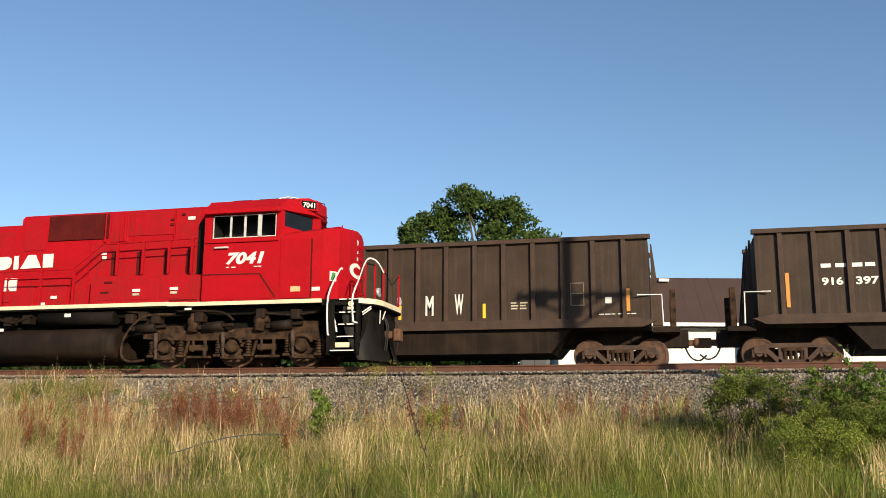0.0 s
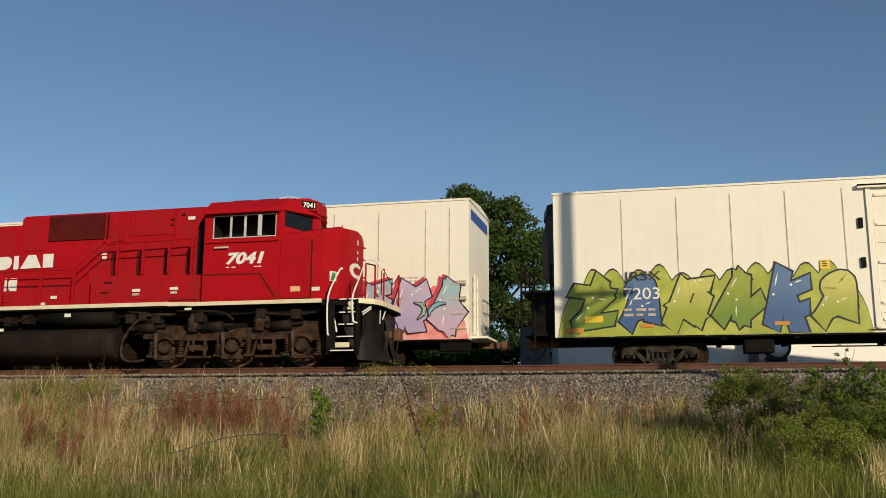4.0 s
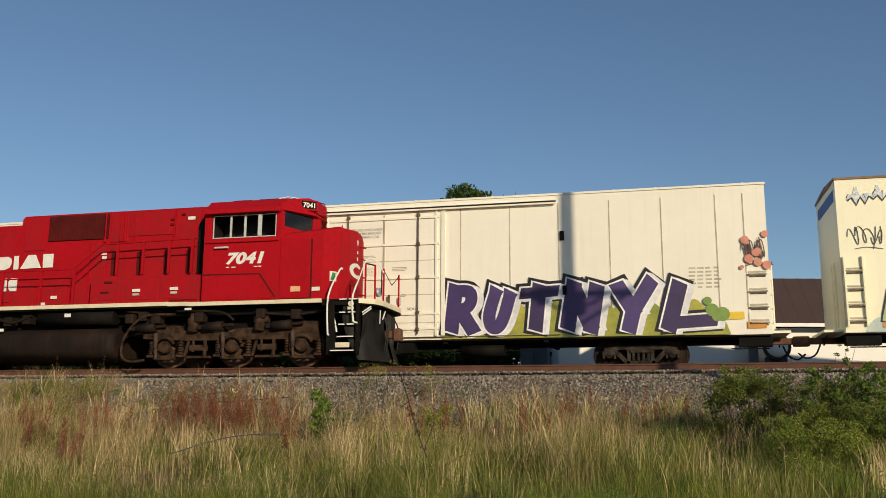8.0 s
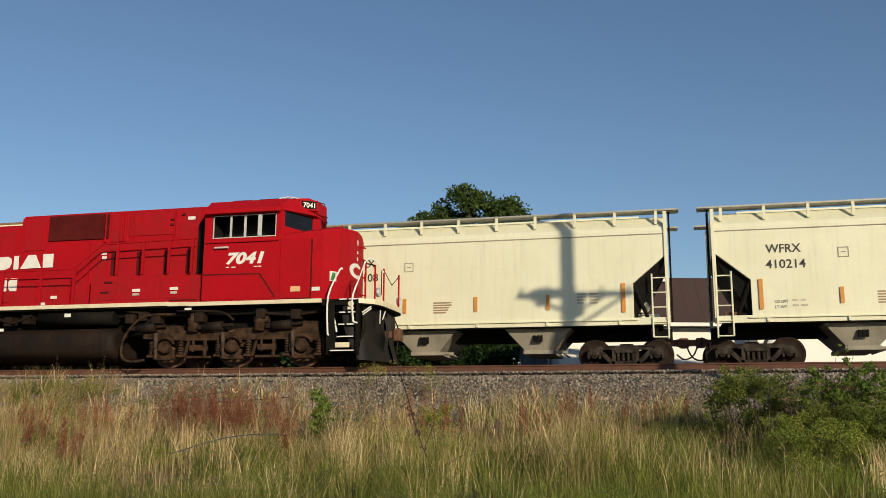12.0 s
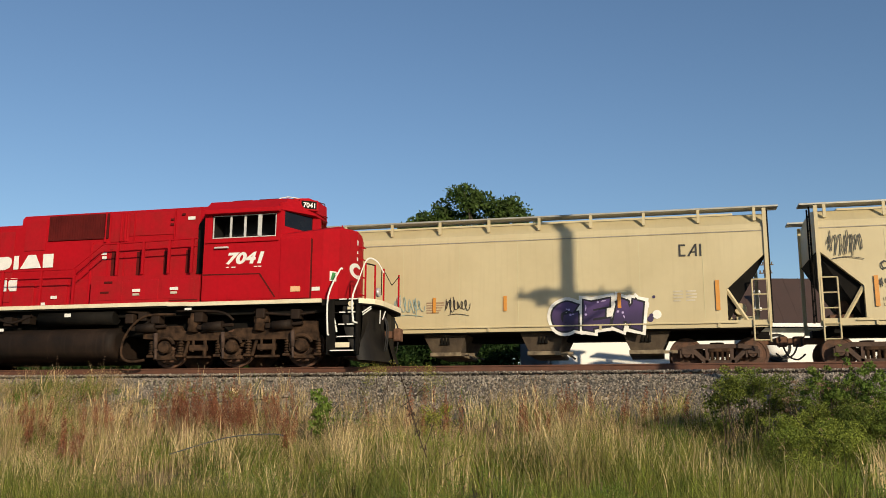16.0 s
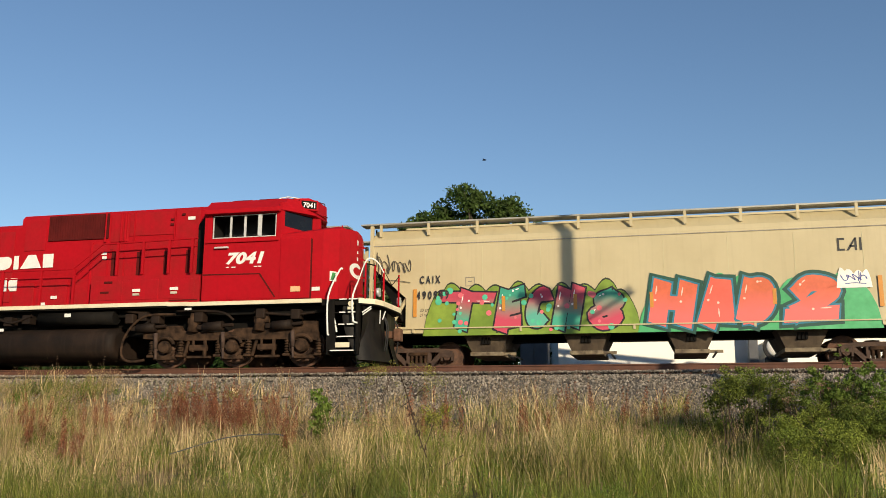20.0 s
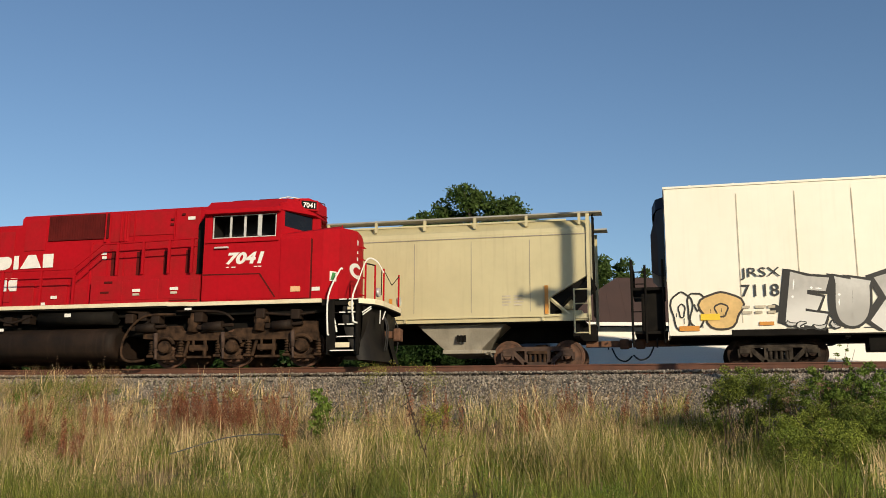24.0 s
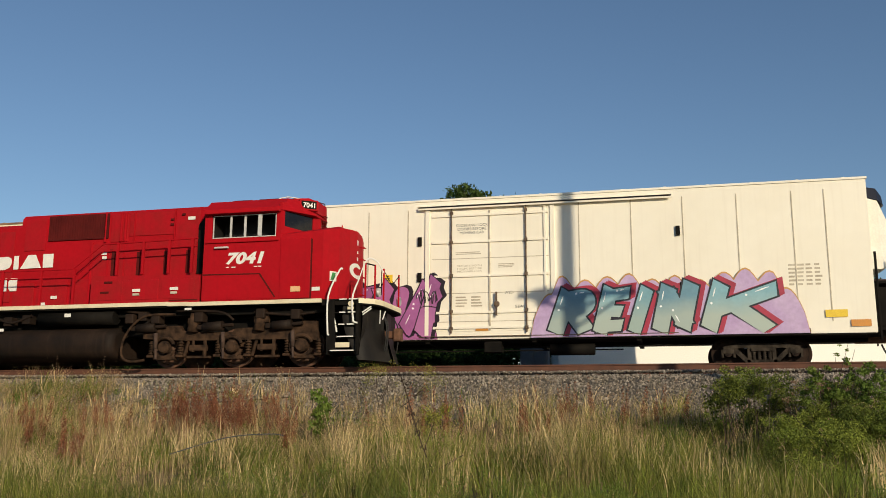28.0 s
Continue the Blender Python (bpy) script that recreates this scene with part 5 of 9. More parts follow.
# ---- insulated boxcars ----
def boxcar(x0, label, flip=False, old=False, units=(True, False), mark=None, number=None, dark_number=True):
    L = 21.7
    c = new_car("insulated_boxcar", x0, label, "boxcar")
    enamel = CAR_WHITE2 if old else CAR_WHITE

    def X(x):
        return x + 0.65 if flip and x < 20.4 else x

    def span(a, b):
        return X(a), X(b)
    k = "old" if old else "new"

    def body(bm):
        loft_x(bm, [(x, [(-1.6, 0.93), (1.6, 0.93), (1.6, 5.16), (-1.6, 5.16)]) for x in (0.0, L)])
    part("body", cached("boxcar_body" + k, body), enamel, c)

    def roof(bm):
        loft_x(bm, [(x, [(-1.63, 5.16), (1.63, 5.16), (1.63, 5.22), (0.0, 5.34), (-1.63, 5.22)]) for x in (-0.03, L + 0.03)])
        for i in range(18):
            xx = 0.7 + i * 1.2
            loft_x(bm, [(x, [(-1.6, 5.215), (1.6, 5.215), (1.6, 5.24), (0.0, 5.365), (-1.6, 5.24)]) for x in (xx, xx + 0.06)])
    part("roof", cached("boxcar_roof" + k, roof), ROOF_RUST if old else CAR_WHITE, c, "rust-edged roof" if old else "")

    def sill(bm):
        box(bm, 0.05, L - 0.05, -1.57, 1.57, 0.89, 0.93)
        box(bm, 0, L, -0.3, 0.3, 0.80, 0.93)
        for xx in (4.6, 6.5, 9.2, 12.4, 15.4):
            box(bm, xx, xx + 0.14, -1.5, 1.5, 0.82, 0.9)
        box(bm, 5.2, 6.0, -1.35, -0.8, 0.45, 0.86, 0.04)
        rod(bm, (12.9, -1.2, 0.62), (14.2, -1.2, 0.62), 0.17, 12)
        rod(bm, (7.0, -1.0, 0.62), (15.0, -1.0, 0.62), 0.02, 5)
        box(bm, 11.0, 11.5, -1.5, -1.1, 0.55, 0.86)
    part("underframe", cached("boxcar_underframe", sill), BLACK, c, "black underframe with brake gear")
    if not old:
        for xx in ((0.85, 2.23, 3.78, 5.26, 6.73, 8.0, 13.2, 14.7, 16.15, 17.63, 19.1, 20.6) if flip else (1.98, 3.53, 5.01, 6.48, 7.97, 12.95, 14.45, 15.9, 17.38, 18.85, 20.35, 21.1)):
            a, b = span(xx - 0.014, xx + 0.014)
            bm = bmesh.new()
            box(bm, a, b, SIDE - 0.012, SIDE, 1.25, 4.92)
            part("seam", bm, SEAM, c)
    else:
        for xx in (3.9, 6.2, 14.2, 16.4, 18.9):
            a, b = span(xx - 0.008, xx + 0.008)
            bm = bmesh.new()
            box(bm, a, b, SIDE - 0.006, SIDE, 1.2, 4.9)
            part("seam", bm, SEAM, c)
    # plug door in its frame
    dmat = DOOR_OLD if old else CAR_WHITE
    bm = bmesh.new()
    a, b = span(8.72, 12.35)
    box(bm, a, b, SIDE - 0.012, SIDE + 0.02, 1.16, 4.82)
    door = part("door", bm, dmat, c, "plug door with locking rods" if not old else "rust-stained plug door with locking rods")
    for xx in (9.38, 11.64):
        bm = bmesh.new()
        rod(bm, (X(xx), SIDE - 0.08, 1.10), (X(xx), SIDE - 0.08, 4.9), 0.042 if old else 0.022, 8)
        for zz in (1.25, 1.75, 2.83, 3.85, 4.75):
            k2 = 0.07 if old else 0.045
            box(bm, X(xx) - k2, X(xx) + k2, SIDE - 0.11, SIDE - 0.012, zz - 0.045, zz + 0.045)
        part("lock_rod", bm, ROD_AND_SHADE, door, "grimy steel lock rod")
    for zz in (1.27, 1.72, 2.82, 3.86, 4.68):
        bm = bmesh.new()
        box(bm, a + 0.05, b - 0.05, SIDE - 0.055, SIDE - 0.012, zz - 0.035, zz + 0.035)
        part("door_rail", bm, dmat if not old else DOOR_OLD, door)
        if old:
            # rusty edge and the rail's shadow line, both drawn as one dark strip
            bm = bmesh.new()
            box(bm, a + 0.05, b - 0.05, SIDE - 0.060, SIDE - 0.012, zz - 0.055, zz - 0.034)
            part("rail_shadow_line", bm, ROD_AND_SHADE, door, "rusty lower edge of a door rail with its shadow line painted in")
    for zz in (1.45, 2.3, 3.35):
        bm = bmesh.new()
        box(bm, a + 0.05, b - 0.05, SIDE - 0.018, SIDE - 0.012, zz - 0.01, zz + 0.01)
        part("door_groove", bm, SEAM, door)
    bm = bmesh.new()
    box(bm, X(10.54) - 0.022, X(10.54) + 0.022, SIDE - 0.045, SIDE - 0.012, 1.18, 4.8)
    part("centre_joint", bm, SEAM, door)
    bm = bmesh.new()
    lathe_y(bm, [(0.0, SIDE - 0.16), (0.07, SIDE - 0.15), (0.09, SIDE - 0.06), (0.0, SIDE - 0.05)], 12, X(10.75), 1.95)
    box(bm, X(10.75) - 0.025, X(10.75) + 0.025, SIDE - 0.14, SIDE - 0.09, 1.6, 2.3)
    part("lock_gear", bm, ROD_AND_SHADE, door)
    for xx, w in ((8.62, 0.06), (12.42, 0.06), (12.2, 0.03)):
        bm = bmesh.new()
        box(bm, X(xx) - w, X(xx) + w, SIDE - 0.06, SIDE, 1.05, 4.9)
        part("door_post", bm, dmat, c)
        if old:
            bm = bmesh.new()
            box(bm, X(xx) - w - 0.022, X(xx) - w, SIDE - 0.05, SIDE, 1.05, 4.9)
            part("rusty_joint", bm, ROD_AND_SHADE, c, "rusty joint beside the door post")
    for zz, h, xa, xb in ((4.93, 0.05, 8.35, 15.85), (1.06, 0.04, 8.4, 15.9)):
        bm = bmesh.new()
        p, q = span(xa, xb)
        if zz > 2:
            box(bm, p, q, SIDE - 0.13, SIDE, zz, zz + h)
            box(bm, p, q, SIDE - 0.13, SIDE - 0.11, zz - 0.05, zz + h)
            part("door_track", bm, dmat, c, "long door track along the side")
        else:
            box(bm, p, q, SIDE - 0.08, SIDE, zz - 0.06, zz - 0.04)
            part("door_track", bm, ROD_AND_SHADE, c, "thin grimy lower door track")
    for xx, zz in ((16.0, 3.92), (8.38, 3.92), (8.38, 2.82), (16.05, 2.3)):
        bm = bmesh.new()
        box(bm, X(xx) - 0.06, X(xx) + 0.06, SIDE - 0.07, SIDE, zz - 0.14, zz + 0.14, 0.012)
        part("door_stop", bm, BLACK if not old else SEAM, c, "small dark bracket")
    yy = SIDE - 0.036
    for xx, zz in ((13.2, 1.22), (6.2, 1.22), (2.6, 1.22), (10.3, 1.22), (17.6, 1.22)):
        plate(c, "reflector", X(xx) - 0.19, X(xx) + 0.19, zz - 0.05, zz + 0.05, ORANGE, yy, "orange reflective strip")
    plate(c, "reflector", X(0.55) - 0.27, X(0.55) + 0.27, 1.05, 1.19, ORANGE, yy)
    plate(c, "reflector", X(21.3) - 0.25, X(21.3) + 0.25, 1.1, 1.28, ORANGE, yy)
    plate(c, "placard", X(20.7) - 0.28, X(20.7) + 0.28, 1.36, 1.56, YELLOW, yy, "yellow warning placard")
    plate(c, "placard", X(1.12) - 0.26, X(1.12) + 0.26, 1.34, 1.52, YELLOW, yy)
    plate(c, "placard", X(7.4) - 0.13, X(7.4) + 0.13, 2.68, 2.93, YELLOW, yy, "small yellow square placard")
    bars(c, X(7.4) - 0.08, X(7.4) + 0.08, 2.72, 2.9, 3, BLACK_MARK, yy - 0.002, 1, cols=1)
    bars(c, 19.55, 20.45, 2.2, 2.85, 6, SEAM, SIDE - 0.004, 2, cols=4)
    dx = X(9.5)
    for i, s in enumerate(("CLOSE AND LOCK", "DOORS BEFORE" if not old else "DOOR BEFORE", "MOVING CAR")):
        w = (0.98, 0.88, 0.74)[i]
        lettering(c, s, dx + 0.5 - w / 2, dx + 0.5 + w / 2, 4.33 - i * 0.115, 4.41 - i * 0.115, BLACK_MARK, SIDE - 0.0162, bold=0.0)
    for i, s in enumerate(("SECURE BOTH", "HASPS BEFORE", "MOVING CAR")):
        lettering(c, s, dx + 0.05, dx + 0.8, 3.1 - i * 0.085, 3.155 - i * 0.085, SEAM, SIDE - 0.0162, bold=0.0)
    bars(c, dx, dx + 1.0, 3.45, 3.55, 2, SEAM, SIDE - 0.0162, 5, cols=1)
    bars(c, dx + 1.3, dx + 1.9, 3.02, 3.16, 3, SEAM, SIDE - 0.0162, 6, cols=1)
    bars(c, dx, dx + 0.95, 1.85, 2.2, 4, SEAM, SIDE - 0.0162, 7, cols=2)
    if not old:
        lettering(c, "ASD", dx + 1.5, dx + 1.75, 2.25, 2.33, BLACK_MARK, SIDE - 0.0162, bold=0.0)
        lettering(c, "SEAL", dx + 1.8, dx + 2.1, 1.83, 1.91, BLACK_MARK, SIDE - 0.0162, bold=0.0)
    if mark:
        x = 1.98 if not old else 2.28
        if flip:
            x = 2.95 if not old else 2.6
        m = BLACK_MARK if dark_number else WHITE_MARK
        if mark:
            lettering(c, mark, x, x + (1.05 if not old else 0.8), 2.44, 2.78, m, SIDE - 0.042, "reporting_mark", 0.0 if not old else 0.03)
        if number:
            w = 1.0 if not old else 1.35
            lettering(c, number, x, x + w, 1.97, 2.31, m if old or number in ("7118", "7181") else WHITE_MARK, SIDE - 0.042, "car_number", 0.006 if not old else 0.03)
        bars(c, x, x + 1.0, 1.42, 1.72, 2, SEAM, SIDE - 0.042, 8, cols=3)
    # ends: ladders and the cooling unit with its platform
    for side, has in zip((0, 1), units):
        xe = 0.0 if (side == 0) != flip else L
        d = -1 if xe == 0.0 else 1
        if has:
            bm = bmesh.new()
            deep = 0.62 if d > 0 else 0.42
            loft_x(bm, [(xe + d * 0.02, [(-1.18, 2.70), (1.18, 2.70), (1.18, 4.72), (-1.18, 4.72)]), (xe + d * deep * 0.55, [(-1.16, 2.70), (1.16, 2.70), (1.16, 4.62), (-1.16, 4.62)]), (xe + d * deep, [(-1.02, 2.85), (1.02, 2.85), (1.02, 3.95), (-1.02, 3.95)])])
            # left-end units get a dark body: shade away from the sun as colour
            u = part("cooling_unit", bm, UNIT_WHITE if d > 0 else NAVY, c, "white cooling unit on the end wall" if d > 0 else "cooling unit coloured dark for the shade on the left end wall")
            bm = bmesh.new()
            loft_x(bm, [(xe + d * 0.02, [(-1.15, 4.74), (1.15, 4.74), (1.0, 5.08), (-1.0, 5.08)]), (xe + d * deep * 0.6, [(-1.12, 4.66), (1.12, 4.66), (0.95, 5.02), (-0.95, 5.02)]), (xe + d * deep * 0.85, [(-1.0, 4.5), (1.0, 4.5), (0.85, 4.8), (-0.85, 4.8)])])
            part("cowl", bm, NAVY, u, "dark rounded cowl")
            bm = bmesh.new()
            box(bm, min(xe + d * 0.03, xe + d * 0.95), max(xe + d * 0.03, xe + d * 0.95), -1.3, 1.3, 1.02, 1.1)
            box(bm, min(xe + d * 0.1, xe + d * 0.75), max(xe + d * 0.1, xe + d * 0.75), -1.2, 1.0, 1.1, 2.2, 0.05)
            box(bm, min(xe + d * 0.05, xe + d * 1.0), max(xe + d * 0.05, xe + d * 1.0), -1.32, 1.3, 2.28, 2.36)
            pf = part("platform", bm, BLACK, c, "black steel platform with a fuel box")
            bm = bmesh.new()
            for xx in (0.12, 0.62, 1.0):
                rod(bm, (xe + d * xx, -1.4, 0.75), (xe + d * xx, -1.4, 3.15 if xx != 0.62 else 3.0), 0.035, 6)
            for zz in (1.25, 1.65, 2.05, 2.45, 2.8):
                rod(bm, (xe + d * 0.62, -1.4, zz), (xe + d * 1.0, -1.4, zz), 0.018, 6)
            rod(bm, (xe + d * 1.0, -1.4, 3.15), (xe + d * 1.0, 1.2, 3.15), 0.025, 6)
            rod(bm, (xe + d * 1.0, -1.4, 2.75), (xe + d * 1.0, 1.2, 2.75), 0.02, 6)
            for yy2 in (-0.6, 0.3, 1.2):
                rod(bm, (xe + d * 1.0, yy2, 2.3), (xe + d * 1.0, yy2, 3.15), 0.025, 6)
            part("railing", bm, BLACK, pf, "black ladder and guard rail")
        else:
            bm = bmesh.new()
            for yy2 in (-1.2, -0.8):
                rod(bm, (xe + d * 0.1, yy2, 1.1), (xe + d * 0.1, yy2, 2.9), 0.025, 6)
            for zz in (1.3, 1.7, 2.1, 2.5, 2.85):
                rod(bm, (xe + d * 0.1, -1.2, zz), (xe + d * 0.1, -0.8, zz), 0.018, 6)
            box(bm, min(xe, xe + d * 0.5), max(xe, xe + d * 0.5), -1.3, 1.3, 0.98, 1.05)
            part("end_ladder", bm, enamel, c)
            for zz in (1.25, 1.68, 2.12, 2.6):
                xa, xb = xe - d * 0.55, xe - d * 0.08
                bm = bmesh.new()
                rod(bm, (xa, SIDE - 0.07, zz), (xb, SIDE - 0.07, zz), 0.024, 6)
                for q in (xa, xb):
                    rod(bm, (q, SIDE - 0.07, zz), (q, SIDE, zz), 0.02, 6)
                box(bm, min(xa, xb), max(xa, xb), SIDE - 0.02, SIDE - 0.001, zz + 0.05, zz + 0.09)
                part("ladder_rung", bm, SEAM, c, "side ladder rung")
                # dark strip that paints the rung's shadow on the side below it
                bm = bmesh.new()
                box(bm, min(xa, xb) + 0.02, max(xa, xb) - 0.02, SIDE - 0.03, SIDE - 0.002, zz - 0.075, zz - 0.045)
                part("rung_shade", bm, ROD_AND_SHADE, c)
            if old:
                for q in (xe - d * 0.55, xe - d * 0.08):
                    bm = bmesh.new()
                    box(bm, q - 0.025, q + 0.025, SIDE - 0.09, SIDE - 0.03, 1.1, 3.0)
                    part("ladder_stile", bm, enamel, c)
            bm = bmesh.new()
            box(bm, min(xe + d * 0.0, xe - d * 0.9), max(xe, xe - d * 0.9), -1.5, -1.2, 0.6, 0.86, 0.03)
            rod(bm, (xe - d * 0.1, -1.5, 0.55), (xe - d * 1.1, -1.5, 0.55), 0.02, 6)
            part("step", bm, BLACK, c, "black sill step")
            bm = bmesh.new()
            box(bm, xe + d * 0.006 - 0.003, xe + d * 0.006 + 0.003, -1.3, 1.3, 4.62, 4.95)
            part("end_sticker", bm, spray("2f4f9a"), c, "blue end sticker")
    add_truck(c, X(2.92), True)
    add_truck(c, X(18.13), True)
    # black boxes on the side that paint in the shade over each truck
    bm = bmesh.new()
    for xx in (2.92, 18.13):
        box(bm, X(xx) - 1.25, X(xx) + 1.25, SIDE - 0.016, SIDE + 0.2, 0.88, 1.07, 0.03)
    part("truck_recess_shade", bm, BLACK, c, "black box painted in for the shaded recess over the truck")
    add_ends(c, L)
    return c


# ---- covered hoppers ----
def hopper(x0, L, label, enamel, bays, trucks, shoulder=3.95, top=4.56, sill=1.40, cut=(1.0, 2.45, 3.25), post_step=1.1, mark=None, number=None, outlet=0.62, flare=1.05):
    c = new_car("covered_hopper", x0, label, "hopper car")
    lo = sill
    bm = bmesh.new()
    cx, cz, cz2 = cut
    # body: sloped ends below, rolled shoulder above
    prism(bm, [(cx, lo), (L - cx, lo), (L - cx, cz), (L - 0.06, cz2), (L - 0.06, shoulder), (0.06, shoulder), (0.06, cz2), (cx, cz)], -1.6, 1.6)
    part("body", bm, enamel, c)
    bm = bmesh.new()
    loft_x(bm, [(x, [(-1.6, shoulder), (1.6, shoulder), (1.56, shoulder + 0.12), (1.15, top - 0.12), (0.55, top - 0.02), (-0.55, top - 0.02), (-1.15, top - 0.12), (-1.56, shoulder + 0.12)]) for x in (0.06, L - 0.06)])
    part("roof", bm, enamel, c)
    bm = bmesh.new()
    box(bm, 0.06, L - 0.06, -1.618, -1.6, shoulder - 0.10, shoulder - 0.075)
    part("shoulder_seam", bm, BAY_GREY, c)
    bm = bmesh.new()
    box(bm, 0.9, L - 0.9, -1.66, -1.604, lo - 0.02, lo + 0.015)
    for i in range(5):
        xx = 1.4 + (L - 2.8) * i / 4
        box(bm, xx - 0.03, xx + 0.03, -1.655, -1.604, lo - 0.13, lo - 0.02)
    part("sill_flange", bm, enamel, c)
    n = max(5, int(L / 1.75))
    for i in range(1, n):
        xx = L * i / n
        if 0.9 < xx < L - 0.9 and enamel is not HOP_WHITE:
            bm = bmesh.new()
            box(bm, xx - 0.01, xx + 0.01, -1.606, -1.6, lo + 0.15, shoulder - 0.2)
            part("seam", bm, HOP_GREY if enamel is HOP_TAN else BAY_GREY, c)
    bm = bmesh.new()
    box(bm, 0.0, L, -1.604, -1.45, lo - 0.14, lo + 0.06)
    part("side_sill", bm, enamel, c)
    bm = bmesh.new()
    box(bm, 0.0, L, 1.45, 1.63, lo - 0.12, lo + 0.06, 0.015)
    part("side_sill", bm, enamel, c)
    bm = bmesh.new()
    box(bm, 0.2, L - 0.2, -1.55, 1.55, lo - 0.17, lo - 0.12)
    box(bm, -0.05, L + 0.05, -0.25, 0.25, 0.93, lo - 0.15)
    for xe in (0.35, L - 0.55):
        box(bm, xe, xe + 0.2, -1.4, 1.4, 0.95, lo - 0.1)
    part("underframe", bm, BLACK, c, "dark centre sill and underframe")
    # end frames: posts and slope sheets
    for xe, d in ((0.0, 1), (L, -1)):
        for s in (-1, 1):
            bm = bmesh.new()
            box(bm, min(xe, xe + d * 0.1), max(xe, xe + d * 0.1), s * 1.6 - 0.05, s * 1.6 + 0.05, lo, top - 0.05)
            part("corner_post", bm, enamel, c)
            bm = bmesh.new()
            a, b = (xe + d * 0.12, lo), (xe + d * (cx + 0.02), cz - 0.1)
            rod(bm, (xe + d * 0.6, s * 1.5, lo), (xe + d * cx, s * 1.5, cz), 0.06, 6)
            part("end_brace", bm, BLACK if enamel is HOP_WHITE else enamel, c)
        # slope sheet in black instead of enamel: end shade put into the colour
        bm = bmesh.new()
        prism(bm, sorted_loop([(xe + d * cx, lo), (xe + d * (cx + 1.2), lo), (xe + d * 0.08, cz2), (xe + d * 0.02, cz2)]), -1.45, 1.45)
        part("slope_sheet", bm, BLACK, c, "end slope sheet coloured black for its shade")
        bm = bmesh.new()
        for xx in (xe + d * 0.06, xe + d * 0.48):
            rod(bm, (xx, -1.64, lo - 0.55 if xx == xe + d * 0.06 else lo - 0.5), (xx, -1.64, cz + 0.25), 0.026, 6)
        k = 0
        z = lo - 0.5
        while z < cz + 0.25:
            rod(bm, (xe + d * 0.06, -1.64, z), (xe + d * 0.48, -1.64, z), 0.02, 6)
            z += 0.42
        part("side_ladder", bm, enamel, c, "side ladder")
        bm = bmesh.new()
        rod(bm, (xe - d * 0.06, -1.25, lo), (xe - d * 0.06, -1.25, top), 0.025, 6)
        rod(bm, (xe - d * 0.06, -0.85, lo), (xe - d * 0.06, -0.85, top), 0.025, 6)
        z = lo + 0.2
        while z < top:
            rod(bm, (xe - d * 0.06, -1.25, z), (xe - d * 0.06, -0.85, z), 0.018, 6)
            z += 0.4
        part("end_ladder", bm, BLACK, c)
        bm = bmesh.new()
        rod(bm, (xe + d * 0.75, -0.9, lo + 0.45), (xe + d * 0.75, -0.3, lo + 0.45), 0.17, 12)
        box(bm, min(xe + d * 0.3, xe + d * 0.9), max(xe + d * 0.3, xe + d * 0.9), -1.2, -0.5, lo + 0.06, lo + 0.2)
        part("brake_gear", bm, enamel if d < 0 else RUSTY, c, "brake cylinder and valve")
    # running board on brackets
    for s in (-1, 1):
        bm = bmesh.new()
        box(bm, -0.35, L + 0.35, s * 1.28 - 0.26, s * 1.28 + 0.26, top + 0.0, top + 0.045)
        rb = part("running_board", bm, WALKWAY, c, "galvanised roof running board")
        m = int((L - 0.6) / post_step)
        for i in range(m + 1):
            xx = 0.3 + i * (L - 0.6) / m
            bm = bmesh.new()
            box(bm, xx - 0.04, xx + 0.04, s * 1.5 - 0.03, s * 1.5 + 0.03, shoulder + 0.22, top + 0.05)
            part("bracket", bm, enamel, rb)
    bm = bmesh.new()
    box(bm, 0.8, L - 0.8, -0.45, 0.45, top - 0.02, top + 0.1, 0.03)
    part("hatch_trough", bm, enamel, c)
    # discharge bays
    for bx, half in bays:
        bm = bmesh.new()
        zt = lo - 0.1
        tops = [(bx - half, -1.35, zt), (bx + half, -1.35, zt), (bx + half, 1.35, zt), (bx - half, 1.35, zt)]
        w = half * (0.62 if half < 0.8 else 0.40)
        bots = [(bx - w, -flare, outlet), (bx + w, -flare, outlet), (bx + w, flare, outlet), (bx - w, flare, outlet)]
        a, b = [bm.verts.new(q) for q in tops], [bm.verts.new(q) for q in bots]
        bm.faces.new(a)
        bm.faces.new(b[::-1])
        for i in range(4):
            bm.faces.new((a[i], b[i], b[(i + 1) % 4], a[(i + 1) % 4]))
        bmesh.ops.recalc_face_normals(bm, faces=bm.faces)
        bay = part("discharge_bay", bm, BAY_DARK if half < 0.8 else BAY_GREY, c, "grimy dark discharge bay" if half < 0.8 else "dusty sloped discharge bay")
        bm = bmesh.new()
        box(bm, bx - w - 0.04, bx + w + 0.05, -flare - 0.08, flare + 0.08, outlet - 0.12, outlet - 0.003, 0.02)
        box(bm, bx + w + 0.05, bx + w + 0.42, -flare + 0.05, -flare + 0.15, outlet - 0.10, outlet - 0.02)
        rod(bm, (bx + w + 0.25, -flare - 0.12, outlet - 0.07), (bx + w + 0.25, flare + 0.12, outlet - 0.07), 0.03, 8)
        part("outlet_gate", bm, GATE if half < 0.8 else BAY_GREY, bay)
        bm = bmesh.new()
        for q in (-0.1, 0.0, 0.1):
            box(bm, bx + q - 0.035, bx + q + 0.035, -1.30, -1.22, outlet + 0.22, outlet + 0.42, 0.01)
        part("vibrator_bracket", bm, BLACK, bay)
    yy = SIDE - 0.012
    tan = mark == "CAIX"
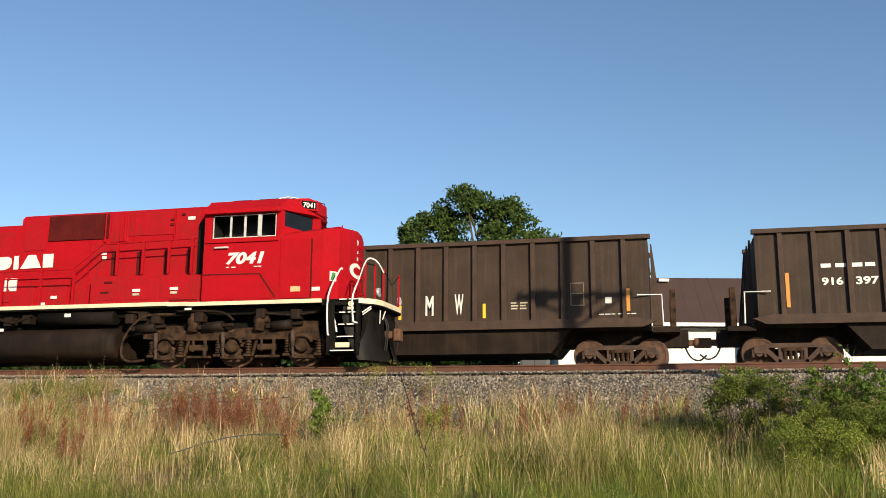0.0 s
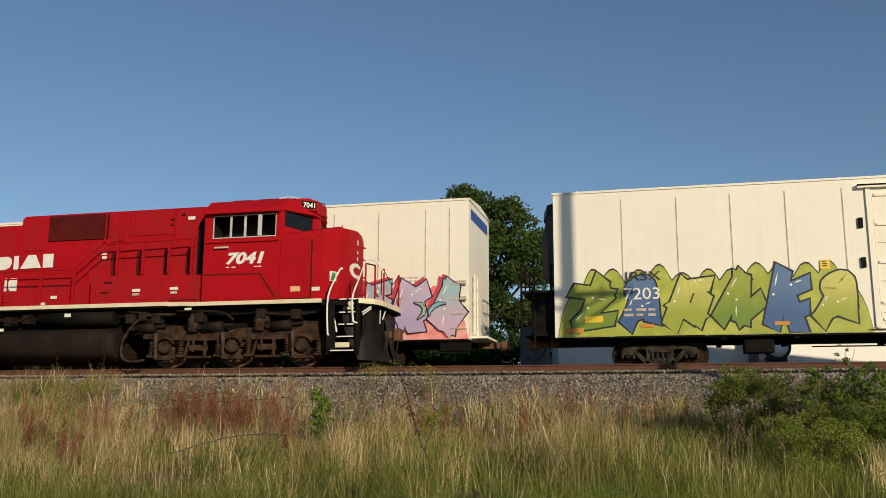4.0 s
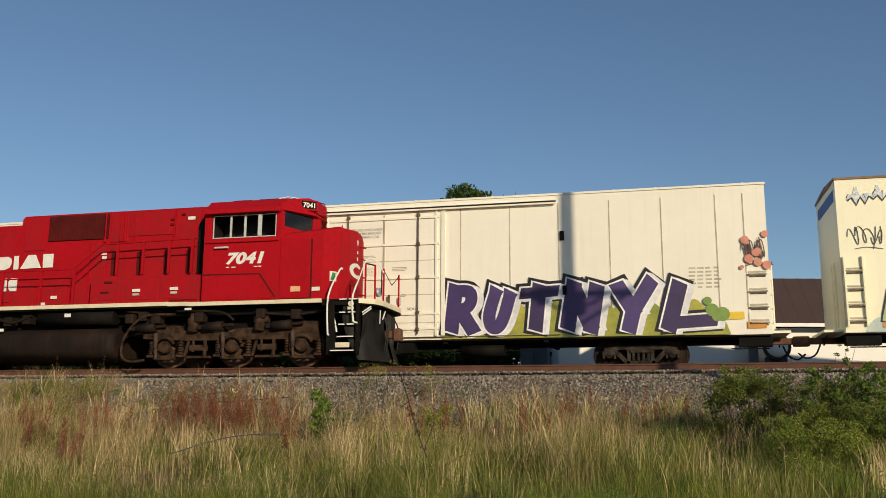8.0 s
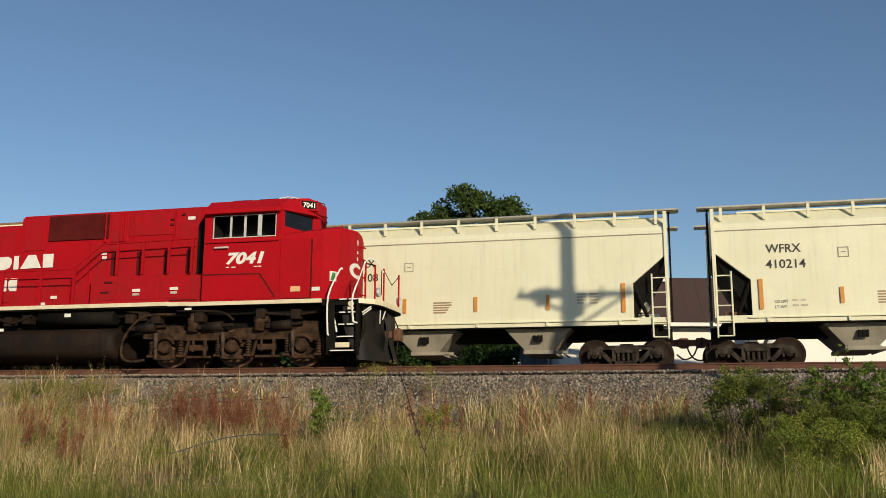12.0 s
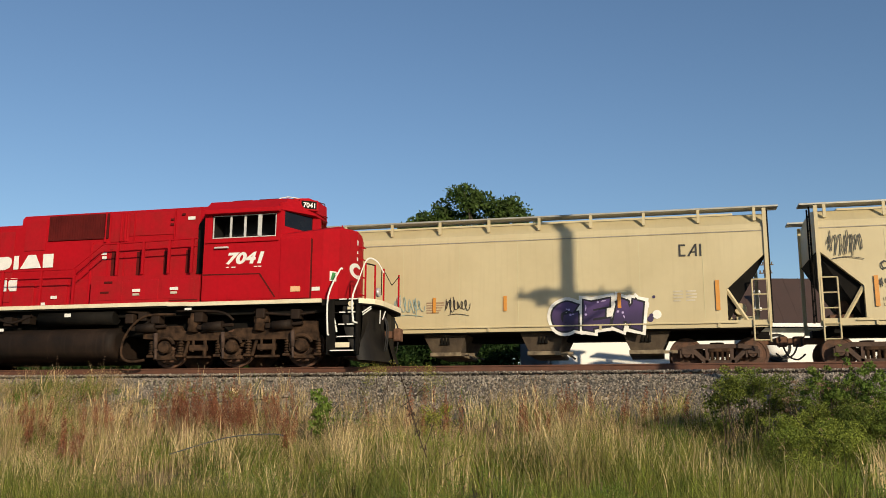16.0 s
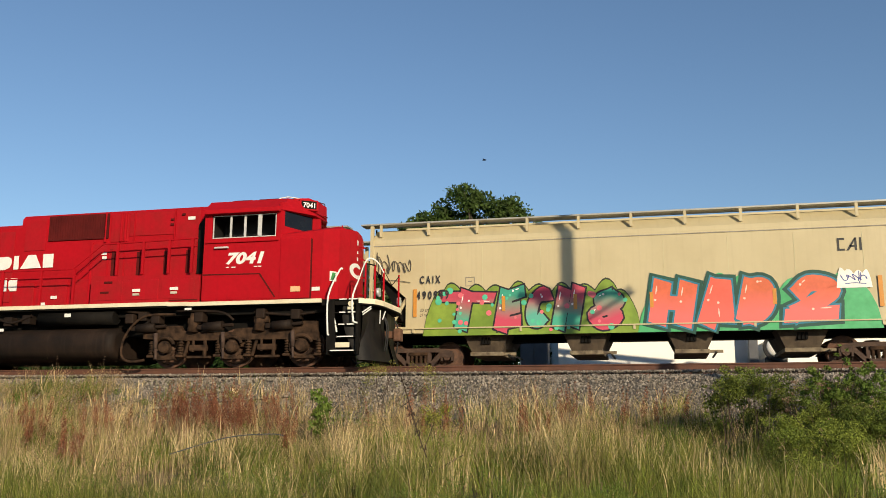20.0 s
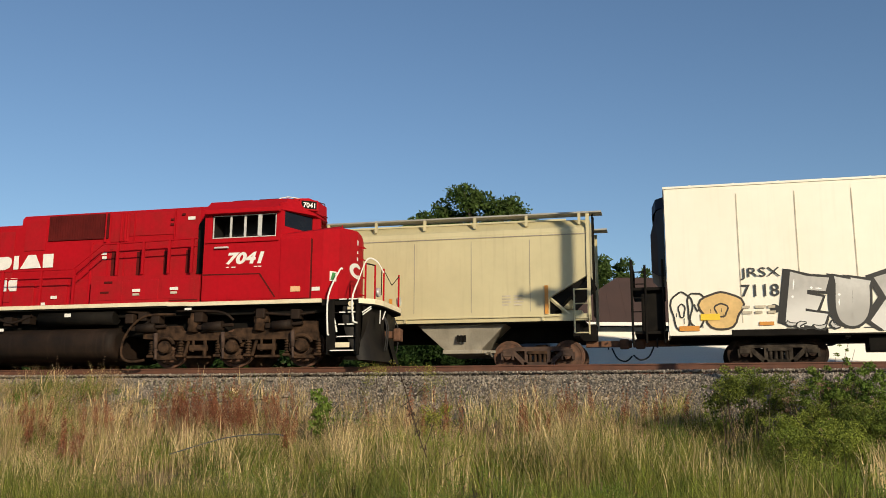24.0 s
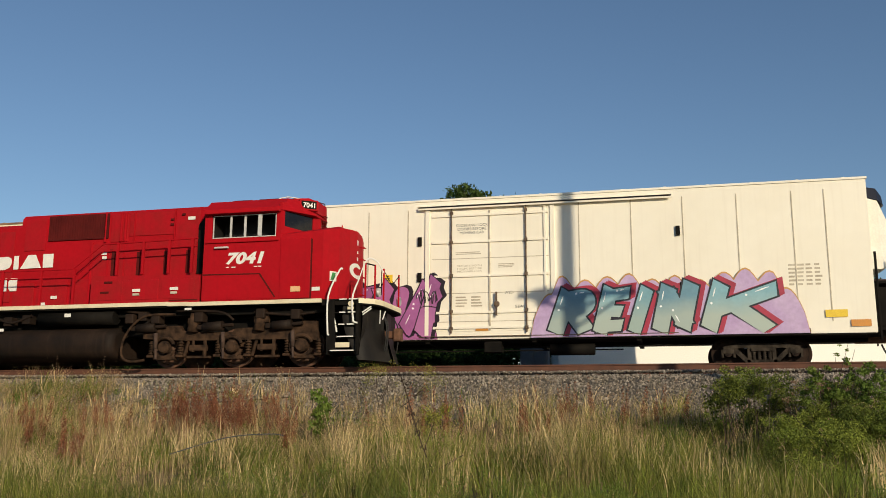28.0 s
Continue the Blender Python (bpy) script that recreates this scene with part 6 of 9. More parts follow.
    for xx in [1.45, L - 1.4] if tan else [1.25, L - 1.28]:
        plate(c, "reflector", xx - 0.055, xx + 0.055, 1.62, 2.46, ORANGE, yy - 0.03, "tall orange reflective strip")
    for xx in [4.15, 6.25, 8.4, 11.7] if tan else [L * 0.30, L * 0.497, L * 0.69]:
        plate(c, "reflector", xx - 0.05, xx + 0.05, 1.74, 2.18, ORANGE, yy - 0.03)
    if tan:
        lettering(c, " ".join(mark), 1.6, 2.24, 2.62, 2.86, BLACK_MARK, yy - 0.034, "reporting_mark", 0.03)
        lettering(c, " ".join(number), 1.5, 2.5, 2.14, 2.40, BLACK_MARK, yy - 0.034, "car_number", 0.03)
    elif mark:
        lettering(c, mark, 1.44, 2.36, 3.18, 3.42, BLACK_MARK, yy, "reporting_mark", 0.012)
        lettering(c, number, 1.42, 2.46, 2.74, 2.99, BLACK_MARK, yy, "car_number", 0.012)
    else:
        bars(c, 1.6, 2.6, 2.42, 3.16, 2, BLACK_MARK, yy, 3, cols=5)
    for i, s in enumerate(("LD LMT", "LT WT")):
        lettering(c, s, 1.6, 1.95 if i == 0 else 1.9, 1.78 - i * 0.15, 1.86 - i * 0.15, BLACK_MARK, yy, "small_print", 0.0)
        bars(c, 2.05, 2.5, 1.78 - i * 0.15, 1.88 - i * 0.15, 1, SEAM, yy, 4 + i, cols=2)
    bars(c, L - 2.6, L - 1.9, 1.85, 2.2, 4, SEAM, yy, 5, cols=2)
    bars(c, L * 0.38, L * 0.38 + 0.7, 1.68, 2.05, 5, spray("a08468"), yy, 6, cols=1)
    bm = bmesh.new()
    fx, fz = (3.0, 2.51) if tan else (3.3, 3.0)
    for a, b, z0, z1 in ((0, 0.28, 0.26, 0.28), (0, 0.28, 0.0, 0.02), (0, 0.02, 0.02, 0.26), (0.26, 0.28, 0.02, 0.26), (0.08, 0.20, 0.13, 0.16)):
        box(bm, fx + a, fx + b, yy, yy + 0.006, fz + z0, fz + z1)
    part("data_panel", bm, BAY_GREY, c)
    for xx in trucks:
        add_truck(c, xx, enamel is HOP_WHITE)
    add_ends(c, L)
    return c


def sorted_loop(pts):
    """Points round their centre, anticlockwise as seen from -y."""
    mx, mz = sum(p[0] for p in pts) / len(pts), sum(p[1] for p in pts) / len(pts)
    return sorted(pts, key=lambda p: math.atan2(p[1] - mz, p[0] - mx))


# ---- gondolas ----
def tub_gondola(x0, label):
    L = 14.6
    c = new_car("high_sided_gondola", x0, label, "gondola car")
    bm = bmesh.new()
    box(bm, 0.1, L - 0.1, -1.44, 1.44, 1.25, 1.34)
    part("floor", bm, GON_BROWN, c)
    for nm, q in (("side_wall", (0.06, L - 0.06, -1.52, -1.44, 1.35, 3.78)), ("side_wall", (0.06, L - 0.06, 1.44, 1.52, 1.35, 3.78)), ("end_wall", (0.06, 0.16, -1.44, 1.44, 1.35, 3.7)), ("end_wall", (L - 0.16, L - 0.06, -1.44, 1.44, 1.35, 3.7))):
        bm = bmesh.new()
        box(bm, *q)
        part(nm, bm, GON_BROWN, c)
    for s in (-1, 1):
        bm = bmesh.new()
        box(bm, -0.02, L + 0.02, min(s * 1.46, s * 1.64), max(s * 1.46, s * 1.64), 3.74, 3.87, 0.015)
        part("top_chord", bm, GON_RIB, c, "rusty top rail")
        bm = bmesh.new()
        prism(bm, [(0.25, 1.2), (L - 0.25, 1.2), (L + 0.1, 1.36), (L - 0.4, 1.46), (0.4, 1.46), (-0.1, 1.36)], min(s * 1.5, s * 1.66), max(s * 1.5, s * 1.66))
        part("side_sill", bm, GON_RIB, c, "rusty side sill")
        for i in range(16):
            xx = 0.72 + i * 0.875
            bm = bmesh.new()
            box(bm, xx - 0.065, xx + 0.065, min(s * 1.52, s * 1.62), max(s * 1.52, s * 1.62), 1.46, 3.74, 0.012)
            part("rib", bm, GON_RIB, c)
    bm = bmesh.new()
    prism(bm, [(2.9, 0.5), (11.7, 0.5), (12.35, 1.25), (2.25, 1.25)], -1.45, 1.45)
    part("belly", bm, TANK, c, "sooty drop-bottom belly")
    bm = bmesh.new()
    box(bm, -1.0, L + 1.0, -0.3, 0.3, 0.72, 1.2)
    for xe, d in ((0.0, -1), (L, 1)):
        box(bm, min(xe, xe + d * 0.75), max(xe, xe + d * 0.75), -1.35, 1.35, 1.06, 1.2)
    part("underframe", bm, TANK, c)
    for xe, d in ((0.0, -1), (L, 1)):
        for s in (-1, 1):
            bm = bmesh.new()
            box(bm, min(xe + d * 0.5, xe + d * 0.66), max(xe + d * 0.5, xe + d * 0.66), min(s * 0.95, s * 1.25), max(s * 0.95, s * 1.25), 1.2, 2.3, 0.02)
            part("end_post", bm, TRUCK, c)
        bm = bmesh.new()
        pipe(bm, [(xe - d * 0.4, -1.68, 2.1), (xe + d * 0.28, -1.5, 2.12), (xe + d * 0.3, -1.5, 1.25)], 0.022, 6)
        part("grab_iron", bm, WHITE_MARK, c, "white grab iron")
        for yy in (-0.9, 0.0, 0.9):
            bm = bmesh.new()
            prism(bm, sorted_loop([(xe, 1.3), (xe + d * 0.3, 1.3), (xe + d * 0.04, 3.7), (xe, 3.7)]), yy - 0.05, yy + 0.05)
            part("end_rib", bm, GON_RIB, c)
    y = -1.53
    for xx in (0.85, 13.95):
        plate(c, "reflector", xx - 0.05, xx + 0.05, 1.65, 2.6 if xx < 5 else 2.3, ORANGE, -1.625, "tall orange reflective strip")
    for xx in (7.15, 9.75):
        plate(c, "reflector", xx - 0.045, xx + 0.045, 1.55, 1.98, YELLOW, y)
    lettering(c, "M", 7.95, 8.2, 1.66, 2.26, WHITE_MARK, y, bold=0.03)
    lettering(c, "W", 8.85, 9.12, 1.66, 2.28, WHITE_MARK, y, bold=0.03)
    bars(c, 10.55, 11.1, 1.75, 2.0, 3, SEAM, y, 1)
    bars(c, 13.1, 14.2, 1.55, 1.60, 1, WHITE_MARK, y, 2, cols=6)
    bm = bmesh.new()
    for a, b, z0, z1 in ((12.3, 12.7, 2.5, 2.53), (12.3, 12.7, 2.2, 2.23), (12.3, 12.7, 1.85, 1.88), (12.3, 12.33, 1.88, 2.5), (12.67, 12.7, 1.88, 2.5)):
        box(bm, a, b, y, y + 0.006, z0, z1)
    part("data_panel", bm, spray("7a6a58"), c)
    bm = bmesh.new()
    box(bm, 13.3, 13.48, y, y + 0.006, 1.9, 2.08)
    part("white_square", bm, WHITE_MARK, c)
    for xx in (0.95, L - 0.95):
        add_truck(c, xx)
    for x, turn in ((-0.75, 0), (L + 0.75, 180)):
        q = part("coupler", cached("coupler", make_coupler), RUSTY, c)
        q.matrix_basis = pose(x * 0.6, 0, 0, 0, 0, turn) if x < 0 else pose(L + 0.45, 0, 0, 0, 0, turn)
        q = part("brake_hose", cached("hose", make_hose), RUBBER, c)
        q.matrix_basis = pose(-0.45 if x < 0 else L + 0.45, 0, 0, 0, 0, turn)
    return c


def low_gondola(x0, label):
    L = 15.45
    c = new_car("low_gondola", x0, label, "gondola car")
    bm = bmesh.new()
    side = [(0.05, 1.05), (3.1, 1.02), (3.9, 0.76), (11.4, 0.76), (12.2, 1.02), (L - 0.05, 1.05), (L - 0.05, 2.28), (0.05, 2.28)]
    prism(bm, side, -1.53, -1.46)
    prism(bm, side, 1.46, 1.53)
    for xe in (0.05, L - 0.12):
        box(bm, xe, xe + 0.07, -1.46, 1.46, 1.05, 2.28)
    box(bm, 0.12, L - 0.12, -1.46, 1.46, 1.06, 1.12)
    part("body", bm, GON_RED, c)
    for s in (-1, 1):
        bm = bmesh.new()
        box(bm, 0, L, min(s * 1.44, s * 1.63), max(s * 1.44, s * 1.63), 2.26, 2.36, 0.012)
        part("top_chord", bm, GON_RIB, c)
        for i in range(17):
            xx = 0.85 + i * 0.825
            bm = bmesh.new()
            z0 = 0.80 if 3.9 < xx < 11.4 else 1.05
            box(bm, xx - 0.05, xx + 0.05, min(s * 1.53, s * 1.60), max(s * 1.53, s * 1.60), z0, 2.26, 0.01)
            part("rib", bm, GON_RIB, c)
    bm = bmesh.new()
    box(bm, 0, L, -0.3, 0.3, 0.7, 1.05)
    for xx in (4.2, 6.9, 9.6):
        box(bm, xx, xx + 0.15, -1.4, 1.4, 0.62, 0.76)
    rod(bm, (5.0, -0.9, 0.55), (10.5, -0.9, 0.55), 0.02, 5)
    part("underframe", bm, BLACK, c)
    for xe, d in ((0.0, -1), (L, 1)):
        bm = bmesh.new()
        for zz in (1.2, 1.5, 1.8, 2.1):
            rod(bm, (xe - d * 0.6, -1.66, zz), (xe - d * 0.1, -1.66, zz), 0.018, 6)
        part("side_ladder", bm, GON_RIB, c)
        bm = bmesh.new()
        rod(bm, (xe + d * 0.15, -0.9, 0.95), (xe + d * 0.15, -0.9, 2.3), 0.03, 6)
        box(bm, min(xe + d * 0.05, xe + d * 0.25), max(xe + d * 0.05, xe + d * 0.25), -1.05, -0.75, 1.7, 2.1, 0.02)
        part("hand_brake", bm, GON_RIB if d < 0 else WHITE_MARK, c, "hand brake stand")
    y = -1.54
    for xx, z in ((1.0, 1.42), (7.1, 1.35), (8.7, 1.45), (11.1, 1.38), (14.3, 1.45)):
        plate(c, "reflector", xx - 0.21, xx + 0.21, z - 0.07 - 0.04 * (xx > 14), z + 0.07 + 0.04 * (xx > 14), ORANGE, -1.61, "orange reflective strip")
    bars(c, 1.5, 2.7, 1.55, 2.16, 2, spray("8a7250"), y, 1, cols=4)
    bars(c, 11.8, 12.2, 1.5, 1.82, 3, SEAM, y, 2)
    for xx in (1.55, L - 1.55):
        add_truck(c, xx)
    add_ends(c, L)
    return c


# ---- painted pieces on the cars ----
LAYER = {}


def layer(car, step=0.0004):
    """Each new coat lies a hair outside the one before."""
    LAYER[car.name] = LAYER.get(car.name, SIDE - 0.0165) - step
    return LAYER[car.name]


def cloud(car, x0, x1, z0, z1, a, b=None, seed=0, n=None, name="paint_cloud", edge=None):
    """A bubbly sprayed backdrop with a lobed upper edge."""
    rng = random.Random(seed)
    pts = []
    n = n or max(6, int((x1 - x0) * 1.6))
    for i in range(n * 6 + 1):
        t = i / (n * 6)
        lobe = abs(math.sin(math.pi * t * n + rng.uniform(-0.05, 0.05)))
        k = 0.72 + 0.22 * noise.noise((t * n * 0.6, seed * 3.1, 0)) + 0.16 * lobe
        e = min(1, t * 9, (1 - t) * 9) ** 0.5
        pts.append((x0 + (x1 - x0) * t, z0 + (z1 - z0) * k * e))
    out = None
    for grow, m in ((0.05, edge), (0.0, spray(a, b))):
        if m is None:
            continue
        m = spray(m) if isinstance(m, str) else m
        y = layer(car)
        v, f = [], []
        for x, z in pts:
            v += [(x, y, z0 - 0.01), (x, y, z + grow)]
        f = [(2 * i, 2 * i + 2, 2 * i + 3, 2 * i + 1) for i in range(len(pts) - 1)]
        out = part(name, raw(name, v, f, m), None, car)
    return out


def fade(top, bottom, z0, z1):
    """Sprayed paint that fades upwards from one colour into another."""
    key = (top, bottom, z0, z1)
    if key not in PAINTS:
        m = surface("faded_spray_paint", lin(top), tuple(q * 0.75 for q in lin(top)), rough=0.5, scale=2.2, amount=0.5, fine=9, bump=0.02, grain=0.16)
        n, l = m.node_tree.nodes, m.node_tree.links
        b = n["Principled BSDF"]
        src = b.inputs["Base Color"].links[0].from_socket
        xyz, tc = n.new("ShaderNodeSeparateXYZ"), n.new("ShaderNodeTexCoord")
        nz = n.new("ShaderNodeTexNoise")
        nz.inputs["Scale"].default_value = 1.7
        add = n.new("ShaderNodeMath")
        add.operation = "MULTIPLY_ADD"
        add.inputs[1].default_value = 0.5
        l.new(tc.outputs["Object"], xyz.inputs[0])
        l.new(tc.outputs["Object"], nz.inputs["Vector"])
        l.new(nz.outputs["Fac"], add.inputs[0])
        l.new(xyz.outputs["Z"], add.inputs[2])
        r = n.new("ShaderNodeMapRange")
        r.inputs["From Min"].default_value, r.inputs["From Max"].default_value = z0 + 0.25, z1 + 0.25
        l.new(add.outputs[0], r.inputs["Value"])
        mx = n.new("ShaderNodeMix")
        mx.data_type = "RGBA"
        mx.inputs["A"].default_value = (*lin(bottom), 1)
        l.new(src, mx.inputs["B"])
        l.new(r.outputs["Result"], mx.inputs["Factor"])
        l.new(mx.outputs["Result"], b.inputs["Base Color"])
        PAINTS[key] = m
    return PAINTS[key]


# hand lettering: the strokes of each letter in a unit box; four or more points make a curve
LETTERS = {
    "A": ((.08, 0, .40, 1), (.60, 1, .92, 0), (.25, .30, .75, .30)),
    "B": ((.14, 0, .14, 1), (.14, .94, .68, .92, .80, .72, .62, .54, .15, .52), (.15, .50, .75, .48, .90, .26, .72, .06, .14, .06)),
    "C": ((.88, .80, .55, .96, .18, .75, .12, .40, .30, .08, .65, .05, .90, .25),),
    "D": ((.14, 0, .14, 1), (.14, .94, .60, .92, .88, .60, .84, .30, .55, .06, .14, .06)),
    "E": ((.14, 0, .14, 1), (.14, .91, .92, .95), (.14, .50, .75, .50), (.14, .08, .95, .08)),
    "F": ((.16, 0, .16, 1), (.16, .91, .95, .91), (.16, .50, .78, .50)),
    "G": ((.88, .80, .55, .96, .18, .75, .12, .40, .30, .08, .65, .05, .88, .22), (.55, .42, .92, .42), (.86, .42, .86, .05)),
    "H": ((.14, 0, .14, 1), (.86, 0, .86, 1), (.14, .50, .86, .50)),
    "I": ((.5, 0, .5, 1),),
    "J": ((.80, 1, .80, .30, .50, .05, .15, .20),),
    "K": ((.14, 0, .14, 1), (.20, .42, .90, 1), (.38, .56, .95, 0)),
    "L": ((.16, 0, .16, 1), (.16, .09, .95, .09)),
    "M": ((.10, 0, .16, 1), (.18, .92, .50, .35), (.50, .35, .82, .92), (.84, 1, .90, 0)),
    "N": ((.14, 0, .14, 1), (.16, .92, .84, .08), (.86, 0, .86, 1)),
    "O": ((.50, .96, .15, .75, .13, .30, .50, .04, .86, .25, .87, .70, .50, .96),),
    "R": ((.14, 0, .14, 1), (.14, .93, .70, .91, .84, .70, .65, .48, .16, .46), (.42, .46, .95, 0)),
    "S": ((.90, .82, .55, .96, .17, .80, .26, .56, .72, .46, .86, .22, .50, .04, .10, .18),),
    "T": ((.5, 0, .5, .95), (.03, .91, .97, .91)),
    "U": ((.14, 1, .14, .35, .36, .06, .68, .07, .86, .35, .86, 1),),
    "V": ((.10, 1, .5, .04), (.5, .04, .90, 1)),
    "X": ((.10, 0, .90, 1), (.10, 1, .90, 0)),
    "Y": ((.5, 0, .5, .45), (.10, 1, .5, .42), (.5, .42, .90, 1)),
    "Z": ((.08, .91, .92, .91), (.86, .88, .14, .12), (.08, .08, .94, .08)),
    "2": ((.14, .70, .40, .95, .78, .84, .78, .60, .16, .12), (.08, .08, .95, .10)),
    # small round e and a
    "3": ((.15, .50, .85, .52), (.85, .52, .80, .82, .50, .95, .20, .80, .13, .42, .35, .07, .70, .06, .90, .20)),
    "4": ((.84, .80, .50, .94, .16, .70, .16, .32, .45, .06, .84, .30), (.86, .95, .86, 0)),
    # unreadable interlocking forms
    "a": ((.10, 0, .30, .90), (.30, .90, .90, 1.02), (.20, .45, .85, .22), (.85, .22, .95, .70)),
    "b": ((.05, .20, .50, 1), (.50, 1, .60, .10), (.60, .10, 1, .50)),
    "c": ((.10, .90, .90, .75), (.90, .75, .20, .12), (.20, .12, 1, .15), (.50, .50, .72, 1.08)),
    "d": ((.10, .10, .38, .60, .20, .90, .60, 1.0, .80, .60, .90, .10), (.30, .30, .90, .40)),
    "e": ((.10, 0, .15, 1.05), (.15, .60, .90, .90), (.40, .60, .95, 0), (.60, .25, 1.0, .35)),
    "8": ((.50, .95, .22, .76, .50, .54, .78, .76, .50, .95), (.50, .54, .14, .28, .50, .05, .86, .28, .50, .54)),
}


def brush(v, f, pts, h, g, y, flare, tip, rnd):
    """One fat stroke of a letter: half-width h, grown by g; tip skews its ends, rnd rounds them. Returns the next y."""
    step = 0.00005
    curved = len(pts) > 3
    line = smooth_line(pts, 5) if curved else pts
    runs = [line] if curved else [line[i:i + 2] for i in range(len(line) - 1)]
    for run in runs:
        y -= step
        k, n0 = len(run), len(v)
        for i, q in enumerate(run):
            d = (run[min(i + 1, k - 1)] - run[max(i - 1, 0)]).normalized()
            end = i in (0, k - 1)
            flat = 1.0 if curved else 0.76 + 0.24 * abs(d.y)
            hh = h * flat * (flare if end else 1.0) + g
            out = d * ((-1 if i == 0 else 1) * (h * (0.10 if curved else 0.45) + g)) if end else Vector((0, 0))
            for sgn in (1, -1):
                skew = d * (tip * h * (-1 if i == 0 else 1)) if end and sgn == (1 if i == 0 else -1) else Vector((0, 0))
                p = q + out + skew
                v.append((p.x + sgn * d.y * hh, y - i * 0.00001, max(p.y - sgn * d.x * hh, 0.955)))
        y -= k * 0.00001
        f += [(n0 + 2 * i, n0 + 2 * i + 2, n0 + 2 * i + 3, n0 + 2 * i + 1) for i in range(k - 1)]
        if rnd:
            for q in (run[0], run[-1]):
                y -= step
                n0 = len(v)
                v += [(q.x + (h * 1.12 + g) * math.cos(0.4488 * i), y, max(q.y + (h * 1.12 + g) * math.sin(0.4488 * i), 0.955)) for i in range(14)]
                f.append(tuple(range(n0, n0 + 14)))
    return y


def burner(car, word, edges, z0, z1, fill, outline="141214", w=0.36, halo=None, key_line=None, drop=None, depth=(-0.16, -0.05), inner=None, shine="f6f6f2", lean=0.06, seed=0, flare=1.1, tip=0.5, rnd=False, edge=0.05, cap=0.135, glow=0.09, label=""):
    """Hand-painted letters, one after the other: block, outline, key line, fill and highlights."""
    rng = random.Random(seed + len(word))
    n = len(word)
    if len(edges) == 2:
        edges = [edges[0] + (edges[1] - edges[0]) * i / n for i in range(n + 1)]
    plans = []
    for i, ch in enumerate(word):
        a, b = edges[i], edges[i + 1]
        lo, hi = z0 + (z1 - z0) * rng.uniform(0, 0.05), z1 - (z1 - z0) * rng.uniform(0, 0.09)
        h = min(w * 0.5, cap * (z1 - z0), (0.065 + cap) * max(b - a, 0.75)) * rng.uniform(0.94, 1.06)
        tilt, ph, bowed = rng.uniform(-0.07, 0.07), rng.uniform(0, 6.28), rng.uniform(-0.06, 0.06)
        strokes = []
        for st in LETTERS[ch]:
            pts = []
            for k in range(0, len(st), 2):
                s_, t_ = st[k], st[k + 1]
                t_ = t_ + 0.05 * math.sin(s_ * 4 + ph) * (1 if tip else 0.4)
                s_ = s_ + bowed * math.sin(3.14 * t_)
                pts.append(Vector((a + h + (b - a - 2 * h) * s_ + (t_ - 0.5) * (z1 - z0) * (lean + tilt), lo + h * 0.9 + (hi - lo - 1.8 * h) * t_)))
            strokes.append(pts)
        plans.append((strokes, h))
    root = None

    def coat(pl, g, m, nm, dx=0.0, dz=0.0):
        nonlocal root
        v, f = [], []
        y = layer(car, 0.0002)
        for pts in pl[0]:
            y = brush(v, f, [q + Vector((dx, dz)) for q in pts], pl[1], g, y, flare, tip, rnd)
        LAYER[car.name] = y
        me = raw(nm, v, f, m)
        if root is None:
            root = part("graffiti", me, None, car, label or "spray-painted graffiti lettering")
        else:
            part(nm, me, None, root)
    if halo:
        for pl in plans:
            coat(pl, edge + glow, spray(halo), "halo")
    if drop:
        for k in (3, 2, 1):
            for pl in plans:
                coat(pl, edge * 0.8, spray(drop if k > 1 or not key_line else outline), "shadow_block", depth[0] * k / 3, depth[1] * k / 3)
    for i, pl in enumerate(plans):
        c = fill[i % len(fill)]
        coat(pl, edge, spray(outline), "outline")
        if key_line:
            coat(pl, edge * 0.45, spray(key_line), "key_line")
        coat(pl, 0.0, fade(c[0], c[1], z0 + 0.3 * (z1 - z0), z0 + 0.75 * (z1 - z0)) if isinstance(c, tuple) else spray(c), "letter")
        if inner:
            coat(pl, -0.45 * pl[1], spray(*inner) if isinstance(inner, tuple) else spray(inner), "inner_fill", 0.02, 0.03)
        if shine:
            v, f = [], []
            y = layer(car)
            for pts in pl[0][:2]:
                a, b = pts[0], pts[1]
                d = (b - a).normalized()
                nrm = Vector((-d.y, d.x)) if -d.y < 0 else Vector((d.y, -d.x))
                p0 = a.lerp(b, 0.72) + nrm * pl[1] * 0.62
                p1 = a.lerp(b, 0.98) + nrm * pl[1] * 0.62
                ribbon(v, f, [p0, p0.lerp(p1, 0.5), p1], 0.04, y, True)
                y -= 0.0001
                k = len(v)
                o = a.lerp(b, 0.55) + nrm * pl[1] * 0.6
                v += [(o.x + 0.035 * math.cos(0.7854 * i2), y, o.y + 0.035 * math.sin(0.7854 * i2)) for i2 in range(8)]
                f.append(tuple(range(k, k + 8)))
            LAYER[car.name] = y
            part("highlight", raw("highlight", v, f, spray(shine)), None, root)
    return root


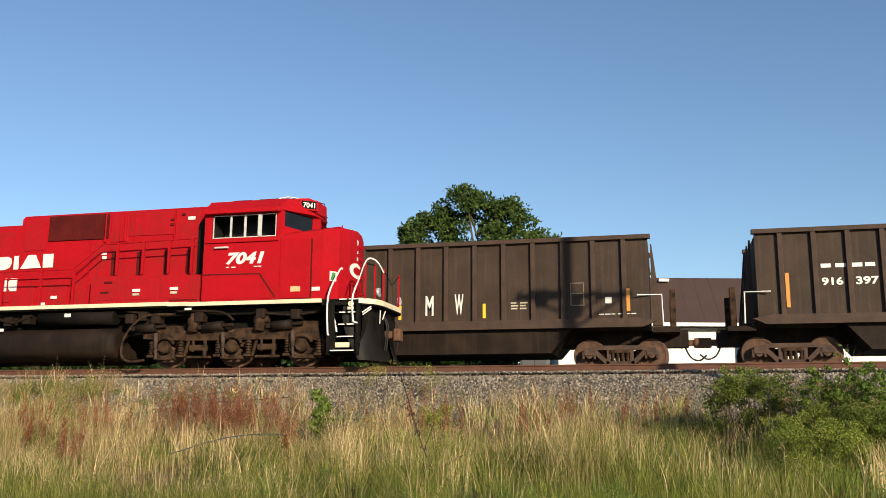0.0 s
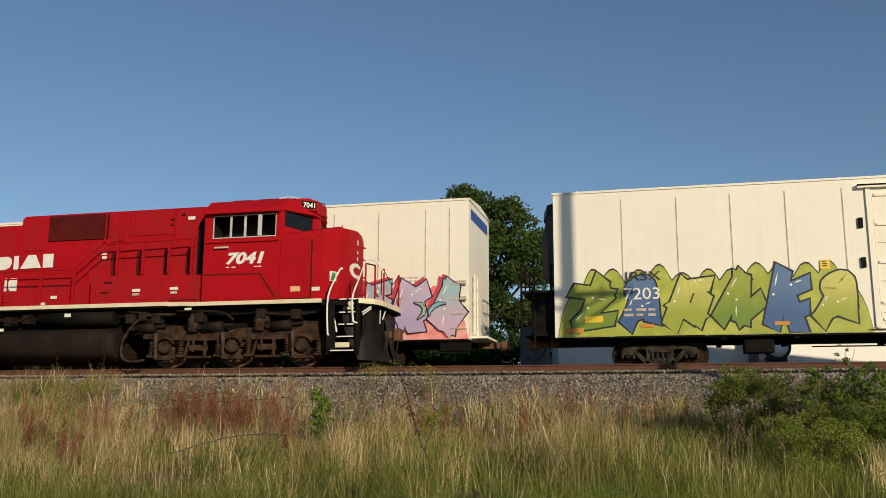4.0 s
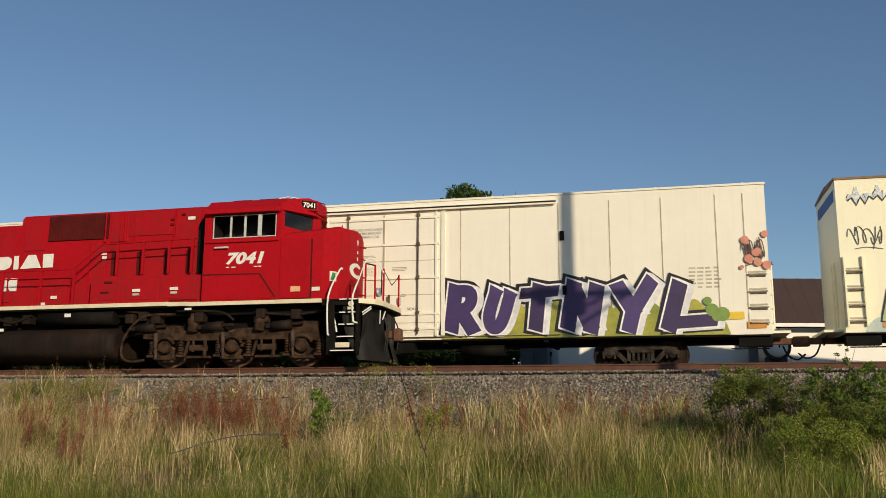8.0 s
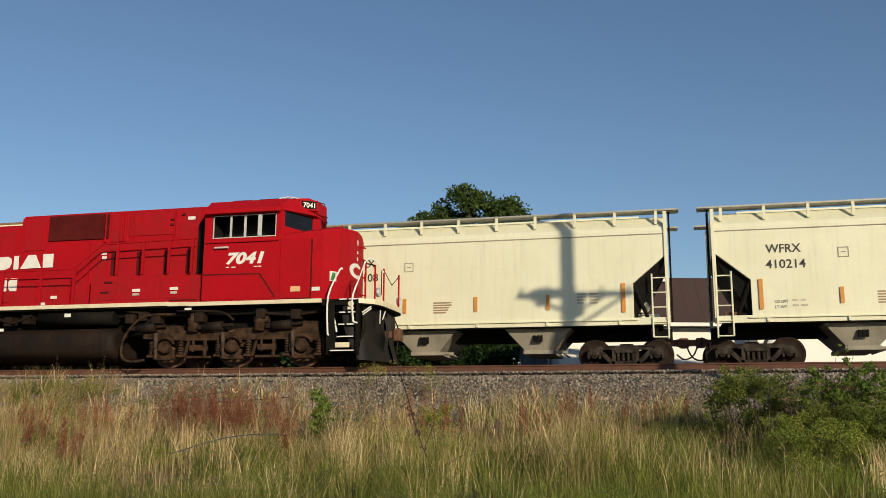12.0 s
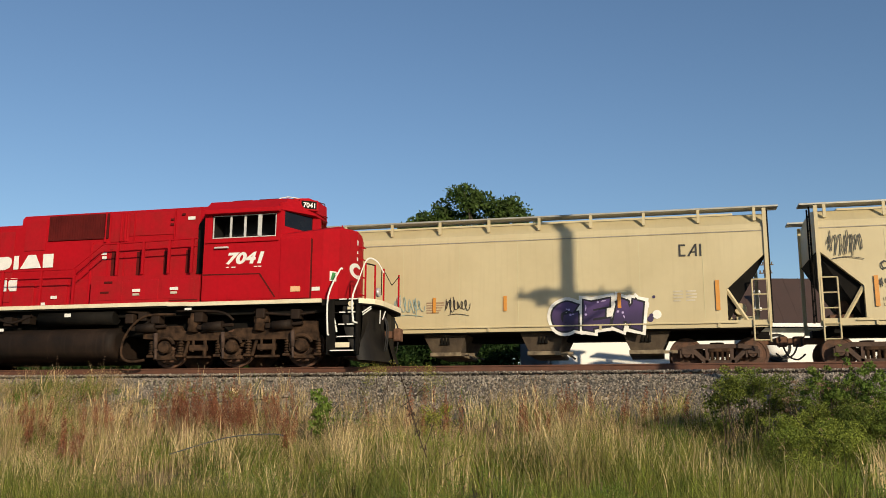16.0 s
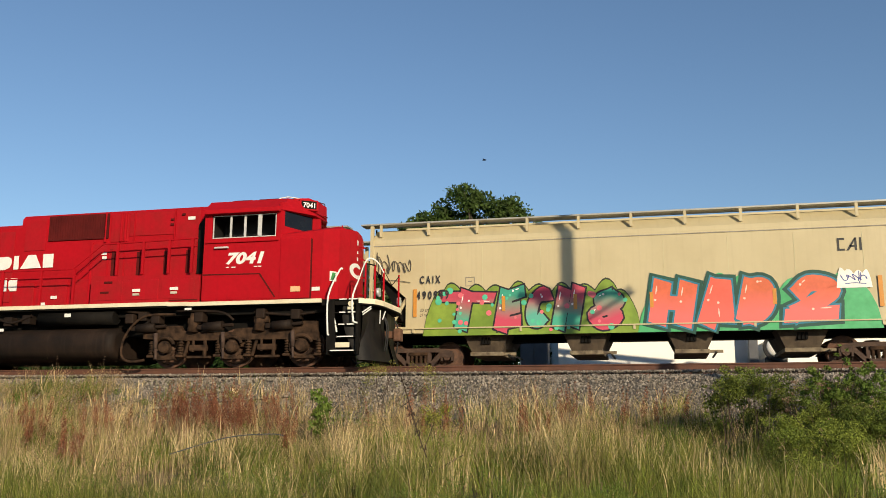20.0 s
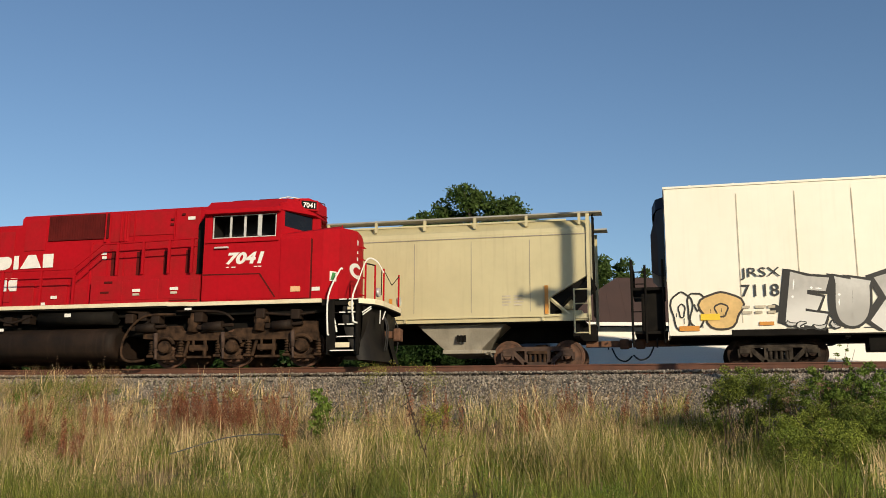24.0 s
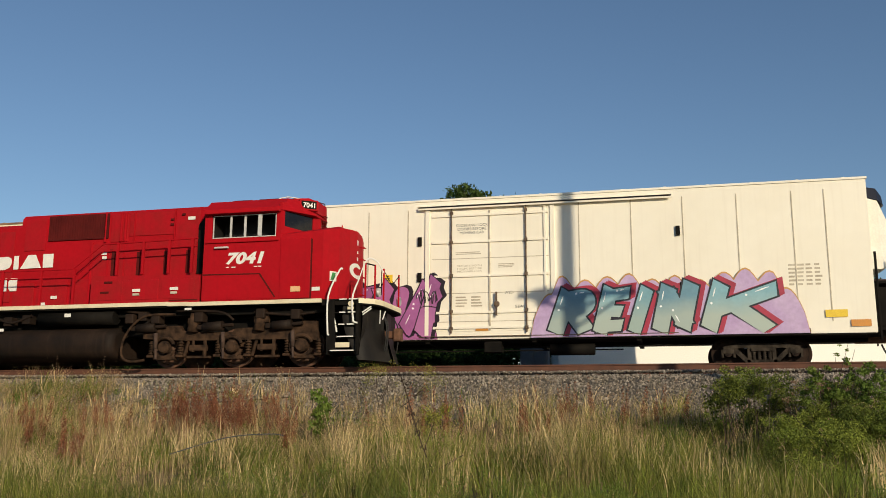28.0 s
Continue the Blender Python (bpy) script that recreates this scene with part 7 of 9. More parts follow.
def stroke(v, f, pts, w, grow, y, floor=0.955, ceil=9.0):
    """A fat curved brush form that swells in the middle and ends in blunt points."""
    n0, k = len(v), len(pts)
    for i, q in enumerate(pts):
        d = (pts[min(i + 1, k - 1)] - pts[max(i - 1, 0)]).normalized()
        t = i / (k - 1)
        e = grow if 0 < i < k - 1 else grow * 0.7
        h = w * 0.5 * (0.16 + 0.84 * math.sin(math.pi * t) ** 0.6) + e
        o = d * (-grow if i == 0 else grow if i == k - 1 else 0)
        for sgn in (1, -1):
            v.append((q.x + o.x + sgn * d.y * h, y - i * 0.000008, min(max(q.y + o.y - sgn * d.x * h, floor), ceil)))
    f += [(n0 + 2 * i, n0 + 2 * i + 2, n0 + 2 * i + 3, n0 + 2 * i + 1) for i in range(k - 1)]


def wild(car, x0, x1, z0, z1, colours, outline, n, seed=0, width=0.34, label=""):
    """Interlocked wild-style shapes that cannot be read: curved fat forms, edged, filled and lined."""
    rng = random.Random(seed)
    hz = z1 - z0
    root = None
    thin = width < 0.25
    n = n if thin else max(3, int(n * 0.62))

    if not thin:
        # the solid mass behind the shapes, with a spiky crest
        m = max(8, int((x1 - x0) / 0.2))
        top = []
        for i in range(m + 1):
            t = i / m
            z = z1 - hz * (0.16 + 0.22 * rng.random()) + (hz * 0.17 if i % 4 == 1 else 0)
            top.append((x0 + (x1 - x0) * t + (0.08 if i % 4 == 1 else 0), z0 + (z - z0) * min(1, 0.35 + t * 8, 0.35 + (1 - t) * 8)))
        for grow, c in ((0.045, outline), (0.0, colours[0])):
            y = layer(car)
            v = [q for a, b in top for q in ((a, y, max(z0 - 0.02, 0.955)), (a, y, b + grow))]
            me = raw("mass", v, [(2 * i, 2 * i + 2, 2 * i + 3, 2 * i + 1) for i in range(m)], spray(*c) if isinstance(c, tuple) else spray(c))
            if root is None:
                root = part("graffiti", me, None, car, label or "interlocked wild-style graffiti")
            else:
                part("mass", me, None, root)

    def arc(cx, cz, rx, rz, a0, a1, m=4):
        return [Vector((cx + rx * math.cos(radians(a0 + (a1 - a0) * i / m)), cz + rz * math.sin(radians(a0 + (a1 - a0) * i / m)))) for i in range(m + 1)]
    for i in range(n):
        s = (x1 - x0) / n
        cx = x0 + s * (i + 0.5) + rng.uniform(-0.06, 0.06)
        lo, hi = z0 + hz * rng.uniform(0.0, 0.10), z1 - hz * rng.uniform(0.0, 0.18)
        cz, rx, rz = (lo + hi) / 2, s * 0.44, (hi - lo) * 0.40
        w = min(width * rng.uniform(1.0, 1.35), rz * 0.9) * (0.6 if thin else 1.0)
        kind = rng.randrange(6)
        if thin:
            a0 = rng.uniform(0, 360)
            forms = [arc(cx, cz + rng.uniform(-0.2, 0.2) * hz, rx * 0.9, rz * rng.uniform(0.3, 0.8), a0, a0 + rng.uniform(90, 170))]
        elif kind == 0:
            forms = [arc(cx, cz, rx, rz, 50, 310), arc(cx + rx * 0.3, cz - rz * 0.1, rx * 0.5, rz * 0.3, 150, -30)]
        elif kind == 1:
            forms = [arc(cx, cz + rz * 0.5, rx * 0.9, rz * 0.55, 10, 260), arc(cx, cz - rz * 0.5, rx * 0.9, rz * 0.55, 100, -160)]
        elif kind == 2:
            forms = [arc(cx - rx * 1.6, cz, rx * 0.9, rz * 1.1, 65, -65), arc(cx - rx * 0.2, cz + rz * 0.45, rx, rz * 0.5, 150, -80), arc(cx, cz - rz * 0.4, rx * 1.1, rz * 0.6, 90, -60)]
        elif kind == 3:
            forms = [arc(cx, cz - rz * 0.2, rx * 0.95, rz * 1.15, 195, -15), arc(cx, cz - rz * 0.2, rx * 0.7, rz * 0.3, 200, 340)]
        elif kind == 4:
            forms = [arc(cx + rx * 0.4, cz - rz * 0.9, rx * 1.3, rz * 1.9, 165, 70), arc(cx - rx * 0.2, cz + rz, rx * 1.1, rz * 1.8, 250, 345)]
        else:
            forms = [arc(cx, cz + rz * 0.3, rx, rz * 1.15, 170, 370), arc(cx - rx * 0.9, cz - rz * 1.2, rx * 1.9, rz * 1.3, 100, 30)]
        shear, thin_x = rng.uniform(-0.15, 0.55), rng.uniform(0.75, 1.35)
        forms = [[Vector((cx + (q.x - cx) * thin_x + (q.y - cz) * shear, q.y)) for q in pts] for pts in forms]
        col = colours[i % len(colours)]
        fill = spray(*col) if isinstance(col, tuple) else spray(col)
        passes = [(0.036, -0.012, -0.01, spray(outline), "outline"), (0.0, 0, 0, fill, "form")]
        for g, dx, dz, m, nm in passes:
            v, f = [], []
            y = layer(car)
            for pts in forms:
                y -= 0.00012
                stroke(v, f, [q + Vector((dx, dz)) for q in pts], w, g, y, 0.955, z1 + 0.15)
            LAYER[car.name] = y
            me = raw(nm, v, f, m)
            if root is None:
                root = part("graffiti", me, None, car, label or "interlocked wild-style graffiti")
            else:
                part(nm, me, None, root)
        if not thin:
            v, f = [], []
            y = layer(car)
            for pts in forms[:2]:
                mid = sum(pts, Vector((0, 0))) / len(pts)
                line = [q + (mid - q).normalized() * w * 0.18 for q in pts[1:-1]]
                ribbon(v, f, line, 0.028, y, True)
                y -= 0.0002
            LAYER[car.name] = y
            v = [(q[0], q[1], max(q[2], 0.96)) for q in v]
            part("inner_line", raw("inner_line", v, f, spray("f2f2ec" if i % 3 == 1 else outline)), None, root)
    return root


def scrawl(car, x0, x1, z0, z1, colour, n=5, seed=0, width=0.028, fill=None):
    """A quick unreadable tag in thin looping strokes."""
    rng = random.Random(seed)
    y = layer(car)
    v, f = [], []
    w, h = x1 - x0, z1 - z0
    line, ph = [], rng.uniform(0, 6.28)
    amps = [rng.uniform(0.35, 1.0) for i in range(n + 2)]
    offs = [rng.uniform(-0.25, 0.25) for i in range(n + 2)]
    steps = n * 14
    for i in range(steps + 1):
        t = i / steps * n
        k = int(t)
        u = t - k
        amp = amps[k] + (amps[k + 1] - amps[k]) * u
        off = offs[k] + (offs[k + 1] - offs[k]) * u
        line.append(Vector((x0 + w * t / n + w / n * 0.42 * math.cos(6.283 * t + ph), (z0 + z1) / 2 + h * (0.25 * off + 0.42 * amp * math.sin(6.283 * t * (1 if k % 3 else 1.5))))))
    width *= 0.75
    ribbon(v, f, line, width, y)
    for i in range(max(2, n // 2)):
        a = Vector((x0 + w * rng.random(), z1 - h * rng.uniform(0, 0.2)))
        b = a + Vector((rng.uniform(-0.12, 0.06) * w, -h * rng.uniform(0.5, 0.9)))
        ribbon(v, f, [a, a.lerp(b, 0.5) + Vector((0.03 * w, 0)), b], width, y - 0.0002 * (i + 1))
    ribbon(v, f, smooth_line([Vector((x0 + 0.1 * w, z0)), Vector((x0 + 0.5 * w, z0 + 0.06 * h)), Vector((x1, z0 - 0.03 * h))], 4), width * 0.8, y - 0.0012)
    LAYER[car.name] = y - 0.0014
    return part("tag", raw("tag", v, f, spray(colour)), None, car, "quick scrawled paint tag")


def hand_tag(car, word, x0, x1, z0, z1, colour, seed=0):
    """A short hand-sprayed word in uneven thin capitals."""
    rng = random.Random(seed)
    root = None
    n = len(word)
    for i, ch in enumerate(word):
        if ch == " ":
            continue
        v, f = finer(ch, -0.012, 1)
        xs, zs = [a for a, b in v], [b for a, b in v]
        w, h = (x1 - x0) / n * rng.uniform(0.8, 1.15), (z1 - z0) * rng.uniform(0.8, 1.15)
        xa, za, ph = x0 + (x1 - x0) * i / n, z0 + rng.uniform(-0.12, 0.12) * (z1 - z0), rng.uniform(0, 6)
        y = layer(car)
        k = [((a - min(xs)) / max(0.2, max(xs) - min(xs)), (b - min(zs)) / max(0.2, max(zs) - min(zs))) for a, b in v]
        me = raw("tag", [(xa + s * w + t * h * 0.15 + 0.02 * math.sin(t * 6 + ph), y, za + t * h + 0.03 * h * math.sin(s * 7 + ph)) for s, t in k], f, spray(colour))
        q = part("tag", me, None, root or car, "" if root else "hand-sprayed paint tag")
        root = root or q


def bubbles(car, x0, x1, z0, z1, n, outline, fill, seed=0, width=0.05):
    """A throw-up: overlapping hollow bubble letters in outline."""
    rng = random.Random(seed)
    root = None
    for i in range(n):
        cx, cz = x0 + (x1 - x0) * (i + 0.5) / n, (z0 + z1) / 2 + rng.uniform(-0.04, 0.04)
        rx, rz = (x1 - x0) / n * 0.66, (z1 - z0) * 0.5 * rng.uniform(0.85, 1.0)
        ring = []
        for k in range(25):
            a = 6.2832 * k / 24
            r = 1 + 0.10 * math.sin(3 * a + i) + 0.06 * math.sin(5 * a + i * 2)
            ring.append(Vector((cx + rx * r * math.cos(a), cz + rz * r * math.sin(a))))
        if fill:
            y = layer(car)
            q = part("bubble_fill", raw("bubble_fill", [(p.x, y, p.y) for p in ring[:-1]], [tuple(range(24))], spray(fill)), None, car if root is None else root, "hollow bubble-letter graffiti" if root is None else "")
            root = root or q
        v, f = [], []
        y = layer(car)
        ribbon(v, f, ring, width, y)
        if i % 2:
            ribbon(v, f, smooth_line([Vector((cx - rx * 0.3, cz + rz * 0.3)), Vector((cx, cz - 0.05)), Vector((cx + rx * 0.3, cz + rz * 0.25))], 4), width, y)
        else:
            inner = [Vector((cx + (p.x - cx) * 0.3, cz + (p.y - cz) * 0.35)) for p in ring]
            ribbon(v, f, inner, width * 0.8, y)
        for d in range(3):
            xx = cx + rng.uniform(-0.7, 0.7) * rx
            zz = cz + rz * rng.uniform(-0.9, 0.2)
            ribbon(v, f, [Vector((xx, zz)), Vector((xx, zz - rng.uniform(0.1, 0.25)))], 0.018, y)
        q = part("bubble_outline", raw("bubble_outline", v, f, spray(outline)), None, car if root is None else root, "hollow bubble-letter graffiti" if root is None else "")
        root = root or q
    return root


def spots(car, x0, x1, z0, z1, n, colour, r=0.07, seed=0):
    rng = random.Random(seed)
    v, f = [], []
    for i in range(n):
        y = layer(car, 0.0001)
        cx, cz, rr = rng.uniform(x0, x1), rng.uniform(z0, z1), r * rng.uniform(0.5, 1.3)
        k = len(v)
        v += [(cx + rr * math.cos(6.2832 * j / 12), y, cz + rr * math.sin(6.2832 * j / 12)) for j in range(12)]
        f.append(tuple(range(k, k + 12)))
    return tagged(part("paint_speckle", raw("paint_speckle", v, f, spray(colour)), None, car), kind="stuff")


def frieze(car, x0, x1, seed=0):
    """The printed icicle-like border under the roof of the older boxcars."""
    rng = random.Random(seed)
    y = layer(car)
    v, f, v2, f2, low = [], [], [], [], []
    n = int((x1 - x0) / 0.11)
    for i in range(n + 1):
        x = x0 + (x1 - x0) * i / n
        low.append(Vector((x, 4.60 - (0.0 if i % 2 else rng.uniform(0.04, 0.26)) + 0.07 * math.sin(x * 1.3))))
    ribbon(v, f, low, 0.05, y)
    yb = layer(car, -0.0002)
    for i in range(n):
        k = len(v2)
        a, b = low[i], low[i + 1]
        top = 4.66 + 0.05 * math.sin(a.x * 1.3) + rng.uniform(0, 0.05)
        v2 += [(a.x, y + 0.0002, a.y), (b.x, y + 0.0002, b.y), (b.x, y + 0.0002, top), (a.x, y + 0.0002, top)]
        f2.append((k, k + 1, k + 2, k + 3))
        if i % 5 == 2:
            h = rng.uniform(0.15, 0.32)
            k = len(v2)
            v2 += [(a.x - 0.09, y + 0.0001, top), (a.x + 0.09, y + 0.0001, top), (a.x + 0.03, y + 0.0001, top + h), (a.x - 0.02, y + 0.0001, top + h)]
            f2.append((k, k + 1, k + 2, k + 3))
    for i in range(0, n, 2):
        a = low[i]
        q = [Vector((a.x, a.y + 0.05)), Vector((a.x + rng.uniform(-0.03, 0.06), a.y + rng.uniform(0.08, 0.18))), Vector((a.x + rng.uniform(-0.04, 0.08), a.y + rng.uniform(0.14, 0.3)))]
        ribbon(v, f, q, 0.014, y - 0.0002)
    root = part("roof_frieze", raw("roof_frieze", v2, f2, spray("b4c2d0", "efeadc", 14.0)), None, car, "printed blue-grey icicle border")
    part("frieze_line", raw("frieze_line", v, f, spray("1c2026")), None, root)


def rust_run(car, x, z0, z1, w, seed=0):
    rng = random.Random(seed)
    v, f = [], []
    for i in range(4):
        xx = x + rng.uniform(-w, w)
        ribbon(v, f, smooth_line([Vector((xx, z1)), Vector((xx + rng.uniform(-0.03, 0.03), (z0 + z1) / 2)), Vector((xx + rng.uniform(-0.04, 0.04), z0 + rng.uniform(0, 0.5)))], 4), w * rng.uniform(0.25, 0.7), layer(car), True)
    part("rust_run", raw("rust_run", v, f, spray("dfb274", "ecd6b0", 4.0)), None, car, "orange rust run down the side")


def emblem(car, x0, x1, z0, z1, m, y=SIDE - 0.014):
    """Owner's mark as plain dark shapes: an open ring, a wedge and a bar."""
    bm = bmesh.new()
    w = x1 - x0
    t = w * 0.085
    for a, b, c, d in ((x0, x0 + t, z0, z1), (x0 + t, x0 + w * 0.30, z1 - t, z1), (x0 + t, x0 + w * 0.30, z0, z0 + t), (x1 - t, x1, z0, z1)):
        box(bm, a, b, y, y + 0.005, c, d)
    xa, xb = x0 + w * 0.36, x0 + w * 0.80
    prism(bm, [(xa, z0), (xa + t * 1.3, z0), (xb - t * 0.2, z1 - t * 0.2), (xb - t, z1)], y, y + 0.005)
    box(bm, xb - t, xb, y, y + 0.005, z0, z1)
    box(bm, xa + w * 0.14, xb - t, y, y + 0.005, z0 + (z1 - z0) * 0.28, z0 + (z1 - z0) * 0.28 + t * 0.8)
    part("owner_emblem", bm, m, car, "dark owner's emblem")


# ---- the train, front to rear ----
TUB = "sooty dark brown high-sided gondola with rusty ribs"
tub_gondola(-14.9, TUB)
c = tub_gondola(2.5, TUB + " and white markings")
bars(c, 1.75, 3.25, 2.62, 2.84, 1, WHITE_MARK, -1.532, 11, "bold_marking", cols=4)
lettering(c, "916", 1.75, 2.3, 2.24, 2.46, WHITE_MARK, -1.532, "car_number", 0.03)
lettering(c, "397", 2.62, 3.2, 2.24, 2.46, WHITE_MARK, -1.532, "car_number", 0.03)
low_gondola(19.1, "low rusty brown gondola with orange reflectors")

c = boxcar(36.7, "white insulated boxcar with light blue and coral graffiti and rust runs", mark="JRSX", number="7181")
cloud(c, -0.0, 8.7, 0.95, 2.3, "e08a80", "f2e6dc", 1)
burner(c, "deacbde", (0.05, 1.7, 2.9, 3.9, 5.0, 6.1, 7.2, 8.35), 0.99, 2.62, [("6fb6cb", "a9a6c4"), ("7fc0d0", "b4a8c6"), ("5fa4c0", "9fa8c6")], "2a2228", 0.42, drop="9a4a3c", depth=(0.14, 0.05), shine="f4f2f0", lean=0.1, seed=3, flare=1.25, tip=0.9, edge=0.035, label="light blue and lilac wild-style graffiti over coral pink")
wild(c, 0.6, 8.0, 1.05, 2.0, ["a8432c", "e3a23c", "f4efe8"], "4a2320", 7, 4, 0.14)
burner(c, "JFK", (9.15, 11.75), 1.2, 2.4, ["9a9a92"], "9a9a92", 0.26, shine=None, edge=0.0, tip=0.2, seed=4, label="faint grey lettering")
cloud(c, 12.2, 21.7, 0.95, 2.75, "e47a78", "f0c6bc", 2)
burner(c, "dbecdaeb", (12.2, 13.5, 14.7, 15.8, 17.0, 18.2, 19.3, 20.5, 21.65), 0.99, 2.80, [("b4aec8", "a8bcc0"), ("a8b6c4", "d09aa8"), ("c0b4cc", "b0a0c4"), ("9fbcc0", "c4aac0")], "262028", 0.46, drop="c8485a", depth=(-0.12, 0.06), shine="f2f0f4", lean=0.16, seed=5, flare=1.15, tip=0.6, edge=0.04, label="pale lilac wild-style graffiti over coral pink")
wild(c, 13.0, 21.2, 1.1, 2.4, ["d8505a", "8fb8a0", "7fb9c4"], "3a2430", 9, 6, 0.16)
rust_run(c, 14.5, 2.9, 4.85, 0.16, 1)
rust_run(c, 15.25, 2.9, 4.9, 0.05, 2)
rust_run(c, 12.95, 3.0, 4.85, 0.05, 3)

c = boxcar(60.95, "white insulated boxcar with olive green and pink graffiti", mark="JRSX", number="7203")
cloud(c, 0.1, 8.5, 0.95, 3.1, "9aa33c", "b9bd52", 11, edge="22242a")
burner(c, "cdabed", (0.3, 1.8, 3.1, 4.4, 5.8, 7.0, 8.3), 0.99, 2.7, [("9aa33c", "6f8a2e"), ("5a78a0", "3f5f8f"), ("c9c46a", "9aa33c")], "1c2028", 0.44, shine="eef0d8", lean=0.1, seed=12, tip=0.8, label="olive and blue wild-style graffiti")
cloud(c, 12.6, 21.1, 0.95, 2.6, "dc3f86", "e85f9c", 13)
burner(c, "aebdcb", (13.0, 14.3, 15.5, 16.7, 17.9, 19.0, 20.3), 0.99, 2.2, [("e8d24a", "e3a23c"), ("4a566c", "6a7f9f"), ("e85f9c", "d8508a")], "1b1a24", 0.34, shine="f6e8f0", lean=0.1, seed=14, tip=0.8, label="yellow and pink wild-style graffiti")

c = boxcar(85.1, "white insulated boxcar with blue and bright green graffiti", mark="JRSX", number="7152")
cloud(c, 0.4, 8.7, 0.95, 2.55, "7a2f2c", "b0503c", 21, edge="1c1416")
burner(c, "KELL", (1.3, 3.75, 5.2, 6.55, 8.2), 0.98, 2.78, [("7fb9cc", "a3adbd"), ("86c2d2", "98a9bd"), ("79b4c8", "a9b4c2")], "15131a", 0.60, shine="fbfbf8", lean=-0.06, seed=5, flare=1.22, tip=0.55, drop="7a2a2c", depth=(0.16, 0.05), cap=0.165, label="light blue graffiti lettering with dark red backing")
spots(c, 1.5, 7.6, 1.1, 2.5, 12, "eef4f4", 0.07, 3)
cloud(c, 8.5, 11.3, 0.95, 2.3, "a02f38", "c0504a", 22)
burner(c, "2", (9.1, 10.9), 1.05, 2.48, [("3f6f9a", "8fc0cf")], "14161c", 0.5, seed=3, tip=0.5)
cloud(c, 11.0, 21.2, 0.95, 2.85, "57534f", "8a857c", 23, n=9, edge="262422")
burner(c, "OFFER", (11.5, 13.05, 14.4, 15.9, 17.4, 19.0), 0.97, 2.42, [("2f9a44", "2a7f40"), ("2a8f4a", "35a04a"), "34994a", ("2b8a45", "5a6a60"), ("6a746c", "2f8a44")], "2c6a34", 0.44, drop="c4e26a", depth=(-0.26, 0.02), shine=None, lean=0.0, seed=6, flare=1.0, tip=0.0, edge=0.012, label="bright green block graffiti lettering with lime sides")
scrawl(c, 21.0, 21.65, 3.05, 3.85, "2a2622", 5, 7, 0.034)

c = boxcar(109.2, "white insulated boxcar with silver-blue and purple graffiti", mark="JRSX", number="7054")
cloud(c, 0.1, 8.5, 0.95, 2.25, "7d8a5a", "a9a06a", 31, edge="4a4438")
burner(c, "RUMES", (1.1, 3.0, 3.95, 5.5, 6.6, 8.15), 0.99, 2.52, [("b4c6cc", "9db8c2"), ("bccdd2", "a3bdc6")], "2c2434", 0.46, halo="eef0ee", key_line="2c2434", drop="463a4c", depth=(0.13, -0.04), shine="fbfbf8", lean=0.04, seed=8, flare=1.15, tip=0.4, label="pale blue graffiti lettering with a dark outline")
spots(c, 1.2, 8.0, 1.0, 1.9, 12, "9fcf4a", 0.09, 4)
cloud(c, 12.4, 20.6, 0.95, 2.1, "8a8f3a", "b9b04a", 32)
burner(c, "RUTNYL", (12.45, 13.6, 14.6, 15.9, 17.2, 18.7, 20.5), 0.99, 2.58, ["453566", "4d3c70", "3e2f58"], "f4f2ee", 0.36, halo="1c1820", drop="e9e8ea", depth=(0.15, -0.04), shine=None, lean=0.12, seed=9, flare=1.2, tip=0.5, label="deep purple graffiti lettering with a white halo")
spots(c, 19.9, 20.4, 1.4, 1.9, 4, "7f9a4a", 0.2, 8)
scrawl(c, 21.05, 21.6, 2.85, 3.7, "5a3a30", 6, 9, 0.04)
spots(c, 20.95, 21.65, 2.8, 3.75, 10, "d98f78", 0.1, 10)

c = boxcar(132.75, "cream older boxcar with green and peach graffiti and a printed border", flip=True, old=True, mark="TILX", number="793064")
frieze(c, 0.3, 21.4, 1)
scrawl(c, 0.3, 1.1, 3.2, 3.9, "3a3430", 4, 11)
cloud(c, 0.5, 8.4, 0.95, 1.7, "a9bcc0", "c8cfbc", 41)
burner(c, "LUNCH", (0.85, 2.6, 4.5, 6.1, 7.3, 8.7), 0.99, 2.36, [("8fa078", "a9b48c"), ("77925f", "8da577"), ("6a8a58", "87a070")], "20241c", 0.50, shine="e9eddc", lean=0.2, seed=10, flare=1.05, tip=0.2, cap=0.16, label="sage green graffiti lettering")
wild(c, 7.4, 9.2, 1.1, 2.3, ["8fa6a0", "b9c4bc", "7f9468"], "5a6058", 5, 15, 0.2)
spots(c, 12.8, 20.6, 1.0, 2.6, 26, "a9b58a", 0.1, 6)
burner(c, "BEGNS", (13.3, 14.6, 15.6, 16.95, 18.2, 19.8), 0.99, 2.66, [("dcae92", "e2a6b0"), ("e6c088", "e0a0ae"), ("e0a8a8", "e8c48c")], "2a2020", 0.58, shine="fff8ee", lean=0.05, seed=12, flare=1.0, tip=0.1, rnd=True, cap=0.165, label="peach and pink graffiti lettering with dark spots")
spots(c, 13.5, 19.6, 1.1, 2.5, 30, "5a3f38", 0.055, 7)
burner(c, "O", (19.85, 20.9), 1.0, 2.0, [("e6a4b0", "e8c0a0")], "2e2420", 0.42, seed=2, tip=0, rnd=True)
scrawl(c, 20.9, 21.5, 1.45, 2.1, "2a2a22", 6, 13)
hand_tag(c, "FIX MY", 7.9, 8.5, 1.9, 2.1, "3a3a30", 7)
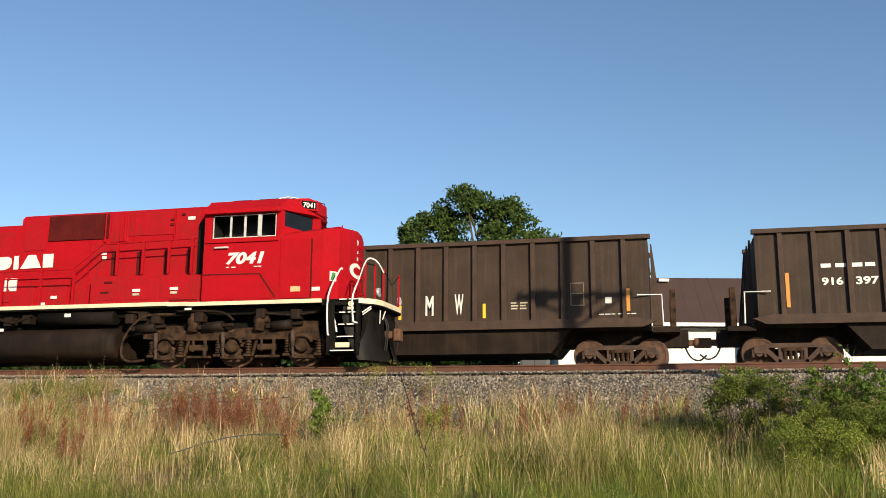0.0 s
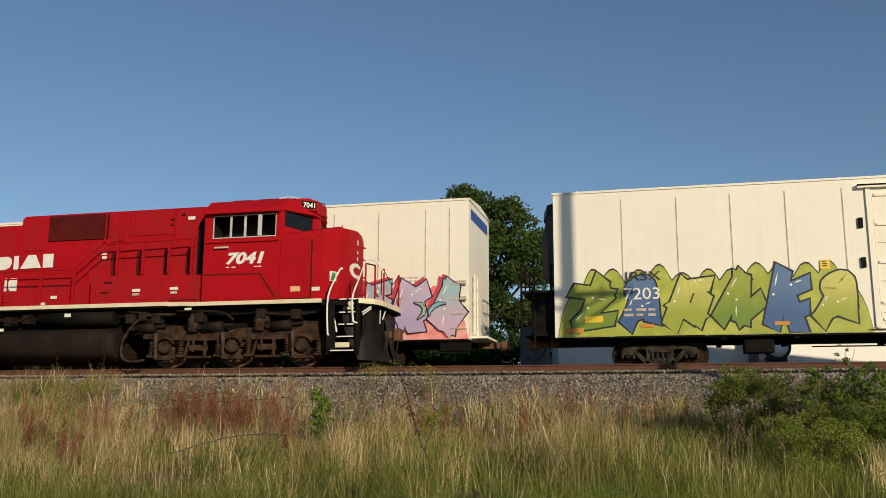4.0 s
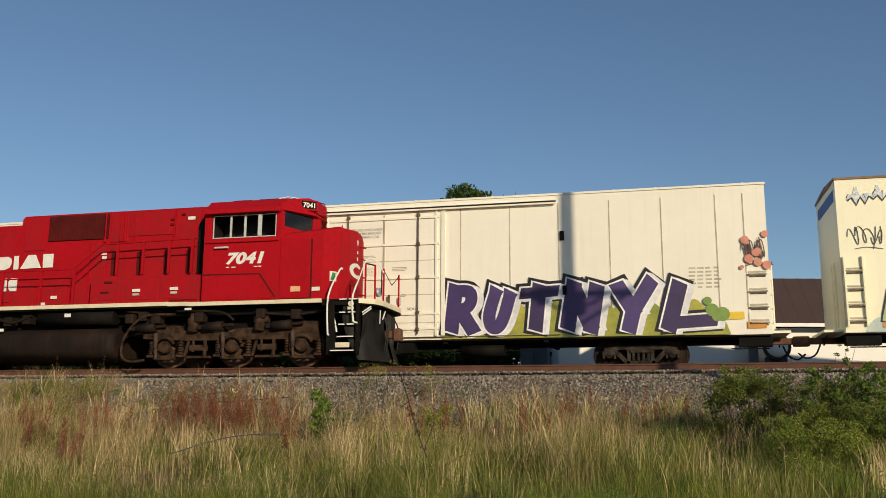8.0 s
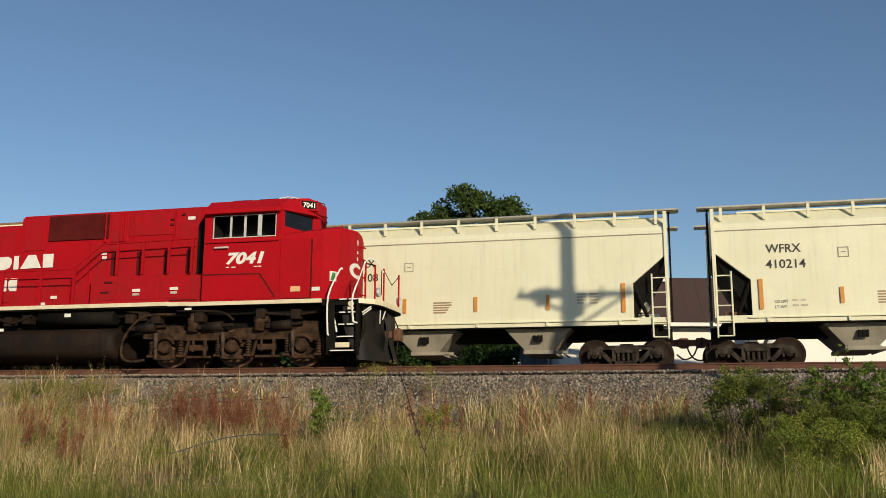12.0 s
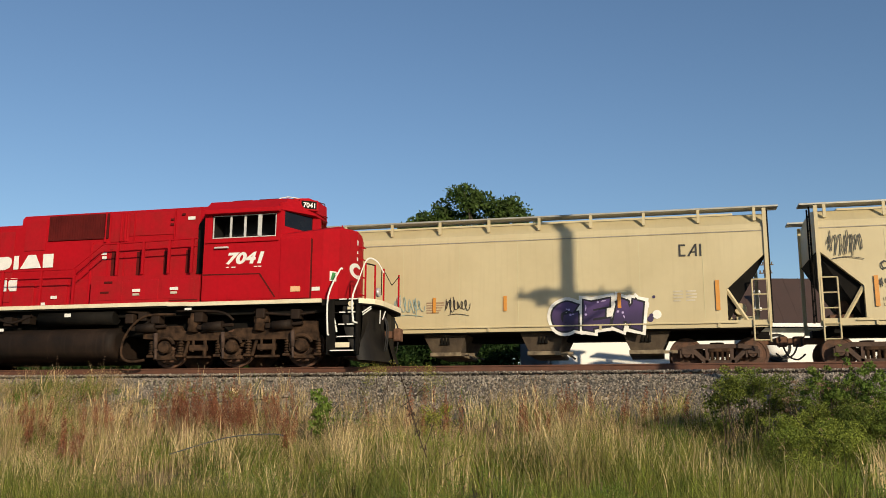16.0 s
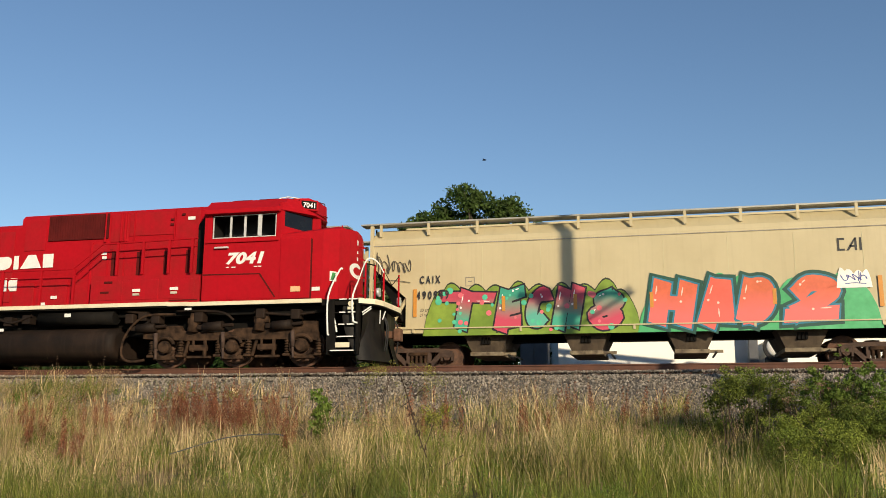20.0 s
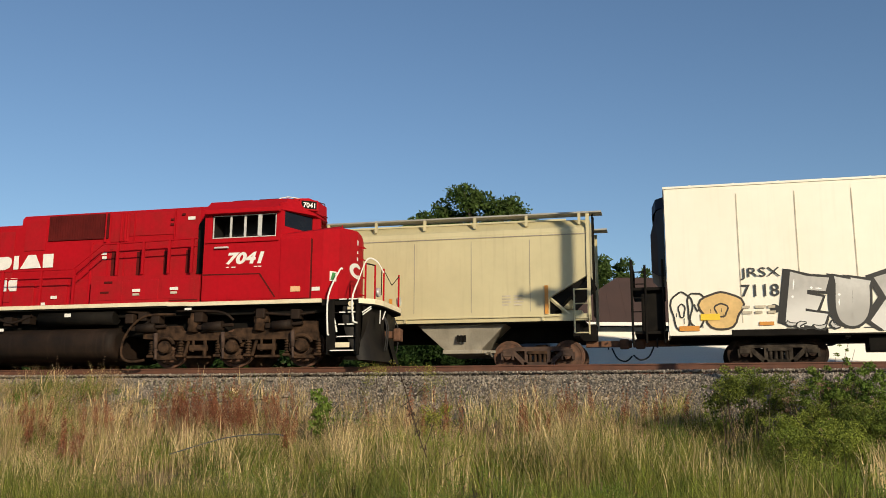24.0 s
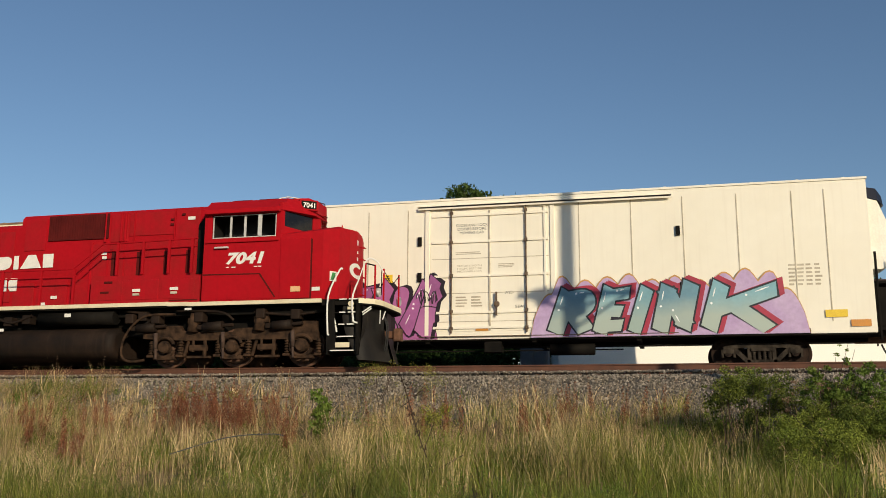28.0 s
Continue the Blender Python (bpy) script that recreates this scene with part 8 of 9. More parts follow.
hand_tag(c, "HEAD", 8.0, 8.45, 1.65, 1.85, "3a3a30", 8)

c = boxcar(157.8, "cream older boxcar with pale mint and green graffiti and rusty door", old=True, mark="TILX", number="793020")
frieze(c, 0.2, 8.9, 2)
frieze(c, 12.6, 21.4, 3)
scrawl(c, 0.2, 0.9, 2.9, 3.35, "26241f", 4, 21)
bubbles(c, 0.15, 2.5, 1.0, 2.3, 4, "6a6456", "d2c9ae", 5, 0.045)
wild(c, 3.6, 8.6, 1.0, 2.1, [("c6d6bc", "e2e2c8"), ("dcdec8", "b4c8b0"), "d8d0b8"], "8a8c7c", 12, 22, 0.30)
cloud(c, 12.3, 17.6, 0.95, 2.1, "a3b27c", "c2c79a", 51, edge="2f3428")
burner(c, "DIZO", (12.4, 13.9, 14.4, 16.1, 17.6), 0.99, 2.14, [("9db07a", "b4c294"), ("a8b884", "8fa56c"), ("b9c494", "a3b27c")], "262c22", 0.46, shine="eef0da", lean=0.0, seed=13, flare=1.1, tip=0.4, label="pale green graffiti lettering")
wild(c, 16.6, 18.6, 1.2, 1.9, ["8fa0a0", "a9b4b0"], "5f6a68", 4, 23, 0.2)
burner(c, "Y", (19.05, 20.5), 0.97, 2.42, [("4c463e", "6e675c")], "26221e", 0.46, halo="efeadb", seed=14, tip=0, rnd=True, inner=("7d766a", "3a352e"), shine=None)

WF = "pale cream two-bay covered hopper with black lettering"
for x0, num in ((181.1, "410108"), (193.4, "410214"), (205.8, "410377"), (218.2, "409965"), (230.65, "409981")):
    hopper(x0, 11.1, WF, HOP_WHITE, [(3.85, 1.06), (7.3, 1.04)], (1.07, 9.8), mark="WFRX", number=num)


def tan_hopper(x0, num, label):
    h = hopper(x0, 15.8, label, HOP_TAN, [(3.55, 0.72), (6.5, 0.7), (9.45, 0.7), (12.4, 0.72)], (1.42, 14.4), shoulder=3.92, top=4.52, sill=1.27, cut=(1.15, 2.2, 3.2), post_step=1.5, mark="CAIX", number=num, outlet=0.58, flare=1.15)
    emblem(h, 12.0 if num in ("490679", "490810") else 13.4, 12.62 if num in ("490679", "490810") else 14.02, 3.17, 3.52, BLACK_MARK)
    if num not in ("490949", "490962", "490810"):
        plate(h, "white_patch", 4.6, 5.0, 1.32, 1.6, WHITE_MARK, SIDE - 0.034)
    return h


c = tan_hopper(243.1, "490945", "tan covered hopper with a small purple graffiti piece")
spots(c, 9.3, 12.8, 1.25, 2.1, 12, "efeae0", 0.10, 61)
spots(c, 9.3, 12.8, 1.28, 2.05, 9, "3a2a52", 0.07, 62)
burner(c, "GEM", (9.7, 12.4), 1.12, 2.05, [("4a3466", "33224a")], "140f1c", 0.30, halo="f2eee4", shine="b9a6d0", seed=15, tip=0.5)
scrawl(c, 6.6, 7.3, 1.65, 2.25, "3a3228", 6, 31)
scrawl(c, 5.0, 5.9, 1.65, 2.3, "8fa6a0", 6, 32)
scrawl(c, 2.7, 3.4, 1.9, 2.3, "6f9aa8", 5, 33)

c = tan_hopper(260.15, "490261", "tan covered hopper with purple and pink graffiti and black tags")
cloud(c, 5.5, 9.8, 1.05, 1.7, "5a4a8f", "7a6aa8", 71)
burner(c, "SEAK", (5.95, 6.9, 7.6, 8.3, 9.1), 1.16, 2.24, [("9c2430", "2a1a1c")], "3a1820", 0.19, halo="efe9ea", shine="f6f0f0", seed=16, lean=0.06, tip=0.1, rnd=True, edge=0.03, glow=0.07, label="maroon and black faded graffiti lettering with a white halo")
wild(c, 10.9, 12.5, 2.35, 3.05, [("4a4f9e", "6a6ab0"), "5055a4"], "4a4f9e", 6, 34, 0.36, "solid blue paint-out patch")
hand_tag(c, "BDUB", 14.35, 15.6, 3.42, 3.78, "2a2824", 1)
scrawl(c, 13.95, 14.5, 2.9, 3.15, "3a3832", 4, 36, 0.03)
hand_tag(c, "HATES", 14.6, 15.55, 2.85, 3.12, "3a3832", 2)
hand_tag(c, "ME", 14.45, 14.9, 2.6, 2.8, "3a3832", 3)
scrawl(c, 0.3, 1.2, 2.95, 3.75, "3f3a30", 7, 37, 0.034)
scrawl(c, 4.3, 5.3, 1.65, 2.15, "4a4030", 6, 38, 0.034)
hand_tag(c, "Safety", 9.8, 10.7, 1.14, 1.36, "3a3630", 6)
scrawl(c, 10.7, 12.9, 1.55, 2.15, "8f866a", 10, 39, 0.03)
scrawl(c, 13.4, 14.3, 1.15, 1.45, "d0605a", 6, 40, 0.034)

c = tan_hopper(277.25, "490962", "tan covered hopper with cream and turquoise graffiti on red and purple")
cloud(c, 2.5, 7.4, 1.05, 2.55, "b8302c", "d0503c", 81)
cloud(c, 6.4, 13.2, 1.05, 2.8, "4f3272", "6a4a90", 82)
spots(c, 6.6, 12.6, 1.2, 2.55, 16, "e8a83c", 0.11, 9)
spots(c, 2.8, 7.0, 2.2, 2.6, 5, "f0a83c", 0.12, 10)
burner(c, "NOVEL", (2.7, 7.1), 1.1, 2.45, [("f2ecd8", "eed79a"), ("f0e6c0", "efe4b8")], "241820", 0.40, shine="ffffff", seed=17, lean=0.05, tip=0.3, cap=0.15, label="cream graffiti lettering on red")
burner(c, "ASLML", (7.4, 8.7, 9.5, 10.1, 11.3, 12.5), 1.1, 2.48, [("8fd4d0", "a9e0dc"), ("9adcd8", "84ccc8"), ("7fb4b0", "a6dcd8")], "1c2428", 0.44, shine="f8ffff", seed=18, lean=0.02, flare=1.12, tip=0.35, cap=0.15, label="turquoise graffiti lettering on purple")
scrawl(c, 12.5, 13.7, 1.6, 2.4, "26241f", 8, 41, 0.04)

c = tan_hopper(294.35, "490679", "tan covered hopper with grey and red-pink graffiti")
burner(c, "CX", (1.9, 3.5), 1.12, 2.35, [("63605a", "55534e")], "f2efe6", 0.40, shine=None, seed=19, tip=0, rnd=True, label="dark grey throw-up with a white outline")
spots(c, 9.4, 13.4, 1.6, 2.75, 10, "f09aa0", 0.13, 11)
burner(c, "HAD2", (9.2, 10.4, 11.2, 12.0, 13.25), 1.1, 2.5, [("b83a62", "9c3260"), ("c83c58", "a83058"), ("e0485a", "c44a6a"), ("e85a5c", "d8505a")], "221c24", 0.50, shine="58b8b0", seed=20, lean=0.08, flare=1.05, tip=0.15, rnd=True, cap=0.165, label="red-pink graffiti lettering")
hand_tag(c, "ESE", 8.75, 9.4, 1.98, 2.2, "2a2a26", 4)
scrawl(c, 9.0, 9.6, 1.6, 2.0, "8a7ab8", 5, 43)

c = tan_hopper(311.3, "490949", "tan covered hopper with green, teal and salmon graffiti")
cloud(c, 1.7, 8.1, 1.05, 2.75, "6f8a2f", "8aa23c", 91, edge="2a3020")
burner(c, "TECH8", (2.0, 3.9, 4.8, 5.6, 6.5, 7.8), 1.1, 2.46, [("c0485a", "48a88a"), ("3f9f84", "c84a60"), ("c83a58", "5fb09a")], "241c20", 0.44, shine="fdf4f0", seed=21, lean=0.12, tip=0.45, label="red and teal mottled graffiti lettering")
spots(c, 2.0, 7.8, 1.15, 2.4, 26, "58c49c", 0.08, 12)
spots(c, 2.0, 7.8, 1.15, 2.4, 16, "e8707a", 0.07, 13)
cloud(c, 8.0, 14.4, 1.05, 2.75, "3f9f62", "58b47a", 92)
burner(c, "HAD2", (8.25, 9.7, 10.7, 11.8, 13.5), 1.1, 2.55, [("dc6a48", "e8706a"), ("e86450", "e0685c"), ("d86a44", "ea7068")], "2f7c94", 0.50, halo="1e4f42", shine="f8d0c0", seed=22, lean=0.10, flare=1.08, tip=0.35, cap=0.165, label="salmon red graffiti lettering with a blue edge on green")
scrawl(c, 0.1, 1.3, 2.7, 3.65, "4a453a", 7, 44, 0.03)
cloud(c, 13.3, 14.2, 2.15, 2.75, "f4f2ea", None, 93, n=4)
scrawl(c, 13.45, 14.05, 2.25, 2.6, "3f4a8f", 4, 45, 0.034)

c = tan_hopper(328.4, "490810", "tan covered hopper covered in silver grey graffiti")
spots(c, 0.8, 14.6, 2.2, 2.95, 90, "a9c6c8", 0.07, 14)
spots(c, 0.8, 6.0, 1.15, 1.6, 26, "b4cecc", 0.07, 15)
burner(c, "TEK", (2.0, 3.5, 4.5, 6.2), 1.1, 2.5, [("625f5b", "c0bdb4"), ("57544f", "b4b1a8")], "2a2725", 0.40, shine="e4e2dc", seed=23, tip=0.9, lean=0.1, flare=1.2, edge=0.03, label="silver grey graffiti lettering")
burner(c, "THE", (6.25, 7.55, 8.75, 10.0), 1.08, 2.62, [("5c5955", "dcd9d2"), ("66635e", "d0cdc6")], "171514", 0.46, halo="e2da6a", glow=0.035, shine="fbfaf6", seed=24, lean=0.12, flare=1.25, tip=0.8, edge=0.04, cap=0.16, label="silver grey graffiti lettering with a thin yellow edge")
burner(c, "OTHER", (9.85, 11.0, 11.95, 12.9, 13.9, 15.1), 1.08, 2.66, [("66635e", "dedbd4"), ("5a5752", "cecbc4"), ("6e6b66", "e0ddd6")], "171514", 0.42, halo="e2da6a", glow=0.035, shine="fbfaf6", seed=25, lean=0.12, flare=1.25, tip=0.8, edge=0.04, cap=0.16, label="silver grey graffiti lettering with a thin yellow edge")
hand_tag(c, "BDUB", 0.1, 1.3, 3.15, 3.7, "35312a", 5)
scrawl(c, 0.7, 1.3, 2.4, 2.9, "6a9ab4", 6, 47, 0.03)

c = tan_hopper(345.5, "490007", "tan covered hopper with yellow-green graffiti")
scrawl(c, 0.4, 1.3, 2.7, 3.5, "8a8270", 6, 48, 0.03)
scrawl(c, 1.6, 3.2, 1.3, 2.0, "3a3a34", 9, 49, 0.034)
cloud(c, 3.0, 12.5, 1.05, 2.5, "b9c43c", "9ab03a", 94)
wild(c, 3.4, 12.2, 1.1, 2.5, [("c8d04a", "a8bc3c"), ("f0ecc8", "c8d04a"), ("6f8f3a", "9ab03a")], "22281c", 18, 50, 0.4)

c = hopper(362.6, 19.4, "weathered tan four-bay covered hopper with black and white graffiti", HOP_GREY, [(3.9, 1.4), (7.75, 1.37), (11.62, 1.36), (15.5, 1.42)], (1.6, 17.75), shoulder=4.05, top=4.6, sill=1.56, cut=(1.2, 2.1, 2.75), post_step=1.55, outlet=0.66)
burner(c, "SENSE", (7.2, 10.4), 1.46, 2.4, [("4a4640", "5a564e")], "f0ece0", 0.24, shine=None, seed=26, tip=0.4, edge=0.04, label="black graffiti lettering with a white outline")
scrawl(c, 5.9, 7.0, 1.75, 2.3, "4a4434", 8, 51, 0.034)

c = boxcar(384.15, "white insulated boxcar with black and silver graffiti and hollow bubble letters", mark="JRSX", number="7118")
bubbles(c, 0.15, 1.0, 1.1, 2.2, 2, "2a2824", None, 8)
bubbles(c, 1.0, 1.85, 1.05, 2.2, 1, "3a3026", "dcb878", 9, 0.06)
spots(c, 2.75, 2.95, 1.5, 1.8, 3, "1a1a18", 0.12, 16)
burner(c, "EUX", (3.1, 4.3, 5.3, 6.6), 1.02, 2.6, [("b4b2ae", "d4d3cf"), ("c9c8c4", "a8a6a2")], "191817", 0.46, drop="191817", depth=(-0.14, 0.03), shine="ffffff", seed=27, lean=0.08, flare=1.2, tip=0.4, edge=0.07, label="silver graffiti lettering with a thick black outline")
wild(c, 3.0, 4.6, 0.98, 1.4, ["c9c8c4"], "191817", 4, 52, 0.12)
spots(c, 6.75, 7.15, 1.55, 1.85, 4, "24211d", 0.14, 17)
scrawl(c, 6.9, 7.5, 1.3, 1.9, "2a2824", 6, 53)
bubbles(c, 12.45, 16.1, 1.2, 2.45, 5, "262420", None, 10, 0.05)
scrawl(c, 16.1, 17.4, 1.5, 1.95, "2c2a26", 7, 54)
scrawl(c, 18.95, 20.3, 1.3, 2.25, "2a2824", 6, 55, 0.03)
scrawl(c, 20.3, 21.1, 1.6, 2.3, "3a3832", 6, 56, 0.03)
bars(c, 3.1, 7.5, 1.02, 1.08, 1, BLACK_MARK, SIDE - 0.02, 9, cols=9)

c = boxcar(408.4, "cream older boxcar with huge black block graffiti and a rusty door", old=True, mark="TILX", number="793005")
frieze(c, 0.2, 8.6, 4)
frieze(c, 12.7, 21.3, 5)
cloud(c, -0.02, 1.4, 0.95, 3.2, "4a66a8", "5f7ab8", 95, n=4)
cloud(c, 1.0, 19.6, 0.95, 2.95, "4a66a8", "5f7ab8", 96, n=20)
burner(c, "TRUE", (0.75, 2.15, 3.3, 4.35, 5.75), 0.95, 2.46, [("1d1b1a", "2e2a27"), ("262320", "3a3632"), ("1a1918", "292522")], "f4efe4", 0.56, halo="a8795f", shine=None, lean=0.14, seed=28, flare=1.04, tip=0.1, edge=0.10, cap=0.175, label="huge black block graffiti lettering edged in white and brown")
burner(c, "KINGS", (5.95, 7.6, 8.6, 10.15, 11.3, 12.75), 0.95, 2.46, [("1d1b1a", "2e2a27"), ("262320", "3a3632"), ("1a1918", "292522")], "f4efe4", 0.56, halo="a8795f", shine=None, lean=0.14, seed=28, flare=1.04, tip=0.1, edge=0.10, cap=0.175, label="huge black block graffiti lettering edged in white and brown")
burner(c, "ONLY", (12.75, 14.2, 15.55, 17.05, 18.6), 0.95, 2.46, [("1d1b1a", "2e2a27"), ("262320", "3a3632"), ("1a1918", "292522")], "f4efe4", 0.56, halo="a8795f", shine=None, lean=0.14, seed=28, flare=1.04, tip=0.1, edge=0.10, cap=0.175, label="huge black block graffiti lettering edged in white and brown")
cloud(c, 19.3, 21.2, 1.0, 2.5, "a87a56", "c09a78", 97, n=5)
burner(c, "MAIK", (19.45, 19.95, 20.4, 20.6, 21.05), 1.68, 2.36, ["f0e8d8"], "33261c", 0.17, shine=None, seed=71, lean=0.06, tip=0.3, rnd=True, edge=0.035, label="small cream bubble lettering edged in dark brown")
burner(c, "SONE", (19.3, 19.8, 20.25, 20.65, 21.0), 1.04, 1.70, ["f0e8d8"], "33261c", 0.17, shine=None, seed=72, lean=0.06, tip=0.3, rnd=True, edge=0.035, label="small cream bubble lettering edged in dark brown")
plate(c, "repaint_patch", 2.15, 3.65, 1.88, 2.72, CAR_WHITE2, SIDE - 0.044)
lettering(c, "TILX", 2.28, 3.08, 2.44, 2.72, BLACK_MARK, SIDE - 0.046, "reporting_mark", 0.03)
lettering(c, "793005", 2.22, 3.6, 1.97, 2.26, BLACK_MARK, SIDE - 0.046, "car_number", 0.03)
rust_run(c, 12.75, 2.8, 4.8, 0.12, 7)

c = boxcar(431.85, "white insulated boxcar with mauve and teal graffiti", flip=True)
cloud(c, 0.55, 3.2, 0.95, 2.1, "b0704a", "c08a66", 98, n=4)
cloud(c, 1.5, 9.6, 0.95, 2.55, "a8649c", "9c5c92", 101, n=13, edge="201822")
burner(c, "beadcebdacdbe", (1.5, 2.25, 2.9, 3.55, 4.2, 4.85, 5.5, 6.1, 6.75, 7.4, 8.0, 8.65, 9.1, 9.6), 1.0, 2.62, [("9a5a90", "b070a4"), ("a8629a", "b87cac"), ("b06aa2", "9c5c94"), "a4609a"], "241a26", 0.34, depth=(0.10, 0.04), drop="241a26", shine="f0e4f0", lean=0.3, seed=60, flare=1.35, tip=1.3, edge=0.03, label="mauve wild-style graffiti with black edges")
cloud(c, 4.5, 5.5, 0.96, 1.32, "f06a96", "e880a8", 102, n=3)
spots(c, 3.0, 8.0, 1.05, 2.4, 9, "e86a9a", 0.12, 18)
plate(c, "number_patch", 2.85, 4.05, 2.40, 2.86, BLACK_MARK, SIDE - 0.044)
lettering(c, "JRSX", 2.93, 3.98, 2.47, 2.79, WHITE_MARK, SIDE - 0.046, "reporting_mark", 0.012)
lettering(c, "7227", 2.93, 3.86, 1.97, 2.30, WHITE_MARK, SIDE - 0.046, "car_number", 0.02)
hand_tag(c, "MUL", 0.3, 0.85, 3.78, 4.15, "2a2622", 7)
hand_tag(c, "JASAH", 0.15, 0.95, 3.42, 3.76, "2a2622", 8)
cloud(c, 12.4, 20.0, 0.95, 2.85, "b49ac4", "c4aed0", 99, edge="c89a5a")
burner(c, "REINK", (13.0, 14.3, 15.2, 15.9, 17.1, 19.3), 0.99, 2.44, [("6a93a6", "a3b2ac"), ("82b0be", "aab8b0"), ("7aa6b4", "9cb0aa")], "23242e", 0.42, drop="a8324a", depth=(0.15, 0.08), shine="f4f8f8", seed=31, lean=0.16, flare=1.2, tip=0.6, label="teal and grey graffiti lettering on lilac")
scrawl(c, 9.0, 9.6, 1.9, 2.5, "2a2824", 5, 63)


# ---- a bird that crosses the sky ----
def build_bird():
    b = thing("bird", 0, 60, 20, "small dark bird in flight", "bird")
    bm = bmesh.new()
    loft_x(bm, [(-0.16, [(-0.01, -0.01), (0.01, -0.01), (0.01, 0.01), (-0.01, 0.01)]), (0.0, [(-0.045, -0.045), (0.045, -0.045), (0.045, 0.045), (-0.045, 0.045)]), (0.12, [(-0.03, -0.03), (0.03, -0.03), (0.03, 0.03), (-0.03, 0.03)]), (0.19, [(-0.008, -0.008), (0.008, -0.008), (0.008, 0.008), (-0.008, 0.008)])])
    part("body", bm, BLACK, b)
    wings = []
    for s in (-1, 1):
        bm = bmesh.new()
        v = [bm.verts.new(p) for p in ((-0.06, 0, 0), (0.07, 0, 0), (0.03, s * 0.22, 0.0), (-0.05, s * 0.30, 0.0))]
        w = [bm.verts.new((q.co.x, q.co.y, 0.012)) for q in v]
        bm.faces.new(v)
        bm.faces.new(w[::-1])
        for i in range(4):
            bm.faces.new((v[(i + 1) % 4], v[i], w[i], w[(i + 1) % 4]))
        bmesh.ops.recalc_face_normals(bm, faces=bm.faces)
        wings.append((part("wing", bm, BLACK, b), s))
    b.scale = (0.2, 0.2, 0.2)
    return b, wings


BIRD, WINGS = build_bird()


# ---- vegetation on the embankment ----
def blades(name, xs, ys, hs, width, lean, material, seed, label, seg=3, head=0.0, droop=0.35, toward=None):
    """Many bent grass blades as one mesh; head: length of a seed plume at the tip."""
    rng = np.random.default_rng(seed)
    n = len(xs)
    zs = np.array([ground_z(x, y) for x, y in zip(xs, ys)]) - 0.03
    a = rng.uniform(0, 2 * np.pi, n)
    d = np.stack([np.cos(a), np.sin(a)], 1) * (rng.uniform(0.2, 1.0, n) * lean)[:, None]
    if toward is not None:
        d = d * 0.6 + toward
    turn = rng.uniform(-1.1, 1.1, n)
    side = np.stack([np.cos(turn), np.sin(turn)], 1)
    w = width * rng.uniform(0.6, 1.4, n) * np.clip(ys / 17.0, 0.45, 1.0)
    rows = []
    for k in range(seg + 1):
        t = k / seg
        cx = xs + d[:, 0] * hs * t ** 2
        cy = ys + d[:, 1] * hs * t ** 2
        cz = zs + hs * (t - droop * lean * t ** 3)
        ww = w * (1 - 0.85 * t)
        if head and k >= seg - 1:
            ww = w * (2.6 if k == seg - 1 else 0.6)
        rows.append(np.stack([cx - side[:, 0] * ww, cy - side[:, 1] * ww, cz], 1))
        rows.append(np.stack([cx + side[:, 0] * ww, cy + side[:, 1] * ww, cz], 1))
    m = 2 * (seg + 1)
    v = np.stack(rows, 1).reshape(-1, 3)
    base = (np.arange(n) * m)[:, None]
    f = np.concatenate([base + np.array([[2 * k, 2 * k + 1, 2 * k + 3, 2 * k + 2]]) for k in range(seg)], 0)
    me = bpy.data.meshes.new(name)
    me.from_pydata(v.tolist(), [], f.tolist())
    me.materials.append(material)
    return tagged(new(name, me), label, "grass", kind="stuff")


def scatter(n, seed, y0, y1, patch, cut, margin=0.04):
    """Random places in the wedge in front of the camera, thinned by a patchy noise."""
    rng = np.random.default_rng(seed)
    ys = np.sqrt(rng.uniform(y0 ** 2, y1 ** 2, n))
    lo, hi = math.tan(radians(-13.76 - 27.5)), math.tan(radians(-13.76 + 27.5))
    xs = ys * rng.uniform(lo - margin, hi + margin, n)
    keep = np.array([noise.noise((x * patch, y * patch, seed * 1.7)) > cut for x, y in zip(xs, ys)])
    return xs[keep], ys[keep]


def bank_density(xs, ys, seed):
    """Grass thins out towards the ballast."""
    rng = np.random.default_rng(seed)
    edge = np.array([19.6 + 0.5 * noise.noise((x * 0.35, 3.3, 0)) + (1.5 if x < -14 else 1.5 * max(0.0, min(1.0, (-6.5 - x) / 7.5))) for x in xs])
    keep = rng.uniform(0, 1, len(xs)) < np.clip((edge + 0.8 - ys) / 1.6, 0.0, 1)
    return xs[keep], ys[keep]


